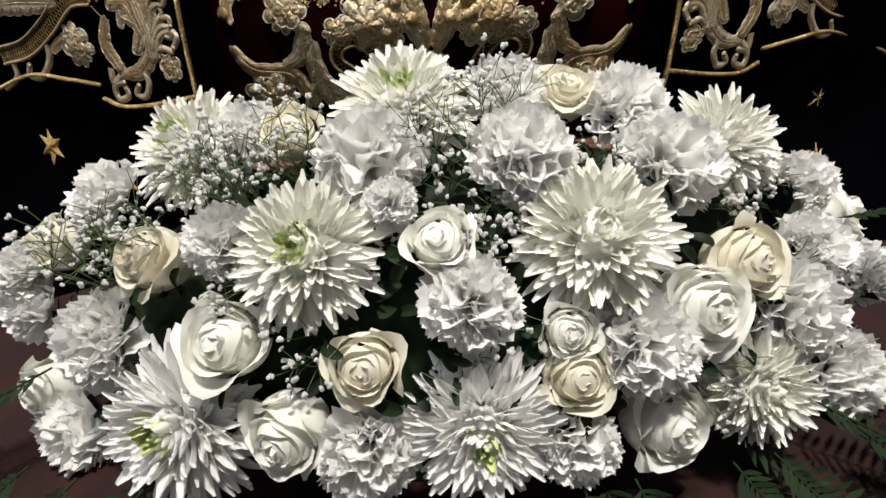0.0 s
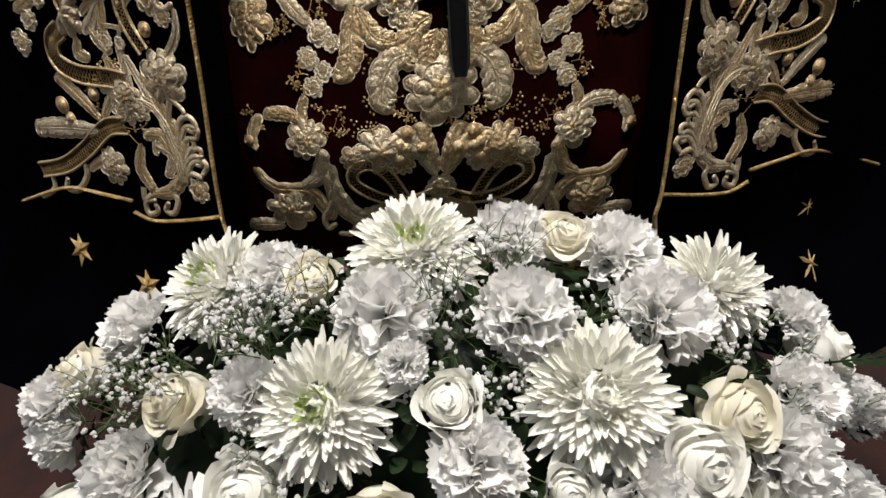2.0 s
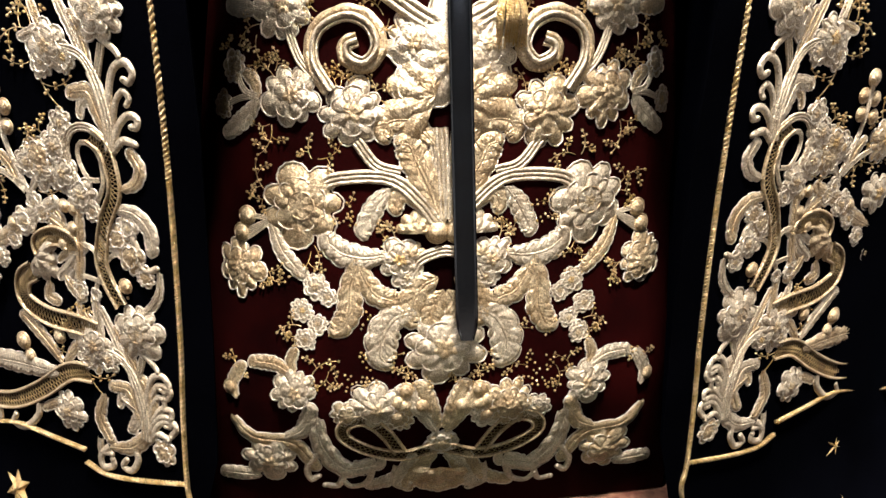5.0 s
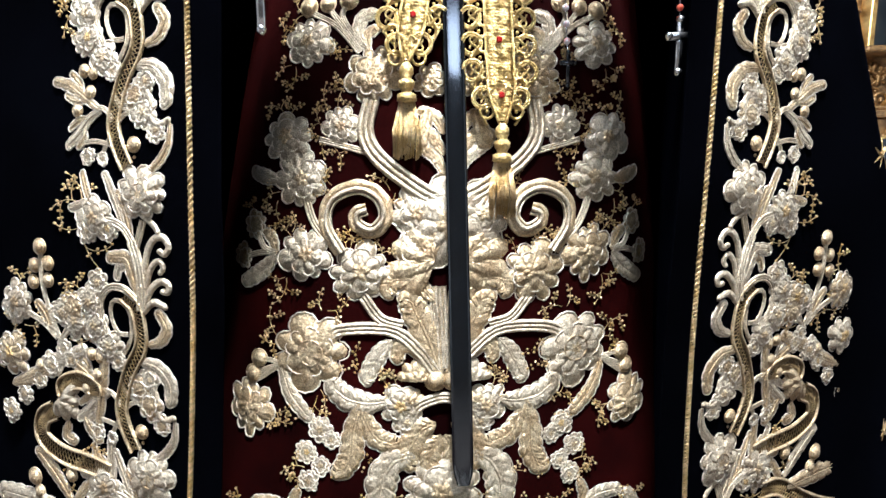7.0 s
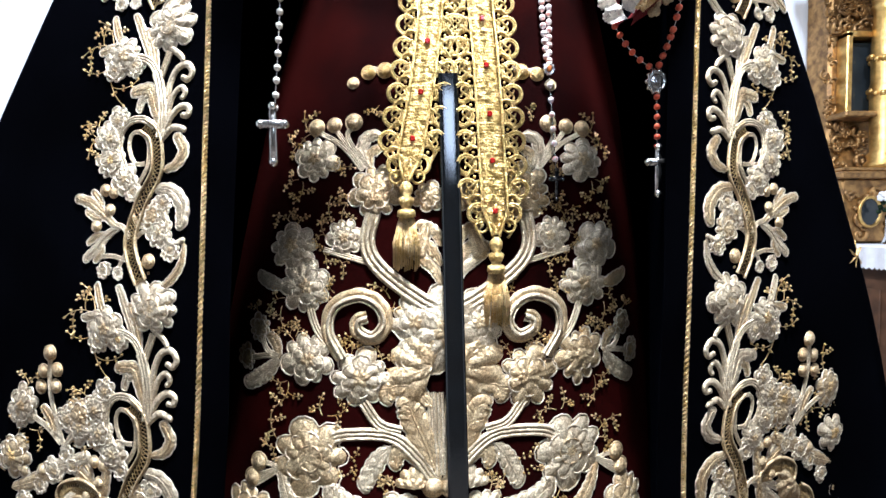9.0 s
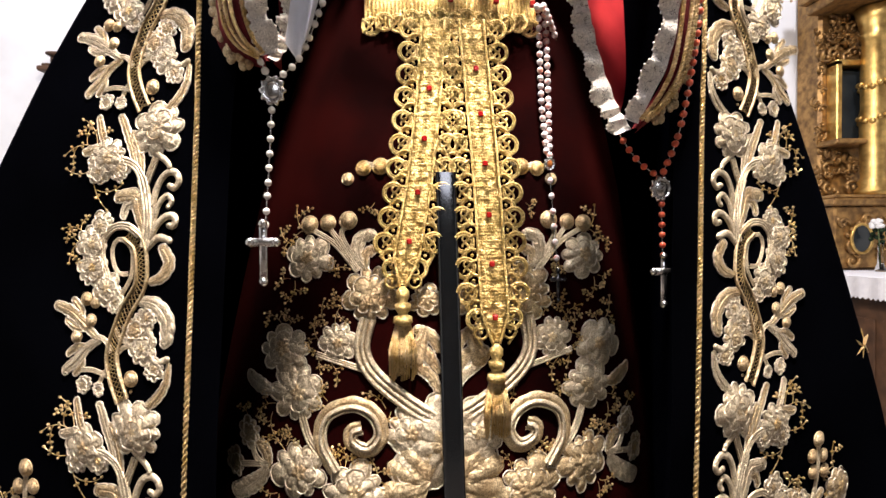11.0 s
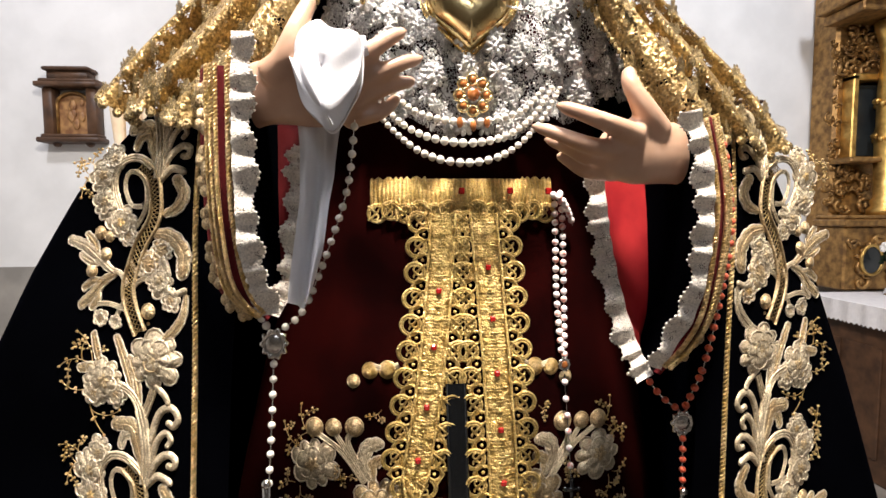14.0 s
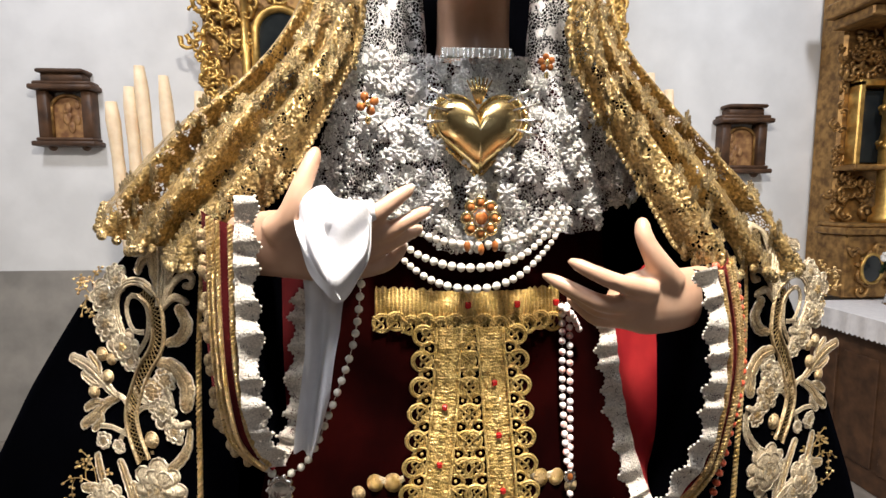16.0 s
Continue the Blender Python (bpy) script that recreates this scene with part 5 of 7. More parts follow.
def acanthus(parent, place, width, pts, seed, mat=None, cord=0.0008):
    """A flat padded leaf: saw-toothed lobes that lean to the tip, slanting veins, a raised rib and a hooked end."""
    rng = random.Random(seed)
    sh = Shape()
    n = 64
    line = curve_through(pts, n)
    a, b = Vector(line[-6]), Vector(line[-1])
    t = (b - a).normalized()
    bend = (Vector(line[n // 2]) - Vector(line[0])).cross(Vector(line[-1]) - Vector(line[0]))
    hook = 1 if bend > 0 else -1
    if abs(bend) < 1e-6:
        hook = rng.choice((-1, 1))
    # the tip curls on a little way
    r = width * 0.30
    for k in range(1, 9):
        ang = hook * k * 0.17
        prev = line[-1]
        d = Vector((t.x * math.cos(ang) - t.y * math.sin(ang), t.x * math.sin(ang) + t.y * math.cos(ang)))
        line.append((prev[0] + d.x * r * 0.25, prev[1] + d.y * r * 0.25))
    line = curve_through(line[::5] + [line[-1]], n)
    length = sum(math.hypot(q[0] - p[0], q[1] - p[1]) for p, q in zip(line, line[1:]))
    width *= 1.45
    lobes = max(3, min(7, round(length / (width * 0.55))))
    ph = [rng.uniform(-0.25, 0.25), rng.uniform(0.2, 0.6)]
    high = min(0.0042, 0.15 * width)
    rows = []
    for i, p in enumerate(line):
        s = i / (n - 1)
        a, b = line[max(0, i - 1)], line[min(n - 1, i + 1)]
        t = Vector((b[0] - a[0], b[1] - a[1])).normalized()
        body = width * 0.74 * (0.22 + 0.78 * math.sin(math.pi * min(1.0, 0.08 + 0.76 * s)) ** 0.9) * (1 - 0.22 * s) * math.sqrt(max(0.02, 1 - max(0.0, s - 0.84) ** 2 / 0.026))
        row = []
        for q in (-1, -0.86, -0.68, -0.5, -0.3, -0.12, 0, 0.12, 0.3, 0.5, 0.68, 0.86, 1):
            side = 0 if q < 0 else 1
            saw = (lobes * s + ph[side]) % 1.0
            tooth = math.sin(math.pi * min(1.0, saw ** 0.8)) ** 0.55
            w = body * (0.80 + 0.20 * tooth)
            fwd = abs(q) ** 1.5 * width * 0.26
            crease = 1 - 0.26 * (1 - tooth) * min(1, abs(q) * 1.6)
            groove = 1 - 0.35 * math.exp(-(q / 0.14) ** 2)
            h = 0.0008 + high * (1 - abs(q) ** 4) ** 0.7 * crease * groove * (1 + 0.10 * math.cos(2 * math.pi * (lobes * 2 * s - 1.2 * abs(q)))) if abs(q) < 1 else 0.0
            row.append(place(p[0] - t.y * w * q + t.x * fwd, p[1] + t.x * w * q + t.y * fwd, h))
        rows.append(row)
    sh.grid(rows)
    half_round(sh, place, line[:n - 3], lambda s: width * (0.085 - 0.05 * s), high * 0.75, 0.0018)
    ob = part("embroidered_leaf", sh, mat or rng.choice((THREAD, THREAD, THREAD_PALE)), parent)
    rim = [r_[0] for r_ in rows] + [r_[-1] for r_ in rows[::-1]]
    part("edge_cord", Shape().tube([(x, y - 0.0012, z) for x, y, z in rim], cord * 1.25, 5, False), SILVER_CORD, ob, "silver outline cord")
    return ob


def curl(parent, place, width, pts, mat=None):
    sh = Shape()
    line = curve_through(pts, 22)
    half_round(sh, place, line, lambda s: width * (0.80 - 0.16 * s), 0.0005, width * 0.5)
    dome(sh, place, line[-1][0], line[-1][1], width * 0.62, 0.001, width * 0.6, 8)
    return part("embroidered_curl", sh, mat or THREAD_PALE, parent)


def scroll(parent, place, width, pts):
    """A large volute with a scalloped outer band."""
    sh = Shape()
    line = curve_through(pts, 54)
    for off, w, h in ((0.0, 0.30, 0.007), (0.45, 0.16, 0.005)):
        moved = []
        for i, p in enumerate(line):
            a, b = line[max(0, i - 1)], line[min(53, i + 1)]
            t = Vector((b[0] - a[0], b[1] - a[1])).normalized()
            moved.append((p[0] - t.y * off * width, p[1] + t.x * off * width))
        half_round(sh, place, moved, width * w, 0.002, h)
    ob = part("embroidered_scroll", sh, THREAD_PALE, parent)
    frill, moved = Shape(), []
    for i, p in enumerate(line):
        a, b = line[max(0, i - 1)], line[min(53, i + 1)]
        t = Vector((b[0] - a[0], b[1] - a[1])).normalized()
        moved.append((p[0] + t.y * width * 0.52, p[1] - t.x * width * 0.52))
    half_round(frill, place, curve_through(moved, 110), lambda q: width * (0.20 + 0.32 * math.sin(math.pi * min(1, 0.1 + 0.85 * q))) * (0.82 + 0.18 * abs(math.sin(q * 42))), 0.0005, 0.0045)
    part("scalloped_edge", frill, THREAD, ob)
    return ob


def net_band(parent, place, width, pts):
    """An open band: two beaded edges over a dark gilt net."""
    line = curve_through(pts, 44)
    edges = Shape()
    sides = ([], [])
    for i, p in enumerate(line):
        a, b = line[max(0, i - 1)], line[min(43, i + 1)]
        t = Vector((b[0] - a[0], b[1] - a[1])).normalized()
        for m, off in enumerate((-0.5, 0.5)):
            sides[m].append((p[0] - t.y * off * width, p[1] + t.x * off * width))
    for s in sides:
        half_round(edges, place, curve_through(s, 90), 0.0020, 0.001, 0.004, 0.35)
    ob = part("embroidered_band", edges, THREAD, parent, "beaded gold band edge")
    net = Shape()
    for i in range(0, 43):
        for k, m in ((0, 1), (1, 0)):
            net.tube([place(*sides[k][i], 0.0018), place((sides[k][i][0] + sides[m][min(43, i + 2)][0]) / 2, (sides[k][i][1] + sides[m][min(43, i + 2)][1]) / 2, 0.003), place(*sides[m][min(43, i + 2)], 0.0018)], 0.00055, 4, False)
    part("band_net", net, NET, ob, "fine dark gold net")
    return ob


def berry(parent, place, d, z, r, mat=None, tall=1.0):
    r *= 1.15
    sh = Shape()
    dome(sh, place, d, z, r, 0.0, r * 0.75, 14)
    ring = [place(d + r * 1.02 * math.cos(2 * math.pi * k / 20), z + r * 1.02 * tall * math.sin(2 * math.pi * k / 20), 0.001) for k in range(21)]
    sh.tube(ring, r * 0.14, 5)
    return part("embroidered_berry", sh, mat or THREAD, parent)


def sprig(parent, place, d0, z0, d1, z1, seed, bead=0.0021):
    """A couched wire that forks into curving twigs set with paired beads."""
    rng = random.Random(seed)
    sh, beads = Shape(), Shape()
    length = math.hypot(d1 - d0, z1 - z0)
    ux, uz = (d1 - d0) / length, (z1 - z0) / length
    hand = rng.choice((-1, 1))

    def twig(p, ang, size, turn, start):
        line = [p]
        for k in range(10):
            ang += turn / 10
            p = (p[0] + size / 10 * math.cos(ang), p[1] + size / 10 * math.sin(ang))
            line.append(p)
        sh.tube([place(q[0], q[1], 0.001) for q in line], 0.0006, 4, False)
        for k in range(start, 10, 3):
            a = math.atan2(line[k + 1][1] - line[k][1], line[k + 1][0] - line[k][0])
            for side in (-1, 1):
                tip = (line[k][0] + 0.0038 * math.cos(a + side * 0.9), line[k][1] + 0.0038 * math.sin(a + side * 0.9))
                sh.tube([place(line[k][0], line[k][1], 0.001), place(tip[0], tip[1], 0.0012)], 0.0004, 3, False)
                beads.ball(place(tip[0], tip[1], 0.0016), bead * rng.uniform(0.70, 0.95), 8, 6)
        beads.ball(place(line[-1][0], line[-1][1], 0.0016), bead * 0.9, 7, 5)
        return line
    base = math.atan2(uz, ux)
    main = twig((d0, z0), base + 0.35 * hand, length * 1.15, -1.3 * hand, 4)
    twig(main[3], base + 0.9 * hand, length * 0.60, 1.2 * hand, 4)
    if length > 0.03:
        twig(main[6], base - 1.1 * hand, length * 0.6, -1.2 * hand, 4)
    ob = part("beaded_sprig", sh, THREAD_GOLD, parent, "gold wire sprig")
    part("bead", beads, THREAD_GOLD, ob, "small gilt beads", kind="stuff")
    return ob


def fan_spray(parent, place, d, z, r, seed, aim=math.pi / 2):
    """A half-flower of padded rays."""
    rng = random.Random(seed)
    sh = Shape()
    petal_layer(sh, place, d, z, r * 1.3, 10, aim - 1.6, 0.0005, min(0.008, 0.2 * r), 3.2, 0.22, rng)
    petal_layer(sh, place, d, z, r * 0.8, 8, aim - 1.3, 0.004, min(0.006, 0.15 * r), 2.6, 0.25, rng)
    return part("embroidered_palmette", sh, rng.choice((THREAD, THREAD_PALE)), parent)


def twisted_cord(parent, place_line, radius, turns_per_m, name, mat, label=""):
    """Two strands twisted round each other along a world line."""
    pts = [Vector(p) for p in place_line]
    total = sum((b - a).length for a, b in zip(pts, pts[1:]))
    n = max(12, int(total * turns_per_m * 6))
    line = [Vector(p) for p in curve_through(pts, n)]
    sh = Shape()
    for ph in (0, math.pi):
        strand = []
        for i, p in enumerate(line):
            d = (line[min(n - 1, i + 1)] - line[max(0, i - 1)]).normalized()
            a = d.cross(Vector((0, 1, 0.01))).normalized()
            b = d.cross(a)
            q = ph + 2 * math.pi * i / 6
            strand.append(p + (a * math.cos(q) + b * math.sin(q)) * radius * 0.5)
        sh.tube(strand, radius * 0.62, 5)
    return part(name, sh, mat, parent, label)


for sg in (-1, 1):
    P = on_dress(sg)
    k = 0
    for d, z, r in DRESS_FLOWERS:
        k += 1
        blossom(dress, P, d, z, r, 100 + k + sg)
    for d, z, r in DRESS_DISC_FLOWERS:
        blossom(dress, P, d, z, r, 130 + int(1000 * z) + sg, True)
    for d, z, r in DRESS_BERRIES:
        berry(dress, P, d, z, r)
    for d, z, r in DRESS_PODS:
        berry(dress, P, d, z, r * 0.78, THREAD_GOLD)
    for w, pts in DRESS_STEMS:
        stem(dress, P, w, pts)
    for w, pts in DRESS_SCROLLS:
        scroll(dress, P, w, pts)
    for w, pts in DRESS_LEAVES:
        k += 1
        acanthus(dress, P, w * 0.82, pts, 200 + k + sg)
    for w, pts in HEM_LEAVES:
        k += 1
        acanthus(dress, P, w * 1.15, pts, 240 + k + sg)
    for d, z, r in HEM_FLOWERS:
        k += 1
        blossom(dress, P, d, z, r * 1.25, 270 + k + sg)
    for w, pts in DRESS_CURLS:
        curl(dress, P, w, pts)
    for w, pts in DRESS_NETS:
        net_band(dress, P, w, pts)
    for d, z, r in DRESS_FANS:
        k += 1
        fan_spray(dress, P, d, z, r, 300 + k + sg)
    for w, pts in DRESS_MIDDLE_LEAVES:
        k += 1
        acanthus(dress, P, w * 0.95, pts, 350 + k + sg, THREAD if k % 3 else THREAD_PALE)
    for d, z, r in DRESS_MIDDLE_FLOWERS:
        k += 1
        blossom(dress, P, d, z, r, 370 + k + sg, mat=THREAD_PALE)
    stem(dress, P, 0.012, [(0.048, 0.826), (0.034, 0.849), (0.012, 0.859), (-0.002, 0.861)])
    for row in DRESS_SPRIGS + DRESS_SPRIGS_B + DRESS_SPRIGS_C:
        k += 1
        sprig(dress, P, *row, 400 + k + sg)
P = on_dress(1)
blossom(dress, P, 0.0, 1.090, 0.060, 901, mat=THREAD_PALE)
for sg in (-1, 1):
    blossom(dress, on_dress(sg), 0.045, 1.105, 0.030, 911 + sg, mat=THREAD_PALE)
    blossom(dress, on_dress(sg), 0.040, 1.055, 0.028, 921 + sg)
for sg in (-1, 1):
    fan_spray(dress, on_dress(sg), 0.018, 1.045, 0.05, 905 + sg, 0.3)
    berry(dress, on_dress(sg), 0.058, 0.660, 0.009)
    berry(dress, on_dress(sg), 0.060, 0.638, 0.009)
    berry(dress, on_dress(sg), 0.012, 0.885, 0.012)
blossom(dress, P, 0.0, 0.735, 0.047, 902)
fan_spray(dress, P, 0.0, 0.545, 0.036, 904, -math.pi / 2)

PERIOD = 0.363
for sg in (-1, 1):
    for n in (-1, 0, 1):
        P = on_mantle(sg, n * PERIOD)
        k = 0
        for d, z, r in BORDER_FLOWERS:
            k += 1
            blossom(mantle, P, d, z, r, 1000 + 40 * n + k + sg, k == 1, THREAD_PALE)
        for q, (d, z, r) in enumerate(BORDER_SIDE_PETALS + BORDER_CUP_PETALS):
            k += 1
            blossom(mantle, P, d, z, r * (1.20 if q < 5 else 1.05), 1060 + 40 * n + k + sg, mat=THREAD_PALE if q < 5 else None)
        for d, z, r in BORDER_BUDS:
            k += 1
            blossom(mantle, P, d, z, r * 0.85, 1090 + 40 * n + k + sg, mat=THREAD_PALE)
        for w, pts in BORDER_STEMS:
            stem(mantle, P, w, pts)
        for d, z, r in BORDER_BERRIES:
            berry(mantle, P, d, z, r * 0.85)
        for w, pts in BORDER_NETS:
            net_band(mantle, P, w, pts)
        for w, pts in BORDER_LEAVES:
            k += 1
            acanthus(mantle, P, w * 1.02, pts, 1100 + 40 * n + k + sg)
        for w, pts in BORDER_CURLS:
            curl(mantle, P, w, pts)
        fl = BORDER_FLOWERS[1]
        for q, (dd, dz) in enumerate(((0.030, 0.060), (0.070, 0.028), (0.026, -0.065), (0.060, 0.240), (0.058, 0.285))):
            root = (0.020, 0.015) if dz < 0.1 else (0.026, 0.262)
            sprig(mantle, P, fl[0] + root[0], fl[1] + root[1], fl[0] + dd, fl[1] + dz, 1300 + q + n + sg)
    P = on_mantle(sg, 2 * PERIOD)
    stem(mantle, P, *BORDER_STEMS[2])
    for w, pts in BORDER_LEAVES[5:7]:
        acanthus(mantle, P, w * 1.02, pts, 1390 + sg)
    for w, pts in BORDER_CURLS[:4]:
        curl(mantle, P, w, pts)
    P = on_mantle(sg)
    k = 0
    for d, z, r in CORNER_FLOWERS + BRANCH_FLOWERS:
        k += 1
        blossom(mantle, P, d, z, r, 1400 + k + sg)
    for d, z, r in ((0.542, 0.899, 0.017), (0.515, 0.925, 0.012), (0.565, 0.876, 0.014), (0.597, 0.848, 0.015), (0.629, 0.817, 0.017), (0.515, 0.975, 0.018), (0.61, 0.973, 0.021)):
        k += 1
        blossom(mantle, P, d, z, r, 1450 + k + sg, mat=THREAD_PALE)
    fan_spray(mantle, P, 0.526, 0.856, 0.031, 1490 + sg, -2.4)
    for d, z, r in CORNER_BERRIES + BRANCH_BERRIES:
        berry(mantle, P, d, z, r)
    for w, pts in CORNER_NETS:
        net_band(mantle, P, w, pts)
    for w, pts in CORNER_LEAVES + BRANCH_LEAVES:
        k += 1
        acanthus(mantle, P, w * 0.62, pts, 1500 + k + sg)
    for w, pts in CORNER_CURLS:
        curl(mantle, P, w, pts)
    for w, pts in BRANCH_STEMS:
        stem(mantle, P, w, pts)
    for q, row in enumerate(((0.505, 0.94, 0.46, 0.935), (0.60, 1.0, 0.575, 1.04), (0.59, 0.95, 0.54, 0.955), (0.62, 0.93, 0.60, 0.965), (0.64, 0.88, 0.69, 0.90))):
        sprig(mantle, P, *row, 1600 + q + sg)
    # gold cords: the upright edge, the stepped hem and the trailing end
    twisted_cord(mantle, [P(d, z, 0.003) for d, z in ((0.305, 0.42), (0.325, 0.50), (0.318, 0.545), (0.322, 0.575), (0.320, 0.66), (0.314, 0.757), (0.308, 0.88), (0.304, 1.0), (0.306, 1.2), (0.312, 1.36), (0.317, 1.5), (0.325, 1.66), (0.328, 1.79))], 0.0032, 120, "gold_cord", THREAD_GOLD, "twisted gold cord")
    twisted_cord(mantle, [P(d, z, 0.003) for d, z in ((0.322, 0.578), (0.40, 0.562), (0.455, 0.556), (0.490, 0.566))], 0.0032, 120, "gold_cord", THREAD_GOLD, "twisted gold cord")
    twisted_cord(mantle, [P(d, z, 0.003) for d, z in ((0.490, 0.585), (0.55, 0.590), (0.63, 0.592), (0.74, 0.560), (0.86, 0.52))], 0.0032, 120, "gold_cord", THREAD_GOLD, "twisted gold cord")


def gold_star(place, d, z, r, seed):
    """Six long points and six notches round a raised middle."""
    rng = random.Random(seed)
    turn = [rng.uniform(-0.08, 0.08) for _ in range(12)]
    rows = []
    for f, h in ((0.03, 0.006), (0.4, 0.0045), (0.8, 0.0025), (1.0, 0.0)):
        row = []
        for k in range(12):
            a = math.pi / 2 + k * math.pi / 6 + turn[k] * (k % 2 == 0)
            q = r * f if k % 2 == 0 else r * (0.03 + 0.43 * f)
            row.append(place(d + q * math.cos(a), z + q * math.sin(a), h * (1.0 if k % 2 == 0 else 0.35)))
        rows.append(row)
    part("embroidered_star", Shape().grid(rows, close=True), THREAD_GOLD, mantle, "six-pointed gold star", smooth=False)


for k, (sg, d, z, r) in enumerate(((-1, 0.648, 0.476, 0.028), (-1, 0.50, 0.435, 0.026), (-1, 0.56, 0.375, 0.026), (1, 0.672, 1.183, 0.026), (1, 0.66, 0.487, 0.028), (1, 0.66, 0.40, 0.028), (-1, 0.80, 0.42, 0.028), (1, 0.80, 0.70, 0.026), (-1, 0.80, 0.75, 0.026))):
    gold_star(on_mantle(sg), d, z, r * 1.08, k)

# ---- belt, ribbon and rosaries on the dress ----


def ring_pts(c, r, n=18, a0=0.0, sweep=2 * math.pi, sx=1.0, lift=0.0):
    return [(c[0] + r * sx * math.cos(a0 + sweep * k / n), c[1] - lift, c[2] + r * math.sin(a0 + sweep * k / n)) for k in range(n + 1)]


belt = thing("lace_belt", (0.04, 0.84, 1.70), "yellow gold lace belt with two long tasselled falls and red stones", "belt")


def gold_loop(sh, c, r, side, up):
    """One openwork loop: a rope ring with two small curls inside."""
    sh.tube(ring_pts(c, r, 20), 0.0021, 6, False)
    sh.tube(ring_pts(c, r * 0.78, 16, lift=0.001), 0.0012, 5, False)
    for sg in (-1, 1):
        p = (c[0] - side * r * 0.15, c[1] - 0.001, c[2] + sg * r * 0.36)
        sh.tube(ring_pts(p, r * 0.30, 10, math.pi * 0.5 * sg, 5.0), 0.0014, 5, False)
    sh.tube([(c[0] - side * r, c[1] - 0.001, c[2] - r * 0.8), (c[0], c[1] - 0.002, c[2]), (c[0] - side * r, c[1] - 0.001, c[2] + r * 0.8)], 0.0016, 5, False)


def belt_fall(pts, half, z_gems):
    """A hanging end of the belt: woven middle, loops along both edges, a pointed tip and a tassel."""
    line = curve_through(pts, 60)
    z0, z1 = pts[0][1], pts[-1][1]

    def mid(z):
        return float(np.interp(-z, [-p[1] for p in line], [p[0] for p in line]))

    def front(x, z):
        return dress_y(x, z) - 0.013
    woven, rows = Shape(), []
    n = int((z0 - z1) / 0.0016)
    for i in range(n):
        z = z0 - 0.0016 * i
        x = mid(z)
        w = half * 0.36 * min(1.0, 0.25 + (z - z1) / 0.05)
        ridge = 0.0018 * math.sin(i * 2.3)
        rows.append([(x + w * q, front(x + w * q, z) - 0.003 - 0.0035 * (1 - q * q) - ridge * (0.45 + 0.35 * math.cos(q * 7)) - 0.0026 * noise.noise((q * 3.5, z * 150, half * 90)), z) for q in [k / 12 * 2 - 1 for k in range(13)]])
    woven.grid(rows)
    ob = part("belt_fall", woven, BELT_GOLD, belt, "woven gold fall of the belt")
    ribs = Shape()
    for off in (-0.36, 0.36):
        ribs.tube([(mid(z) + off * half * min(1.0, 0.25 + (z - z1) / 0.05), front(mid(z), z) - 0.0075 + 0.0016 * math.sin(z * 900 + off * 9), z) for z in np.linspace(z0, z1, 70)], 0.002, 5)
    part("gold_rib", ribs, BELT_GOLD, ob, kind="stuff")
    z = z0 - 0.012
    while z > z1 + 0.012:
        w = half * min(1.0, 0.30 + (z - z1) / 0.07)
        for side in (-1, 1):
            lp = Shape()
            x = mid(z) + side * (w - 0.013)
            gold_loop(lp, (x, front(x, z) - 0.003, z), 0.0135, side, 1)
            xi = mid(z - 0.017) + side * w * 0.52
            lp.tube(ring_pts((xi, front(xi, z) - 0.004, z - 0.017), 0.0088, 14), 0.0019, 6, False)
            lp.ball((xi, front(xi, z) - 0.005, z - 0.017), 0.0024, 6, 4)
            if w > 0.03:
                zz = z - 0.017
                lp.tube([(mid(z) + side * w * 0.5, front(x, z) - 0.003, z), (mid(zz) + side * w * 0.78, front(x, zz) - 0.004, zz), (mid(z) + side * w * 0.5, front(x, z) - 0.003, z - 0.034)], 0.002, 5, False)
            part("lace_loop", lp, BELT_GOLD, ob)
        z -= 0.034
    for zg in z_gems:
        x = mid(zg)
        gem = Shape().box(x - 0.0036, x + 0.0036, front(x, zg) - 0.0115, front(x, zg) - 0.006, zg - 0.0038, zg + 0.0038, 0.0014)
        part("red_stone", gem, GARNET, ob, "square red glass stone", smooth=False)
    x, y = mid(z1), front(mid(z1), z1) - 0.004
    knob = Shape().turned((x, y, z1 - 0.052), [(0.006, 0.0), (0.013, 0.004), (0.012, 0.012), (0.006, 0.015), (0.010, 0.022), (0.011, 0.028), (0.006, 0.032), (0.009, 0.038), (0.009, 0.045), (0.004, 0.052)], 14)
    part("tassel_knob", knob, BELT_GOLD, ob)
    skirt = Shape()
    rng = random.Random(int(1000 * x) + 7)
    for k in range(46):
        a = 2 * math.pi * k / 46
        r0, r1 = 0.010, rng.uniform(0.013, 0.019)
        skirt.tube([(x + r0 * math.cos(a), y + r0 * 0.6 * math.sin(a), z1 - 0.05), (x + r1 * math.cos(a + 0.2), y + r1 * 0.5 * math.sin(a + 0.2), z1 - 0.085), (x + r1 * math.cos(a), y + r1 * 0.5 * math.sin(a), z1 - rng.uniform(0.116, 0.124))], 0.0013, 4)
    part("tassel_skirt", skirt, THREAD_GOLD, ob, "gold bullion tassel", kind="stuff")


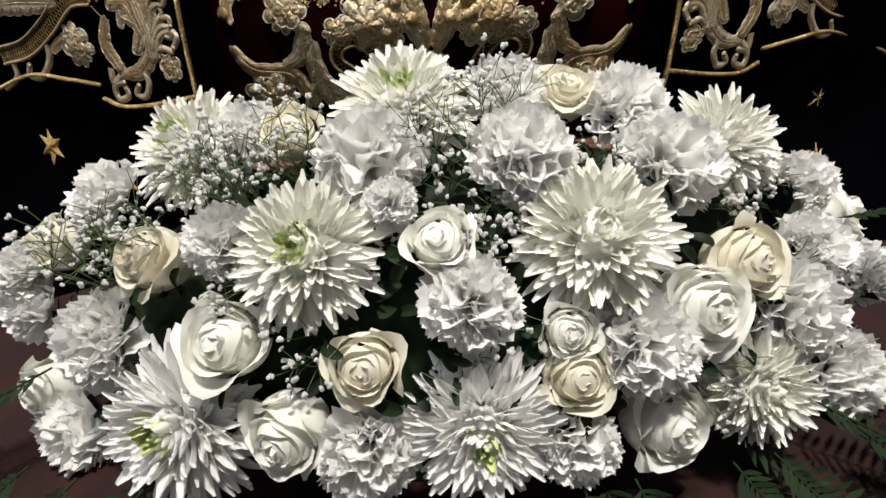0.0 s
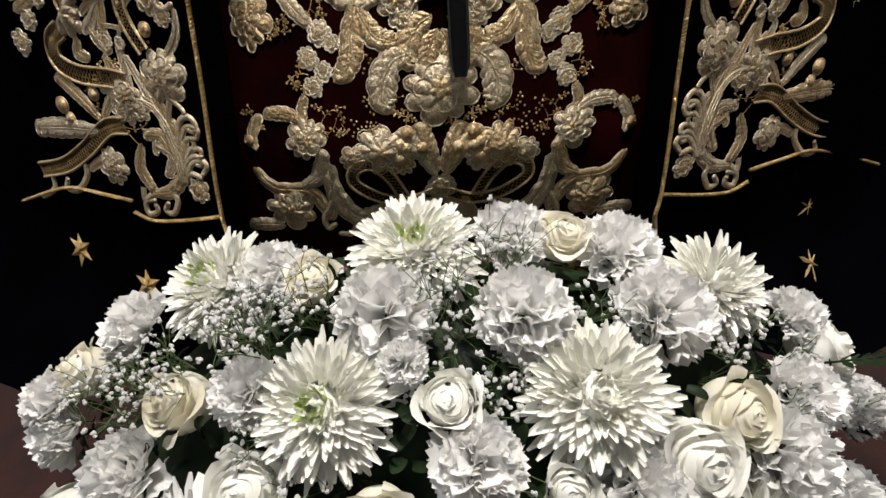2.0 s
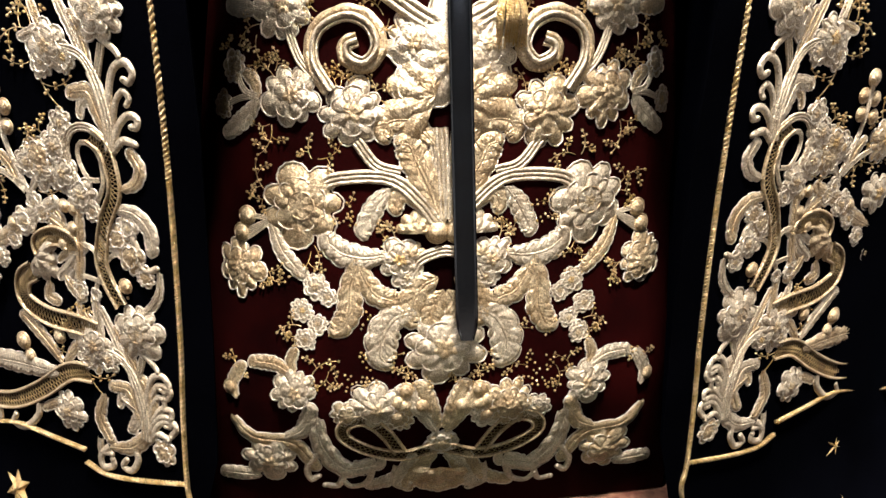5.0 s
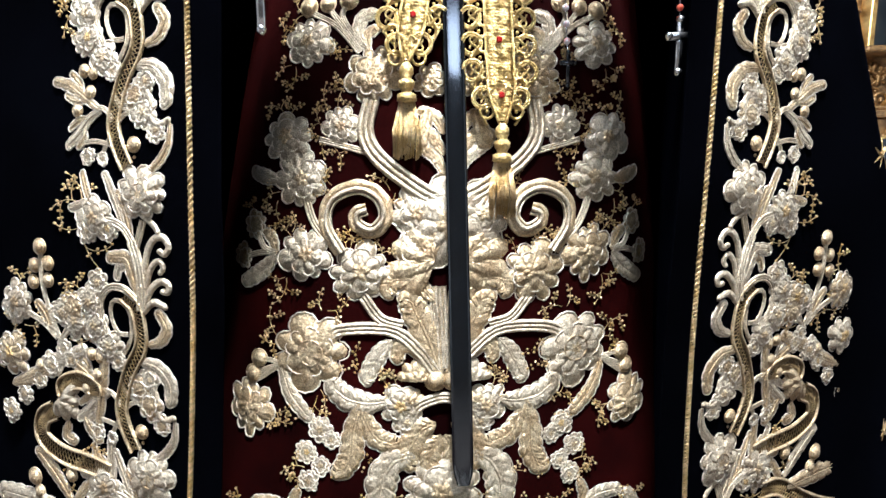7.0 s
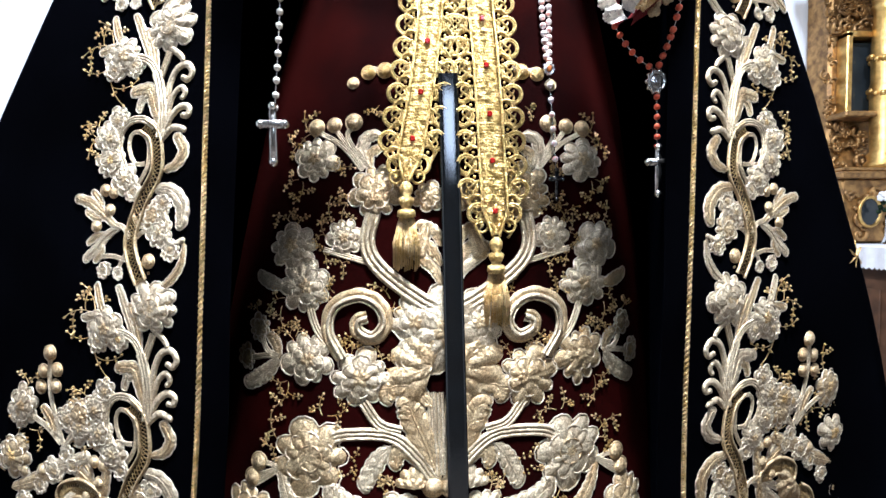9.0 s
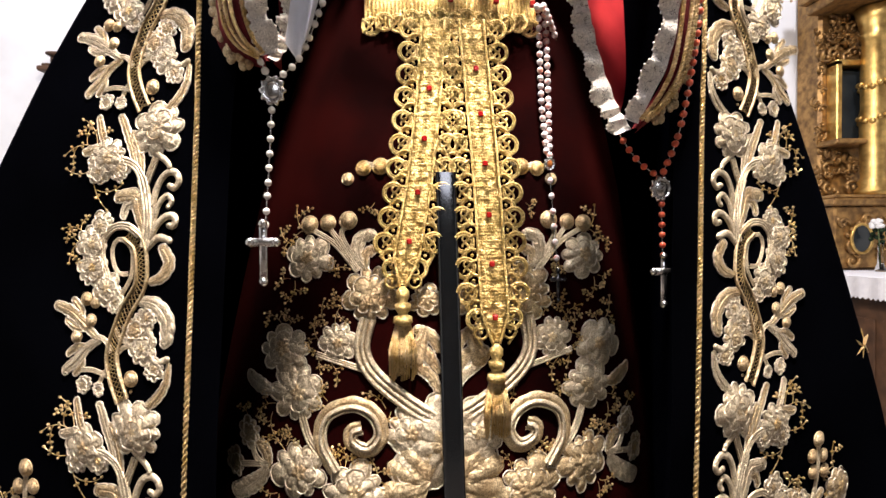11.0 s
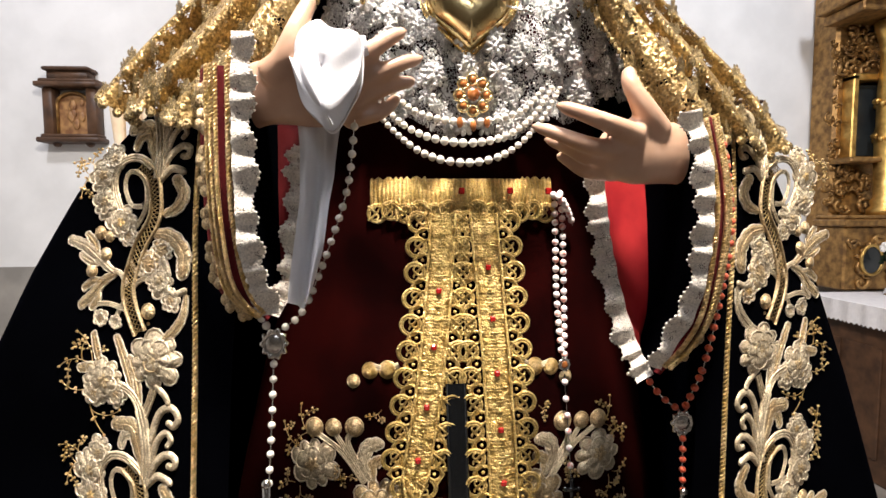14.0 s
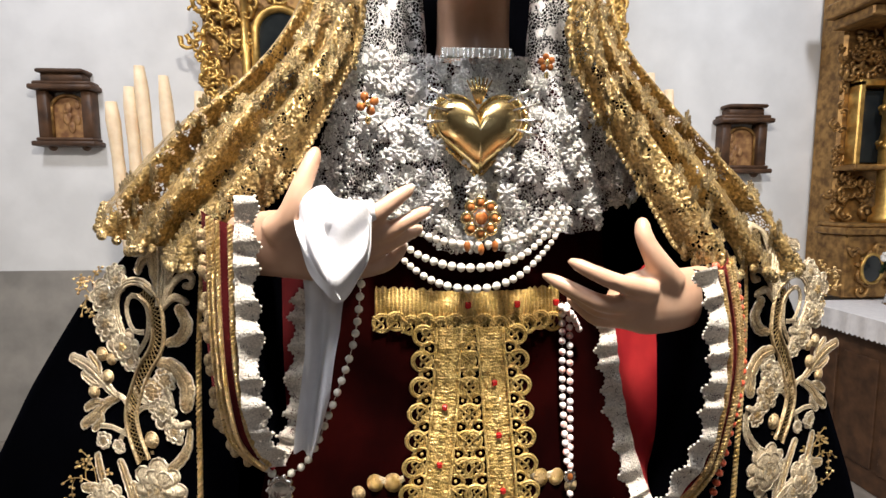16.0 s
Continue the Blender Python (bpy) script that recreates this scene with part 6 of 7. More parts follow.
belt_fall([(0.012, 1.672), (0.004, 1.56), (-0.010, 1.44), (-0.024, 1.36), (-0.034, 1.297)], 0.046, (1.569, 1.497, 1.422, 1.356))
belt_fall([(0.066, 1.672), (0.074, 1.56), (0.081, 1.44), (0.085, 1.33), (0.089, 1.220)], 0.049, (1.599, 1.532, 1.462, 1.391, 1.325, 1.255))
band, rows = Shape(), []
for k in range(190):
    x = -0.088 + 0.255 * k / 189
    y = dress_y(x, 1.70) - 0.015 + 0.15 * max(0.0, abs(x - 0.046) - 0.05)
    ruff = 0.0045 * abs(math.sin(k * 0.43 + math.sin(k * 0.2))) * (1 if x < -0.01 or x > 0.12 else 0.2)
    rows.append([(x, y + 0.005 - 0.0018 * math.sin(k * 1.5) - 0.006 * math.sin(math.pi * v), 1.672 + (0.046 + ruff) * v) for v in [m / 8 for m in range(9)]])
band.grid(rows)
waist = part("waist_band", band, BELT_GOLD, belt, "ribbed gold waist band")
for k in range(13):
    x = -0.078 + 0.236 * k / 12
    lp = Shape()
    gold_loop(lp, (x, dress_y(x, 1.67) - 0.014 + 0.15 * max(0.0, abs(x - 0.046) - 0.05), 1.672 + 0.004 * (k % 2)), 0.0125, 1, 1)
    part("lace_loop", lp, BELT_GOLD, waist)
for x in (0.037, 0.103, 0.158):
    part("red_stone", Shape().box(x - 0.004, x + 0.004, dress_y(x, 1.70) - 0.024, dress_y(x, 1.70) - 0.017, 1.697, 1.706, 0.0014), GARNET, waist, "square red glass stone", smooth=False)

rib = Shape()
rows = []
for i in range(48):
    z = 1.45 - (1.45 - 0.752) * i / 47
    x = 0.0255 + 0.0085 * i / 47
    w = 0.0138 if i < 46 else (0.0125 if i == 46 else 0.008)
    y = dress_y(x, z) - 0.018 + 0.002 * math.sin(z * 7)
    rows.append([(x - w, y + 0.0012, z), (x - w, y, z), (x - w * 0.6, y - 0.0006, z), (x + w * 0.6, y - 0.0006, z), (x + w, y, z), (x + w, y + 0.0012, z)])
rib.grid(rows, close=True)
solo("hanging_ribbon", rib, SATIN_BLACK, "glossy black satin ribbon hanging from the belt over the dress", "ribbon")


def bead_string(parent, pts, spacing, radius, mat, chain=SILVER, name="bead", spread=0.0):
    line = [Vector(p) for p in curve_through(pts, 80)]
    part("chain", Shape().tube(line, 0.0009, 4, False), chain, parent)
    run, last, k = spacing * 0.5, line[0], 0
    for p in line[1:]:
        run += (p - last).length
        if run >= spacing:
            run -= spacing
            r = radius(k) if callable(radius) else radius
            part(name, Shape().ball(p, r, 10, 7), mat, parent)
            k += 1
        last = p


def crucifix(parent, x, y, z, h, mat, name="cross"):
    w = h * 0.065
    sh = Shape().box(x - w, x + w, y - 0.004, y, z - h, z, 0.0015)
    sh.box(x - h * 0.22, x + h * 0.22, y - 0.0045, y - 0.0005, z - h * 0.40, z - h * 0.24, 0.0015)
    for px, pz in ((x, z), (x, z - h), (x - h * 0.22, z - h * 0.32), (x + h * 0.22, z - h * 0.32)):
        sh.ball((px, y - 0.002, pz), w * 1.25, 8, 5)
    return part(name, sh, mat, parent, "small silver cross")


def medal(parent, x, y, z, r, mat, face=None):
    sh = Shape()
    rows = []
    for i in range(7):
        f = (0.03, 0.35, 0.7, 0.82, 0.95, 1.18, 1.24)[i]
        h = (0.30, 0.28, 0.20, 0.12, 0.30, 0.26, 0.0)[i]
        rows.append([(x + r * f * (1 + (0.12 if i > 4 else 0) * math.cos(10 * k * math.pi / 24)) * math.cos(k * math.pi / 24), y - h * r, z + 1.15 * r * f * (1 + (0.12 if i > 4 else 0) * math.cos(10 * k * math.pi / 24)) * math.sin(k * math.pi / 24)) for k in range(48)])
    sh.grid(rows, close=True)
    ob = part("medal", sh, mat, parent, "openwork silver medal")
    if face:
        part("medal_face", Shape().ball((x, y - r * 0.22, z), r * 0.6, 10, 6, (1, 0.25, 1.3)), face, ob)
    return ob


pink = thing("rosary", (0.17, 0.82, 1.70), "rosary of rosy white beads hanging from the gold belt", "rosary", "rosaries")
F1 = lambda x, z: dress_y(x, z) - 0.012
bead_string(pink, [(0.166, F1(0.166, 1.70) - 0.01, 1.702), (0.170, F1(0.17, 1.66), 1.66), (0.169, F1(0.169, 1.56), 1.56), (0.173, F1(0.173, 1.475), 1.478)], 0.0125, 0.0048, PINK_BEAD)
bead_string(pink, [(0.172, F1(0.166, 1.70) - 0.016, 1.704), (0.181, F1(0.18, 1.66), 1.66), (0.180, F1(0.18, 1.56), 1.56), (0.177, F1(0.173, 1.475), 1.478)], 0.0125, 0.0048, PINK_BEAD)
bead_string(pink, [(0.160, F1(0.166, 1.70) - 0.012, 1.698), (0.174, F1(0.17, 1.70) - 0.02, 1.69), (0.188, F1(0.18, 1.67) - 0.006, 1.672), (0.197, F1(0.2, 1.65) - 0.002, 1.655)], 0.0088, 0.0048, PINK_BEAD)
medal(pink, 0.176, F1(0.176, 1.463) - 0.002, 1.465, 0.0068, SILVER, AMBER)
bead_string(pink, [(0.176, F1(0.176, 1.45), 1.452), (0.179, F1(0.179, 1.38), 1.38), (0.181, F1(0.181, 1.31), 1.315)], 0.022, 0.0045, PINK_BEAD)
crucifix(pink, 0.181, F1(0.181, 1.30), 1.315, 0.042, SATIN_BLACK)

silver = thing("rosary", (-0.19, 0.70, 1.56), "rosary of small pearly beads with a silver cross", "rosary", "rosaries")
bead_string(silver, [(-0.085, 0.672, 1.765), (-0.095, 0.685, 1.70), (-0.115, 0.69, 1.64), (-0.145, 0.695, 1.57), (-0.172, 0.70, 1.545)], 0.0135, 0.0042, PEARL)
bead_string(silver, [(-0.203, 0.668, 1.77), (-0.200, 0.664, 1.70), (-0.198, 0.668, 1.64), (-0.192, 0.685, 1.575), (-0.184, 0.70, 1.545)], 0.0115, 0.0045, PEARL)
medal(silver, -0.179, 0.70, 1.531, 0.0115, SILVER)
bead_string(silver, [(-0.180, 0.70, 1.517), (-0.183, 0.697, 1.45), (-0.188, 0.695, 1.375)], 0.0165, 0.0042, PEARL)
crucifix(silver, -0.190, 0.694, 1.378, 0.066, SILVER)

coral = thing("rosary", (0.30, 0.72, 1.5), "coral red bead rosary with a silver medal hanging from the sleeve", "rosary", "rosaries")
bead_string(coral, [(0.285, 0.70, 1.772), (0.318, 0.705, 1.752), (0.330, 0.705, 1.69), (0.333, 0.705, 1.642), (0.326, 0.71, 1.57), (0.312, 0.715, 1.49), (0.293, 0.72, 1.437)], 0.0125, 0.0044, CORAL)
bead_string(coral, [(0.236, 0.73, 1.50), (0.252, 0.725, 1.47), (0.268, 0.722, 1.45), (0.288, 0.72, 1.435)], 0.014, 0.0042, CORAL)
medal(coral, 0.291, 0.72, 1.42, 0.011, SILVER)
bead_string(coral, [(0.292, 0.72, 1.408), (0.293, 0.72, 1.36), (0.294, 0.72, 1.335)], 0.013, 0.004, CORAL)
crucifix(coral, 0.294, 0.72, 1.335, 0.06, SILVER)

# ---- the carved figure: head, forearms, palms and fingers as one plain form ----


def limb(sh, pts, radii, sides=12, flat=1.0):
    """A rounded limb through pts with radii; flat squeezes its depth."""
    line = [Vector(p) for p in curve_through(pts, 18)]
    rad = [float(np.interp(i / 17, np.linspace(0, 1, len(radii)), radii)) for i in range(18)]
    rows = []
    for i, p in enumerate(line):
        d = (line[min(17, i + 1)] - line[max(0, i - 1)]).normalized()
        a = d.cross(Vector((0, 1, 0))).normalized()
        b = d.cross(a)
        end = 0.42 if i in (0, 17) else (0.82 if i == 16 else 1)
        rows.append([tuple(p + (a * math.cos(2 * math.pi * k / sides) + b * flat * math.sin(2 * math.pi * k / sides)) * rad[i] * end) for k in range(sides)])
    base = len(sh.v)
    sh.grid(rows, close=True)
    sh.f.append(tuple(base + k for k in range(sides))[::-1])
    sh.f.append(tuple(base + 17 * sides + k for k in range(sides)))


fig = Shape()
fig.ball((0.052, 0.795, 2.205), 0.10, 24, 16, (0.86, 1.0, 1.2))
limb(fig, [(0.052, 0.925, 1.95), (0.052, 0.915, 2.05), (0.052, 0.90, 2.20)], [0.080, 0.052, 0.050], 20)
limb(fig, [(0.045, 1.02, 0.48), (0.048, 1.02, 1.2), (0.05, 1.0, 1.75), (0.05, 0.97, 1.98)], [0.14, 0.13, 0.12, 0.08], 16, 0.6)
# one arm: wrist and palm, thumb, four fingers with bent joints
limb(fig, [(-0.245, 0.78, 1.785), (-0.208, 0.722, 1.793), (-0.172, 0.692, 1.797), (-0.122, 0.684, 1.795), (-0.082, 0.684, 1.792)], [0.034, 0.033, 0.034, 0.037, 0.027], 18, 0.50)
limb(fig, [(-0.172, 0.684, 1.806), (-0.153, 0.672, 1.822), (-0.143, 0.670, 1.847), (-0.134, 0.680, 1.873), (-0.128, 0.690, 1.893)], [0.020, 0.0145, 0.0105, 0.0092, 0.0068])
limb(fig, [(-0.110, 0.672, 1.808), (-0.088, 0.664, 1.816), (-0.067, 0.660, 1.829), (-0.049, 0.665, 1.843), (-0.033, 0.675, 1.854)], [0.0125, 0.0105, 0.0094, 0.0080, 0.0064])
limb(fig, [(-0.100, 0.680, 1.796), (-0.080, 0.674, 1.803), (-0.058, 0.669, 1.811), (-0.037, 0.675, 1.822), (-0.016, 0.690, 1.832)], [0.0125, 0.0105, 0.0092, 0.0078, 0.0064])
limb(fig, [(-0.100, 0.686, 1.784), (-0.078, 0.681, 1.790), (-0.058, 0.680, 1.798), (-0.040, 0.690, 1.806), (-0.024, 0.704, 1.812)], [0.0120, 0.0100, 0.0090, 0.0076, 0.0064])
limb(fig, [(-0.100, 0.694, 1.769), (-0.081, 0.690, 1.771), (-0.062, 0.691, 1.776), (-0.050, 0.698, 1.786), (-0.043, 0.706, 1.797)], [0.0115, 0.0094, 0.0084, 0.0070, 0.0064])
# the other arm
limb(fig, [(0.330, 0.79, 1.722), (0.290, 0.728, 1.733), (0.250, 0.692, 1.735), (0.205, 0.680, 1.735), (0.166, 0.684, 1.735)], [0.032, 0.033, 0.034, 0.036, 0.024], 18, 0.50)
limb(fig, [(0.232, 0.684, 1.752), (0.217, 0.671, 1.770), (0.203, 0.668, 1.790), (0.197, 0.673, 1.807), (0.200, 0.682, 1.823)], [0.020, 0.0140, 0.0102, 0.0090, 0.0068])
limb(fig, [(0.208, 0.668, 1.748), (0.190, 0.660, 1.753), (0.165, 0.652, 1.760), (0.141, 0.656, 1.770), (0.119, 0.669, 1.781)], [0.0125, 0.0108, 0.0094, 0.0082, 0.0066])
limb(fig, [(0.195, 0.676, 1.734), (0.175, 0.668, 1.735), (0.150, 0.661, 1.739), (0.127, 0.671, 1.750), (0.098, 0.690, 1.764)], [0.0125, 0.0106, 0.0092, 0.0080, 0.0066])
limb(fig, [(0.190, 0.684, 1.724), (0.171, 0.679, 1.726), (0.150, 0.676, 1.731), (0.134, 0.688, 1.742), (0.116, 0.702, 1.752)], [0.0120, 0.0100, 0.0090, 0.0076, 0.0064])
limb(fig, [(0.195, 0.692, 1.714), (0.178, 0.690, 1.714), (0.157, 0.690, 1.716), (0.143, 0.699, 1.727), (0.132, 0.708, 1.736)], [0.0115, 0.0094, 0.0084, 0.0070, 0.0064])
statue = solo("statue", fig, FLESH, "life-size painted wooden statue with outstretched arms, in robes", "statue")
join = statue.modifiers.new("joined", "REMESH")
join.mode, join.voxel_size, join.use_smooth_shade = "VOXEL", 0.0032, True
soften = statue.modifiers.new("softened", "SMOOTH")
soften.factor, soften.iterations = 0.5, 4

# ---- sleeves ----


def lace_ruffle(parent, pts, width, waves, amp, seed, toward=(1, 0)):
    """A gathered lace edging along a line, folding to and fro."""
    width *= 0.82
    waves = int(waves * 1.1)
    line = [Vector(p) for p in curve_through(pts, waves * 18)]
    rows, picot = [], Shape()
    n = len(line)
    rng = random.Random(seed)
    for i, p in enumerate(line):
        d = (line[min(n - 1, i + 1)] - line[max(0, i - 1)]).normalized()
        side = Vector((toward[0], 0, toward[1]))
        side = (side - d * side.dot(d)).normalized()
        q = 2 * math.pi * i / 18 + 0.9 * math.sin(i * 0.071 + seed) + 0.5 * math.sin(i * 0.19 + 2 * seed)
        row = []
        for k in range(8):
            s = k / 7
            w = width * (1.0 + 0.20 * math.sin(q - 0.6) * s + 0.10 * math.sin(q * 0.43 + seed))
            deep = 0.75 * amp * (0.25 + 0.75 * s) * math.sin(q + 0.35 * s)
            row.append(tuple(p + side * w * (s - 0.15) + Vector((0, -1, 0)) * (deep + 0.006)))
        rows.append(row)
        if i % 3 == 0:
            picot.ball(row[-1], 0.0016, 5, 4)
    sh = Shape().grid(rows)
    ob = part("lace_ruffle", sh, CREAM_LACE, parent, "gathered cream cotton lace")
    part("picot_edge", picot, CREAM_LACE, ob, "looped lace edge", kind="stuff")
    return ob


def sleeve(rim, back, far_rim, label, lining, lining_label):
    """rim: the near edge of the opening, back: the outer line of the sleeve, far_rim: the far edge of the opening."""
    ob = thing("sleeve", rim[0], label, "sleeve", "sleeves")
    a, b, c = curve_through(rim, 26), curve_through(back, 26), curve_through(far_rim, 26)

    def panel(p, q, bulge, seg=9):
        rows = []
        for m, n_ in zip(p, q):
            row = []
            for k in range(seg):
                s = k / (seg - 1)
                row.append((m[0] + (n_[0] - m[0]) * s, m[1] + (n_[1] - m[1]) * s - bulge * math.sin(math.pi * s), m[2] + (n_[2] - m[2]) * s))
            rows.append(row)
        return Shape().grid(rows)
    part("outer_panel", panel(a, b, 0.012), RED_VELVET, ob, "red velvet outer panel")
    deep = [(p[0] * 0.62 + q[0] * 0.38, 0.745, p[2] + 0.006) for p, q in zip(a, c)]
    part("lining", panel(c, deep, -0.004), lining, ob, lining_label)
    part("inner_lining", panel(deep, a, -0.004), BLACK_VELVET, ob, "dark inner lining")
    for s, r in ((0.14, 0.0028), (0.38, 0.0024), (0.50, 0.0024), (0.62, 0.0024)):
        line = [(p[0] + (q[0] - p[0]) * s, p[1] + (q[1] - p[1]) * s - 0.015 * math.sin(math.pi * s) - 0.003, p[2] + (q[2] - p[2]) * s) for p, q in zip(a, b)]
        twisted_cord(ob, line[::3], r, 140, "gold_braid", THREAD_GOLD, "gold braid")
    for k in range(9):
        i = 2 + k * 2.6
        i = int(i)
        p, q = a[i], b[i]
        s = 0.80
        cx, cy, cz = (p[m] + (q[m] - p[m]) * s for m in range(3))
        lump = Shape()
        for j in range(5):
            ang = 1.257 * j + k
            lump.ball((cx + 0.0055 * math.cos(ang), cy - 0.005, cz + 0.009 * math.sin(ang)), 0.0055, 8, 5, (1, 0.4, 1.3))
        part("embroidered_flower", lump, THREAD, ob)
    return ob


left_sleeve = sleeve([(-0.200, 0.672, 1.815), (-0.200, 0.668, 1.74), (-0.199, 0.668, 1.67), (-0.192, 0.68, 1.60), (-0.180, 0.695, 1.562)],
                     [(-0.262, 0.735, 1.83), (-0.262, 0.73, 1.74), (-0.258, 0.728, 1.66), (-0.245, 0.725, 1.585), (-0.186, 0.705, 1.556)],
                     [(-0.150, 0.72, 1.77), (-0.152, 0.72, 1.70), (-0.156, 0.72, 1.64), (-0.165, 0.715, 1.59), (-0.178, 0.70, 1.562)],
                     "red velvet bell sleeve with gold braid, embroidery and cream lace", RED_VELVET, "dark red velvet lining")
lace_ruffle(left_sleeve, [(-0.196, 0.664, 1.845), (-0.199, 0.664, 1.78), (-0.198, 0.662, 1.70), (-0.196, 0.666, 1.63), (-0.184, 0.69, 1.565)], 0.026, 9, 0.007, 3)
lace_ruffle(left_sleeve, [(-0.146, 0.72, 1.745), (-0.150, 0.72, 1.70), (-0.154, 0.718, 1.64), (-0.162, 0.71, 1.59), (-0.174, 0.70, 1.562)], -0.022, 7, 0.009, 5)
right_sleeve = sleeve([(0.272, 0.672, 1.765), (0.282, 0.668, 1.70), (0.284, 0.67, 1.64), (0.276, 0.682, 1.55), (0.244, 0.70, 1.49)],
                      [(0.325, 0.735, 1.785), (0.345, 0.735, 1.70), (0.345, 0.735, 1.63), (0.318, 0.728, 1.54), (0.252, 0.71, 1.486)],
                      [(0.190, 0.725, 1.725), (0.198, 0.725, 1.66), (0.208, 0.722, 1.60), (0.226, 0.715, 1.53), (0.241, 0.705, 1.49)],
                      "red velvet bell sleeve with red satin lining and cream lace", RED_SATIN, "red satin lining")
lace_ruffle(right_sleeve, [(0.262, 0.664, 1.775), (0.276, 0.662, 1.72), (0.280, 0.664, 1.65), (0.274, 0.676, 1.57), (0.246, 0.698, 1.495)], -0.026, 9, 0.008, 7)
lace_ruffle(right_sleeve, [(0.186, 0.722, 1.715), (0.192, 0.722, 1.66), (0.202, 0.718, 1.60), (0.220, 0.71, 1.53), (0.238, 0.70, 1.487)], -0.028, 9, 0.008, 9)

# ---- handkerchief over the palm ----
kerchief = thing("handkerchief", (-0.11, 0.68, 1.74), "white linen handkerchief draped over the statue's palm", "handkerchief")
brim = curve_through([(-0.146, 0.668, 1.824), (-0.138, 0.655, 1.801), (-0.13, 0.65, 1.775), (-0.114, 0.648, 1.757), (-0.101, 0.646, 1.748), (-0.085, 0.642, 1.77), (-0.075, 0.642, 1.791), (-0.073, 0.645, 1.825)], 44)
crown = curve_through([(-0.146, 0.668, 1.824), (-0.134, 0.662, 1.845), (-0.116, 0.66, 1.854), (-0.102, 0.65, 1.843), (-0.078, 0.645, 1.838), (-0.073, 0.645, 1.825)], 44)
rows = []
for i in range(20):
    v = i / 19
    row = []
    for j in range(44):
        s = j / 43
        p = Vector(crown[j]).lerp(Vector(brim[j]), v)
        p.y += -0.004 * math.sin(math.pi * v) * math.sin(math.pi * s) - 0.007 * math.exp(-((v - 0.80) / 0.13) ** 2) + 0.003 * math.exp(-((v - 0.48) / 0.17) ** 2) + 0.0060 * math.sin(16 * s + 3.5 * v) * v * (1.25 - v) * 1.8 - 0.010 * math.sin(math.pi * s) ** 0.6
        row.append(tuple(p))
    rows.append(row)
for lift in (0.012, 0.03):
    rows.insert(0, [(x, y + lift, z - lift * 0.35) for x, y, z in crown])
part("draped_corner", Shape().grid(rows), LINEN, kerchief)
# the turned-back edge that runs down beside the thumb, and the cloth wound round the forefinger
outer = curve_through([(-0.141, 0.655, 1.833), (-0.137, 0.643, 1.802), (-0.125, 0.638, 1.773), (-0.103, 0.636, 1.750)], 40)
fold_in = curve_through([(-0.114, 0.648, 1.846), (-0.112, 0.636, 1.807), (-0.107, 0.632, 1.782), (-0.099, 0.634, 1.753)], 40)
rows = []
for p, q in zip(outer, fold_in):
    p, q = Vector(p), Vector(q)
    rows.append([tuple(p.lerp(q, s) + Vector((0, 0.010 * (1 - s) ** 4 - 0.006 * math.sin(math.pi * s) + 0.0015 * math.sin(s * 9 + p.z * 60) + (0.010 * max(0.0, s - 0.8) / 0.2), 0))) for s in [j / 12 for j in range(13)]])
part("turned_edge", Shape().grid(rows), LINEN, kerchief, "turned-back linen edge")
wound = Shape()
for k in range(4):
    c0, c1 = Vector((-0.112 + 0.009 * k, 0.656, 1.815 + 0.0035 * k)), Vector((-0.097 + 0.009 * k, 0.654, 1.821 + 0.0035 * k))
    wound.tube([c0, c0.lerp(c1, 0.5) + Vector((0, -0.001, 0.0015)), c1], lambda s, k=k: 0.0150 - 0.0012 * k - 0.002 * abs(2 * s - 1), 16)
part("wound_fold", wound, LINEN, kerchief)
rows = []
for i in range(34):
    v = i / 33
    left = lerp(v, [0, 0.4, 0.75, 1.0], [-0.147, -0.149, -0.152, -0.157])
    right = lerp(v, [0, 0.3, 0.7, 1.0], [-0.102, -0.107, -0.123, -0.143])
    row = []
    for j in range(22):
        s = j / 21
        fold = 0.010 * math.sin(6.5 * s + 1.6 * v + 0.6) * (0.4 + 0.6 * v) + 0.003 * math.sin(14 * s - 5 * v) + 0.004 * noise.noise((s * 3, v * 5, 2))
        row.append((left + (right - left) * s + 0.003 * math.sin(5 * v + 3 * s), 0.695 - fold, 1.765 - 0.186 * v - 0.010 * math.sin(math.pi * s) * v))
    rows.append(row)
part("hanging_fold", Shape().grid(rows), LINEN, kerchief)
hem = Shape()
for x, y, z in curve_through(brim, 130):
    hem.ball((x, y - 0.001, z), 0.0014, 6, 4)
part("lace_hem", hem, LINEN, kerchief, "narrow white lace edge", kind="stuff")

# ---- chest: silver lace, pearls and jewels ----
bib = thing("lace_bib", (0.045, 0.82, 1.90), "gathered silver metallic lace covering the chest of the statue", "lace bib")


def on_bib(s, v, h=0.0):
    """s: -1 to 1 across, v: 0 at the neck to 1 at the hem."""
    spread = 0.135 + 0.095 * v ** 0.8
    x = 0.037 + 0.021 * v + s * spread
    z_top = 2.018 + 0.014 * s * s
    z_low = 1.790 + 0.075 * s * s - 0.020 * abs(math.sin(s * 8.0))
    z = z_top + (z_low - z_top) * v
    fold = 0.012 * math.sin(s * 27 + 0.9 * math.sin(s * 9)) * (0.35 + 0.65 * v)
    y = 0.824 - 0.022 * math.sin(math.pi * min(1, v * 0.9)) + 0.060 * s * s * (0.5 + 0.5 * v) + fold
    return Vector((x, y - h, z))


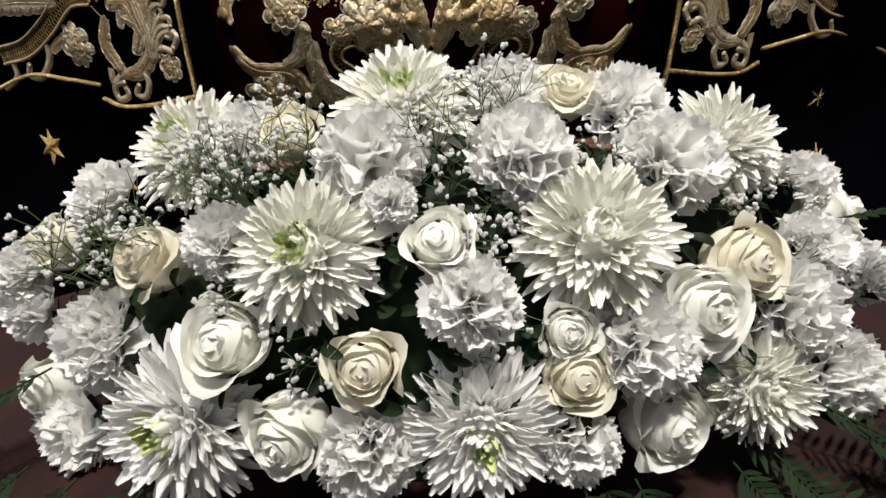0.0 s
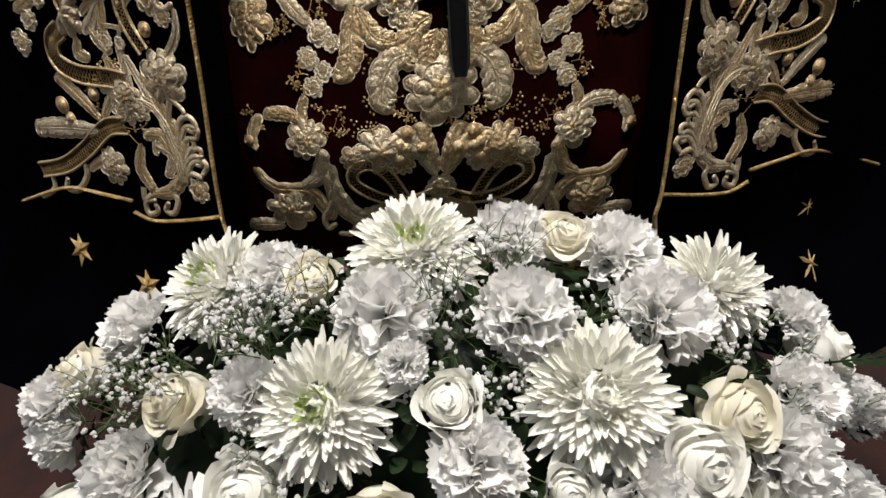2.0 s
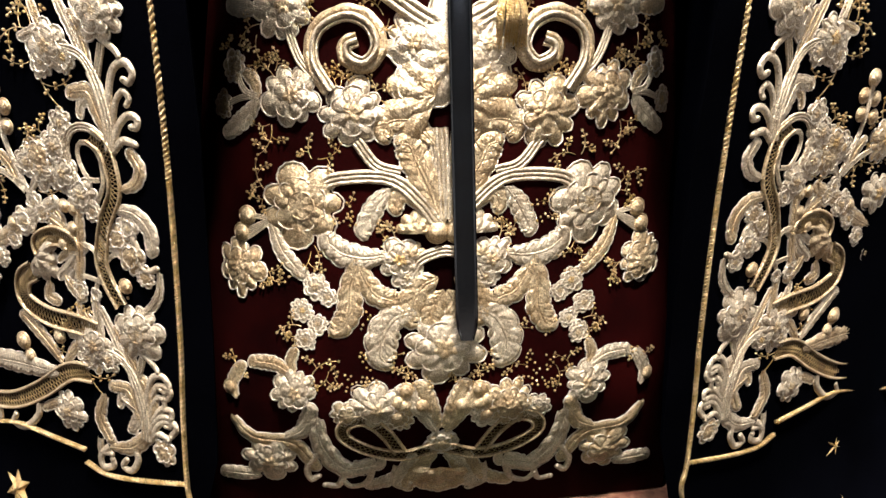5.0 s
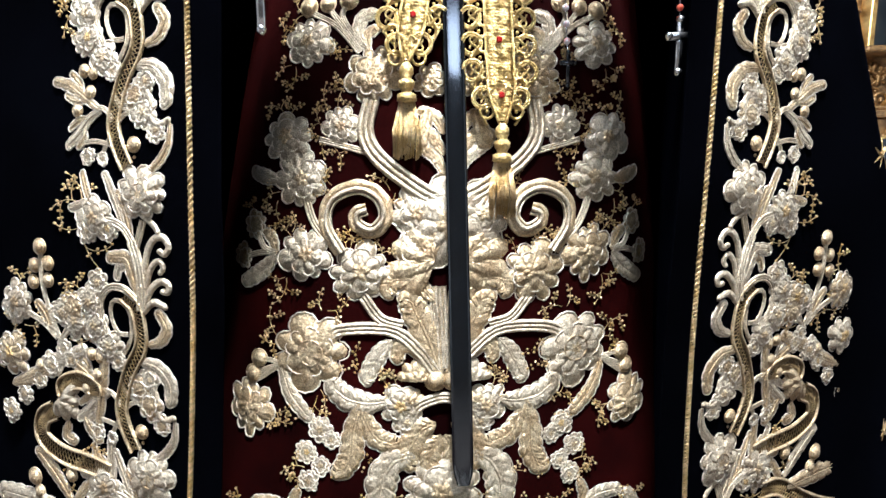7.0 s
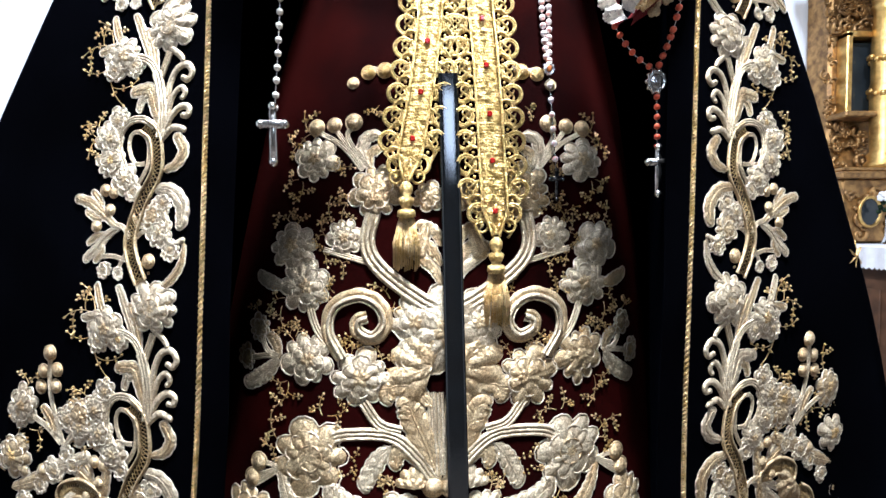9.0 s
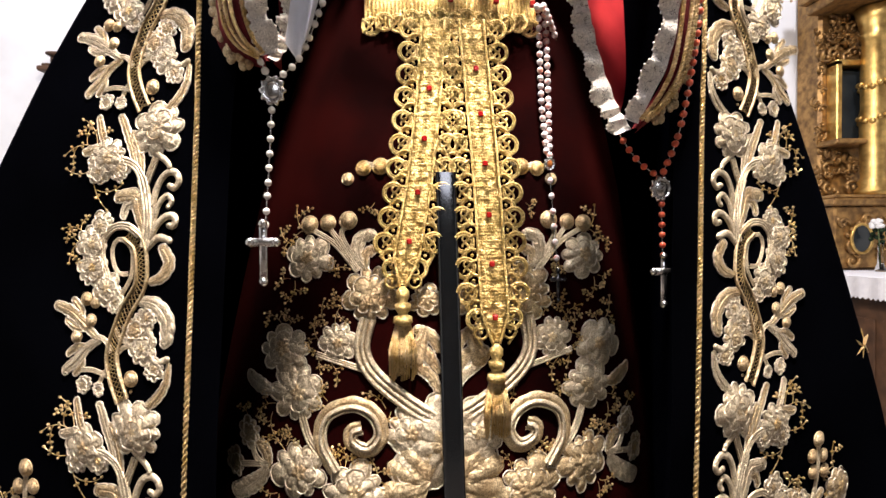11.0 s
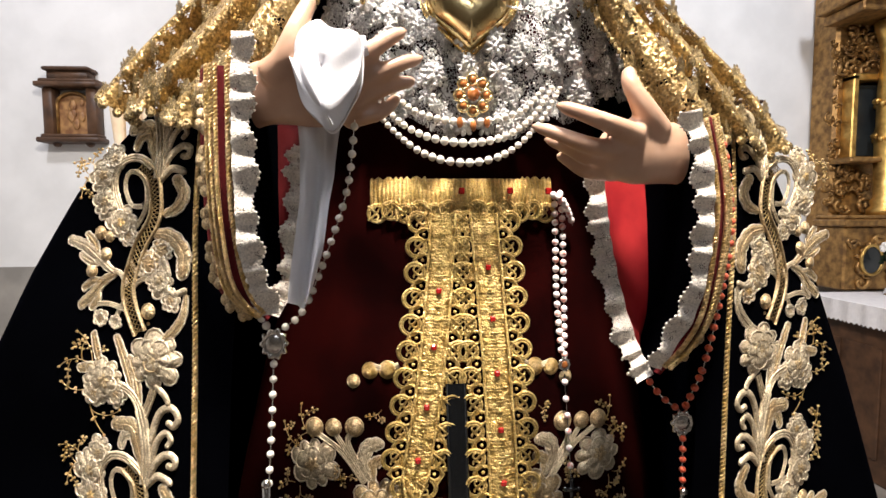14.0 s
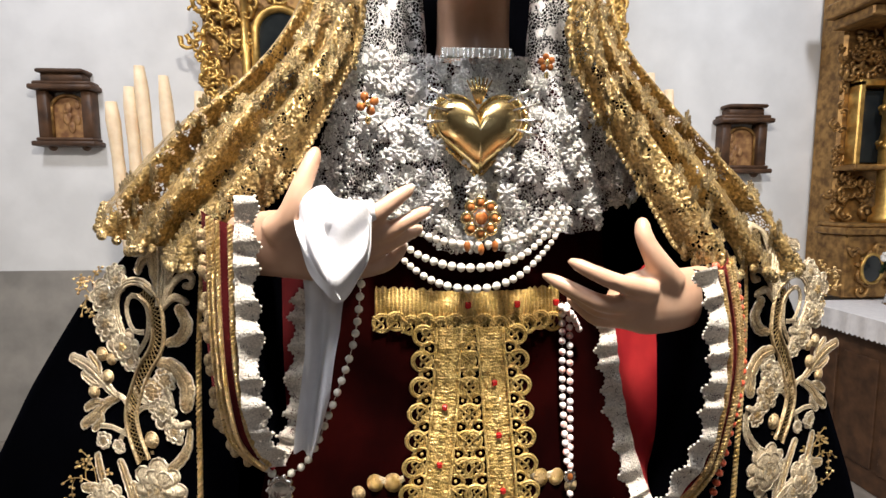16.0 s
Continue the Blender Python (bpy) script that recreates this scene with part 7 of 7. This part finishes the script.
rows = [[tuple(on_bib(j / 60 * 2 - 1, i / 34)) for j in range(61)] for i in range(35)]
part("lace_ground", Shape().grid(rows), SILVER_GAUZE, bib, "open silver net")
rows = [[tuple(on_bib(j / 40 * 1.9 - 0.95, 0.02 + i / 20 * 0.94, -0.012)) for j in range(41)] for i in range(21)]
part("bib_lining", Shape().grid(rows), WINE_VELVET, bib, "dark wine lining under the net")


def rosette_mesh(seed, r, mat, name):
    rng = random.Random(seed)
    sh = Shape()
    n = rng.choice((7, 8, 9))
    flat = lambda d, z, h: (d, -h, z)
    for k in range(n):
        a = 2 * math.pi * k / n + rng.uniform(-0.1, 0.1)
        pad(sh, flat, 0.2 * r * math.cos(a), 0.2 * r * math.sin(a), a, r * rng.uniform(0.75, 0.95), r * 0.25, 0.0, 0.22 * r, 0.1, 2)
    dome(sh, flat, 0, 0, r * 0.24, 0.15 * r, 0.3 * r, 8)
    return mesh_of(name, sh, mat)


def scatter(parent, mesh, p, tilt, size, name, flat=1.0):
    ob = new(name, mesh)
    ob.parent = parent
    ob.matrix_parent_inverse = Matrix.Translation(parent.location).inverted()
    ob.matrix_basis = Matrix.LocRotScale(p, Euler(tilt), (size, size * flat, size))
    return ob


SILVER_ROSETTES = [rosette_mesh(k, 0.0125, SILVER_LACE, "lace_rosette") for k in range(4)]
rng = random.Random(31)
for k in range(290):
    s, v = rng.uniform(-1, 1), rng.random() ** 0.75
    p = on_bib(s, v, 0.003 + rng.uniform(0, 0.003))
    scatter(bib, rng.choice(SILVER_ROSETTES), p, (rng.uniform(-0.3, 0.3), rng.uniform(0, 6.28), s * 0.5 + 0.45 * math.cos(s * 27) + rng.uniform(-0.2, 0.2)), rng.uniform(0.6, 1.15), "lace_rosette", 0.8)
tiny = Shape()
for k in range(1100):
    s, v = rng.uniform(-1, 1), rng.random() ** 0.8
    c, r = on_bib(s, v, 0.0025), rng.uniform(0.0022, 0.0042)
    for m in range(6):
        a = m * 1.047 + k
        tiny.ball((c.x + r * math.cos(a), c.y - 0.0005 * (m % 2), c.z + r * math.sin(a)), r * 0.42, 5, 3, (1, 0.6, 1))
part("lace_spangle", tiny, SILVER_LACE, bib, "tiny silver spangles", kind="stuff")
for sg, x0, x1 in ((-1, -0.105, -0.012), (1, 0.212, 0.118)):
    rows = []
    for i in range(16):
        v = i / 15
        rows.append([(x0 + (x1 - x0) * s * (1 - 0.15 * v), 0.83 + 0.05 * s - 0.006 * math.sin(s * 22), 2.01 + 0.18 * v) for s in [j / 20 for j in range(21)]])
    part("neck_pleat", Shape().grid(rows), SILVER_GAUZE, bib, "pleated silver lace beside the neck")


def pearl_strand(pts, big, small, label):
    ob = thing("pearl_necklace", pts[0], label, "necklace", "pearl strands")
    line = [Vector(p) for p in curve_through(pts, 160)]
    part("thread", Shape().tube(line, 0.0006, 4, False), SILVER, ob)
    total = sum((b - a).length for a, b in zip(line, line[1:]))
    run, last, need = 0.0, line[0], 0.0
    for p in line[1:]:
        run += (p - last).length
        s = run / total
        r = small + (big - small) * math.sin(math.pi * s) ** 2
        if run >= need:
            r *= 0.88
            part("pearl", Shape().ball(p, r, 12, 8), PEARL, ob)
            need = run + 2 * r
        last = p


pearl_strand([(-0.085, 0.79, 1.835), (-0.05, 0.785, 1.79), (-0.01, 0.78, 1.766), (0.039, 0.778, 1.758), (0.085, 0.78, 1.766), (0.122, 0.785, 1.79), (0.15, 0.79, 1.83)], 0.0062, 0.0040, "strand of cream pearls across the chest")
pearl_strand([(-0.095, 0.79, 1.83), (-0.06, 0.782, 1.782), (-0.015, 0.775, 1.745), (0.037, 0.772, 1.733), (0.088, 0.775, 1.745), (0.130, 0.782, 1.782), (0.16, 0.79, 1.83)], 0.0060, 0.0036, "longer strand of cream pearls across the chest")
pearl_strand([(-0.06, 0.80, 1.83), (-0.02, 0.792, 1.797), (0.045, 0.788, 1.785), (0.11, 0.792, 1.80), (0.14, 0.80, 1.83)], 0.0060, 0.0045, "short strand of cream pearls under the lace")

heart = thing("heart_brooch", (0.045, 0.79, 1.92), "polished gold heart brooch pierced by small silver daggers", "brooch")


def heart_pt(a):
    return 16 * math.sin(a) ** 3, 13 * math.cos(a) - 5 * math.cos(2 * a) - 2 * math.cos(3 * a) - math.cos(4 * a)


rows = []
for i in range(9):
    s = math.sin(math.pi / 2 * i / 8)
    depth = math.cos(math.pi / 2 * i / 8)
    rows.append([(0.045 + 0.0034 * hx * max(s, 0.02), 0.795 - 0.022 * depth, 1.922 + 0.0033 * (hz * max(s, 0.02))) for hx, hz in [heart_pt(2 * math.pi * k / 48) for k in range(48)]])
sh = Shape().grid(rows, close=True)
part("heart_body", sh, POLISHED_GOLD, heart)
rim = [(0.045 + 0.0037 * hx, 0.796, 1.922 + 0.0036 * hz) for hx, hz in [heart_pt(2 * math.pi * k / 70) for k in range(71)]]
twisted_cord(heart, rim, 0.0022, 160, "rope_rim", POLISHED_GOLD, "gold rope rim")
rows = [[(0.045 + 0.0034 * hx * f, 0.797 + 0.001 * f, 1.922 + 0.0033 * hz * f) for hx, hz in [heart_pt(2 * math.pi * k / 48) for k in range(48)]] for f in (0.95, 1.16)]
part("heart_border", Shape().grid(rows, close=True), POLISHED_GOLD, heart)
for k, (ang, r0) in enumerate(((150, 0.038), (167, 0.040), (184, 0.042), (30, 0.038), (14, 0.040), (-2, 0.042), (-16, 0.044))):
    c = Vector((0.045, 0.782, 1.935))
    d = Vector((math.cos(radians(ang)), -0.12, math.sin(radians(ang))))
    dg = Shape().tube([c + d * r0, c + d * (r0 + 0.016), c + d * (r0 + 0.018), c + d * (r0 + 0.03)], lambda s: 0.0016 if s < 0.4 else 0.0026 - 0.0012 * s, 8)
    side = Vector((-d.z, 0, d.x))
    dg.tube([c + d * (r0 + 0.017) - side * 0.007, c + d * (r0 + 0.017) + side * 0.007], 0.0014, 6)
    dg.ball(c + d * (r0 + 0.031), 0.003, 8, 5)
    part("dagger", dg, SILVER, heart, "small silver dagger")
flame = Shape()
for k in range(7):
    a = radians(60 + 10 * k)
    flame.tube([(0.045, 0.79, 1.955), (0.045 + 0.03 * math.cos(a), 0.786, 1.955 + 0.03 * math.sin(a))], lambda s: 0.0035 * (1 - 0.8 * s), 6)
part("flame", flame, POLISHED_GOLD, heart)

jewel = thing("drop_brooch", (0.048, 0.785, 1.81), "amber glass and gold cluster brooch with drops on silver lace", "brooch")
core = Shape().ball((0.048, 0.782, 1.818), 0.008, 12, 8, (1, 0.6, 1))
part("stone", core, AMBER, jewel)
for k in range(8):
    a = 2 * math.pi * k / 8
    part("stone", Shape().ball((0.048 + 0.017 * math.cos(a), 0.785, 1.818 + 0.019 * math.sin(a)), 0.0040, 9, 6, (1, 0.7, 1)), AMBER, jewel)
    part("setting", Shape().tube(ring_pts((0.048 + 0.017 * math.cos(a), 0.786, 1.818 + 0.019 * math.sin(a)), 0.0062, 12), 0.0026, 6), POLISHED_GOLD, jewel)
for dx, dz in ((-0.017, -0.03), (0.0, -0.034), (0.017, -0.03)):
    part("drop", Shape().ball((0.048 + dx, 0.783, 1.818 + dz - 0.004), 0.0042, 9, 7, (1, 0.8, 1.7)), AMBER, jewel)


def small_brooch(x, y, z, n, r, label):
    ob = thing("small_brooch", (x, y, z), label, "brooch", "small brooches")
    for k in range(n):
        a = 2 * math.pi * k / n + 0.4
        part("petal", Shape().ball((x + r * math.cos(a), y, z + r * math.sin(a)), r * 0.62, 8, 6, (1, 0.5, 1)), AMBER, ob)
    part("setting", Shape().ball((x, y - 0.002, z), r * 0.5, 8, 6), POLISHED_GOLD, ob)
    part("pendant", Shape().ball((x, y, z - r * 2.1), r * 0.4, 8, 6, (1, 0.7, 1.6)), POLISHED_GOLD, ob)


small_brooch(-0.088, 0.800, 1.955, 4, 0.009, "small amber flower brooch pinned to silver lace")
small_brooch(0.131, 0.808, 2.008, 5, 0.007, "small oval gold brooch pinned to silver lace")
small_brooch(0.195, 0.828, 1.950, 3, 0.007, "narrow gold pin on silver lace")
plate = thing("name_plate", (0.045, 0.81, 2.02), "narrow white gold plate with raised unreadable lettering", "name plate")
part("plate_bar", Shape().box(0.001, 0.089, 0.812, 0.815, 2.013, 2.026, 0.0008), SILVER, plate, smooth=False)
rng = random.Random(8)
x = 0.004
while x < 0.084:
    w = rng.uniform(0.003, 0.006)
    part("letter_bar", Shape().box(x, x + w, 0.8095, 0.812, 2.0145, 2.0245, 0.0006), PEARL, plate, smooth=False)
    x += w + 0.002

# Added black sheet: paints the shadow in the gaps between neck and lace.
inner = Shape().grid([[(-0.10 + 0.30 * k / 12, 0.975 - 0.03 * math.sin(math.pi * k / 12) - 0.075 * (2 * k / 12 - 1) ** 2, 1.96 + 0.40 * m / 8) for k in range(13)] for m in range(9)])
solo("neck_shade_panel", inner, BLACK_VELVET, "added black sheet standing in for shade behind the statue's neck", "hood")

# ---- gold lace veil over the shoulders ----
veil = thing("lace_veil", (0.05, 0.80, 1.95), "old gold metallic lace veil falling in folds over both shoulders", "veil")
GOLD_ROSETTES = [rosette_mesh(10 + k, 0.013, GOLD_LACE, "lace_rosette") for k in range(4)]
for sg, inner_pts, outer_pts in ((-1, [(-0.081, 0.8, 2.186), (-0.087, 0.8, 2.099), (-0.096, 0.795, 2.024), (-0.119, 0.785, 1.974), (-0.146, 0.77, 1.917), (-0.179, 0.75, 1.855), (-0.221, 0.735, 1.816), (-0.25, 0.725, 1.78)],
                                  [(-0.16, 0.9, 2.241), (-0.178, 0.9, 2.14), (-0.216, 0.89, 2.062), (-0.277, 0.875, 1.992), (-0.334, 0.86, 1.949), (-0.381, 0.85, 1.901), (-0.42, 0.84, 1.85), (-0.432, 0.83, 1.831)]),
                                 (1, [(0.15, 0.8, 2.194), (0.157, 0.8, 2.105), (0.158, 0.795, 2.022), (0.186, 0.785, 1.954), (0.217, 0.77, 1.896), (0.247, 0.75, 1.839), (0.272, 0.735, 1.791), (0.29, 0.73, 1.775)],
                                  [(0.224, 0.9, 2.253), (0.24, 0.9, 2.15), (0.263, 0.89, 2.06), (0.329, 0.875, 1.973), (0.393, 0.86, 1.901), (0.434, 0.85, 1.858), (0.475, 0.84, 1.804), (0.497, 0.83, 1.765)])):
    a, b = curve_through(inner_pts, 40), curve_through(outer_pts, 40)

    def on_veil(s, v, h=0.0):
        i = min(38, int(v * 39))
        f = v * 39 - i
        p = Vector(a[i]).lerp(Vector(a[i + 1]), f)
        q = Vector(b[i]).lerp(Vector(b[i + 1]), f)
        r = p.lerp(q, s)
        r.y += -0.018 * math.sin(math.pi * s) + (0.022 * math.sin(s * 20 + 1.2 * v) + 0.007 * math.sin(s * 37 + 2 * v)) * (0.45 + 0.55 * v) - h
        r.z -= 0.020 * math.sin(math.pi * s) * v ** 6 + 0.008 * math.sin(s * 12) * v ** 4
        return r
    rows = [[tuple(on_veil(j / 48, i / 44)) for j in range(49)] for i in range(45)]
    fall = part("veil_fall", Shape().grid(rows), GOLD_GAUZE, veil, "old gold net lace")
    rng = random.Random(50 + sg)
    for k in range(145):
        v = rng.random() ** 0.8
        s = rng.uniform(0.02, 0.88 if v > 0.45 else 0.62)
        scatter(veil, rng.choice(GOLD_ROSETTES), on_veil(s, v, 0.001), (rng.uniform(-0.25, 0.25), rng.uniform(0, 6.28), sg * 0.6), rng.uniform(0.5, 1.1), "lace_rosette", 0.12)
    edge = Shape()
    for k in range(26):
        s = k / 25
        p = on_veil(s, 1.0)
        edge.ball((p.x, p.y - 0.001, p.z - 0.002), 0.0062, 8, 5, (1, 0.35, 1))
    for k in range(60):
        p = on_veil(0.01, k / 59)
        edge.ball((p.x, p.y - 0.001, p.z), 0.0030, 7, 5, (1, 0.6, 1.3))
    part("scalloped_border", edge, GOLD_LACE, veil, "scalloped gold lace border", kind="stuff")
hood, rows = Shape(), []
for i in range(19):
    a = math.pi * (0.06 + 0.88 * i / 18)
    rows.append([(0.052 + 0.155 * math.cos(a) * c, 0.93 - 0.10 * math.sin(math.pi * k / 10) * s_ + 0.06 * (1 - s_), 2.20 + 0.24 * math.sin(a) * c) for k, c, s_ in [(m, 1.0 - 0.02 * math.sin(m * 2.2), 1 - m / 10) for m in range(11)]])
hood.grid(rows)
part("veil_hood", hood, GOLD_GAUZE, veil, "gold lace over the crown of the head")
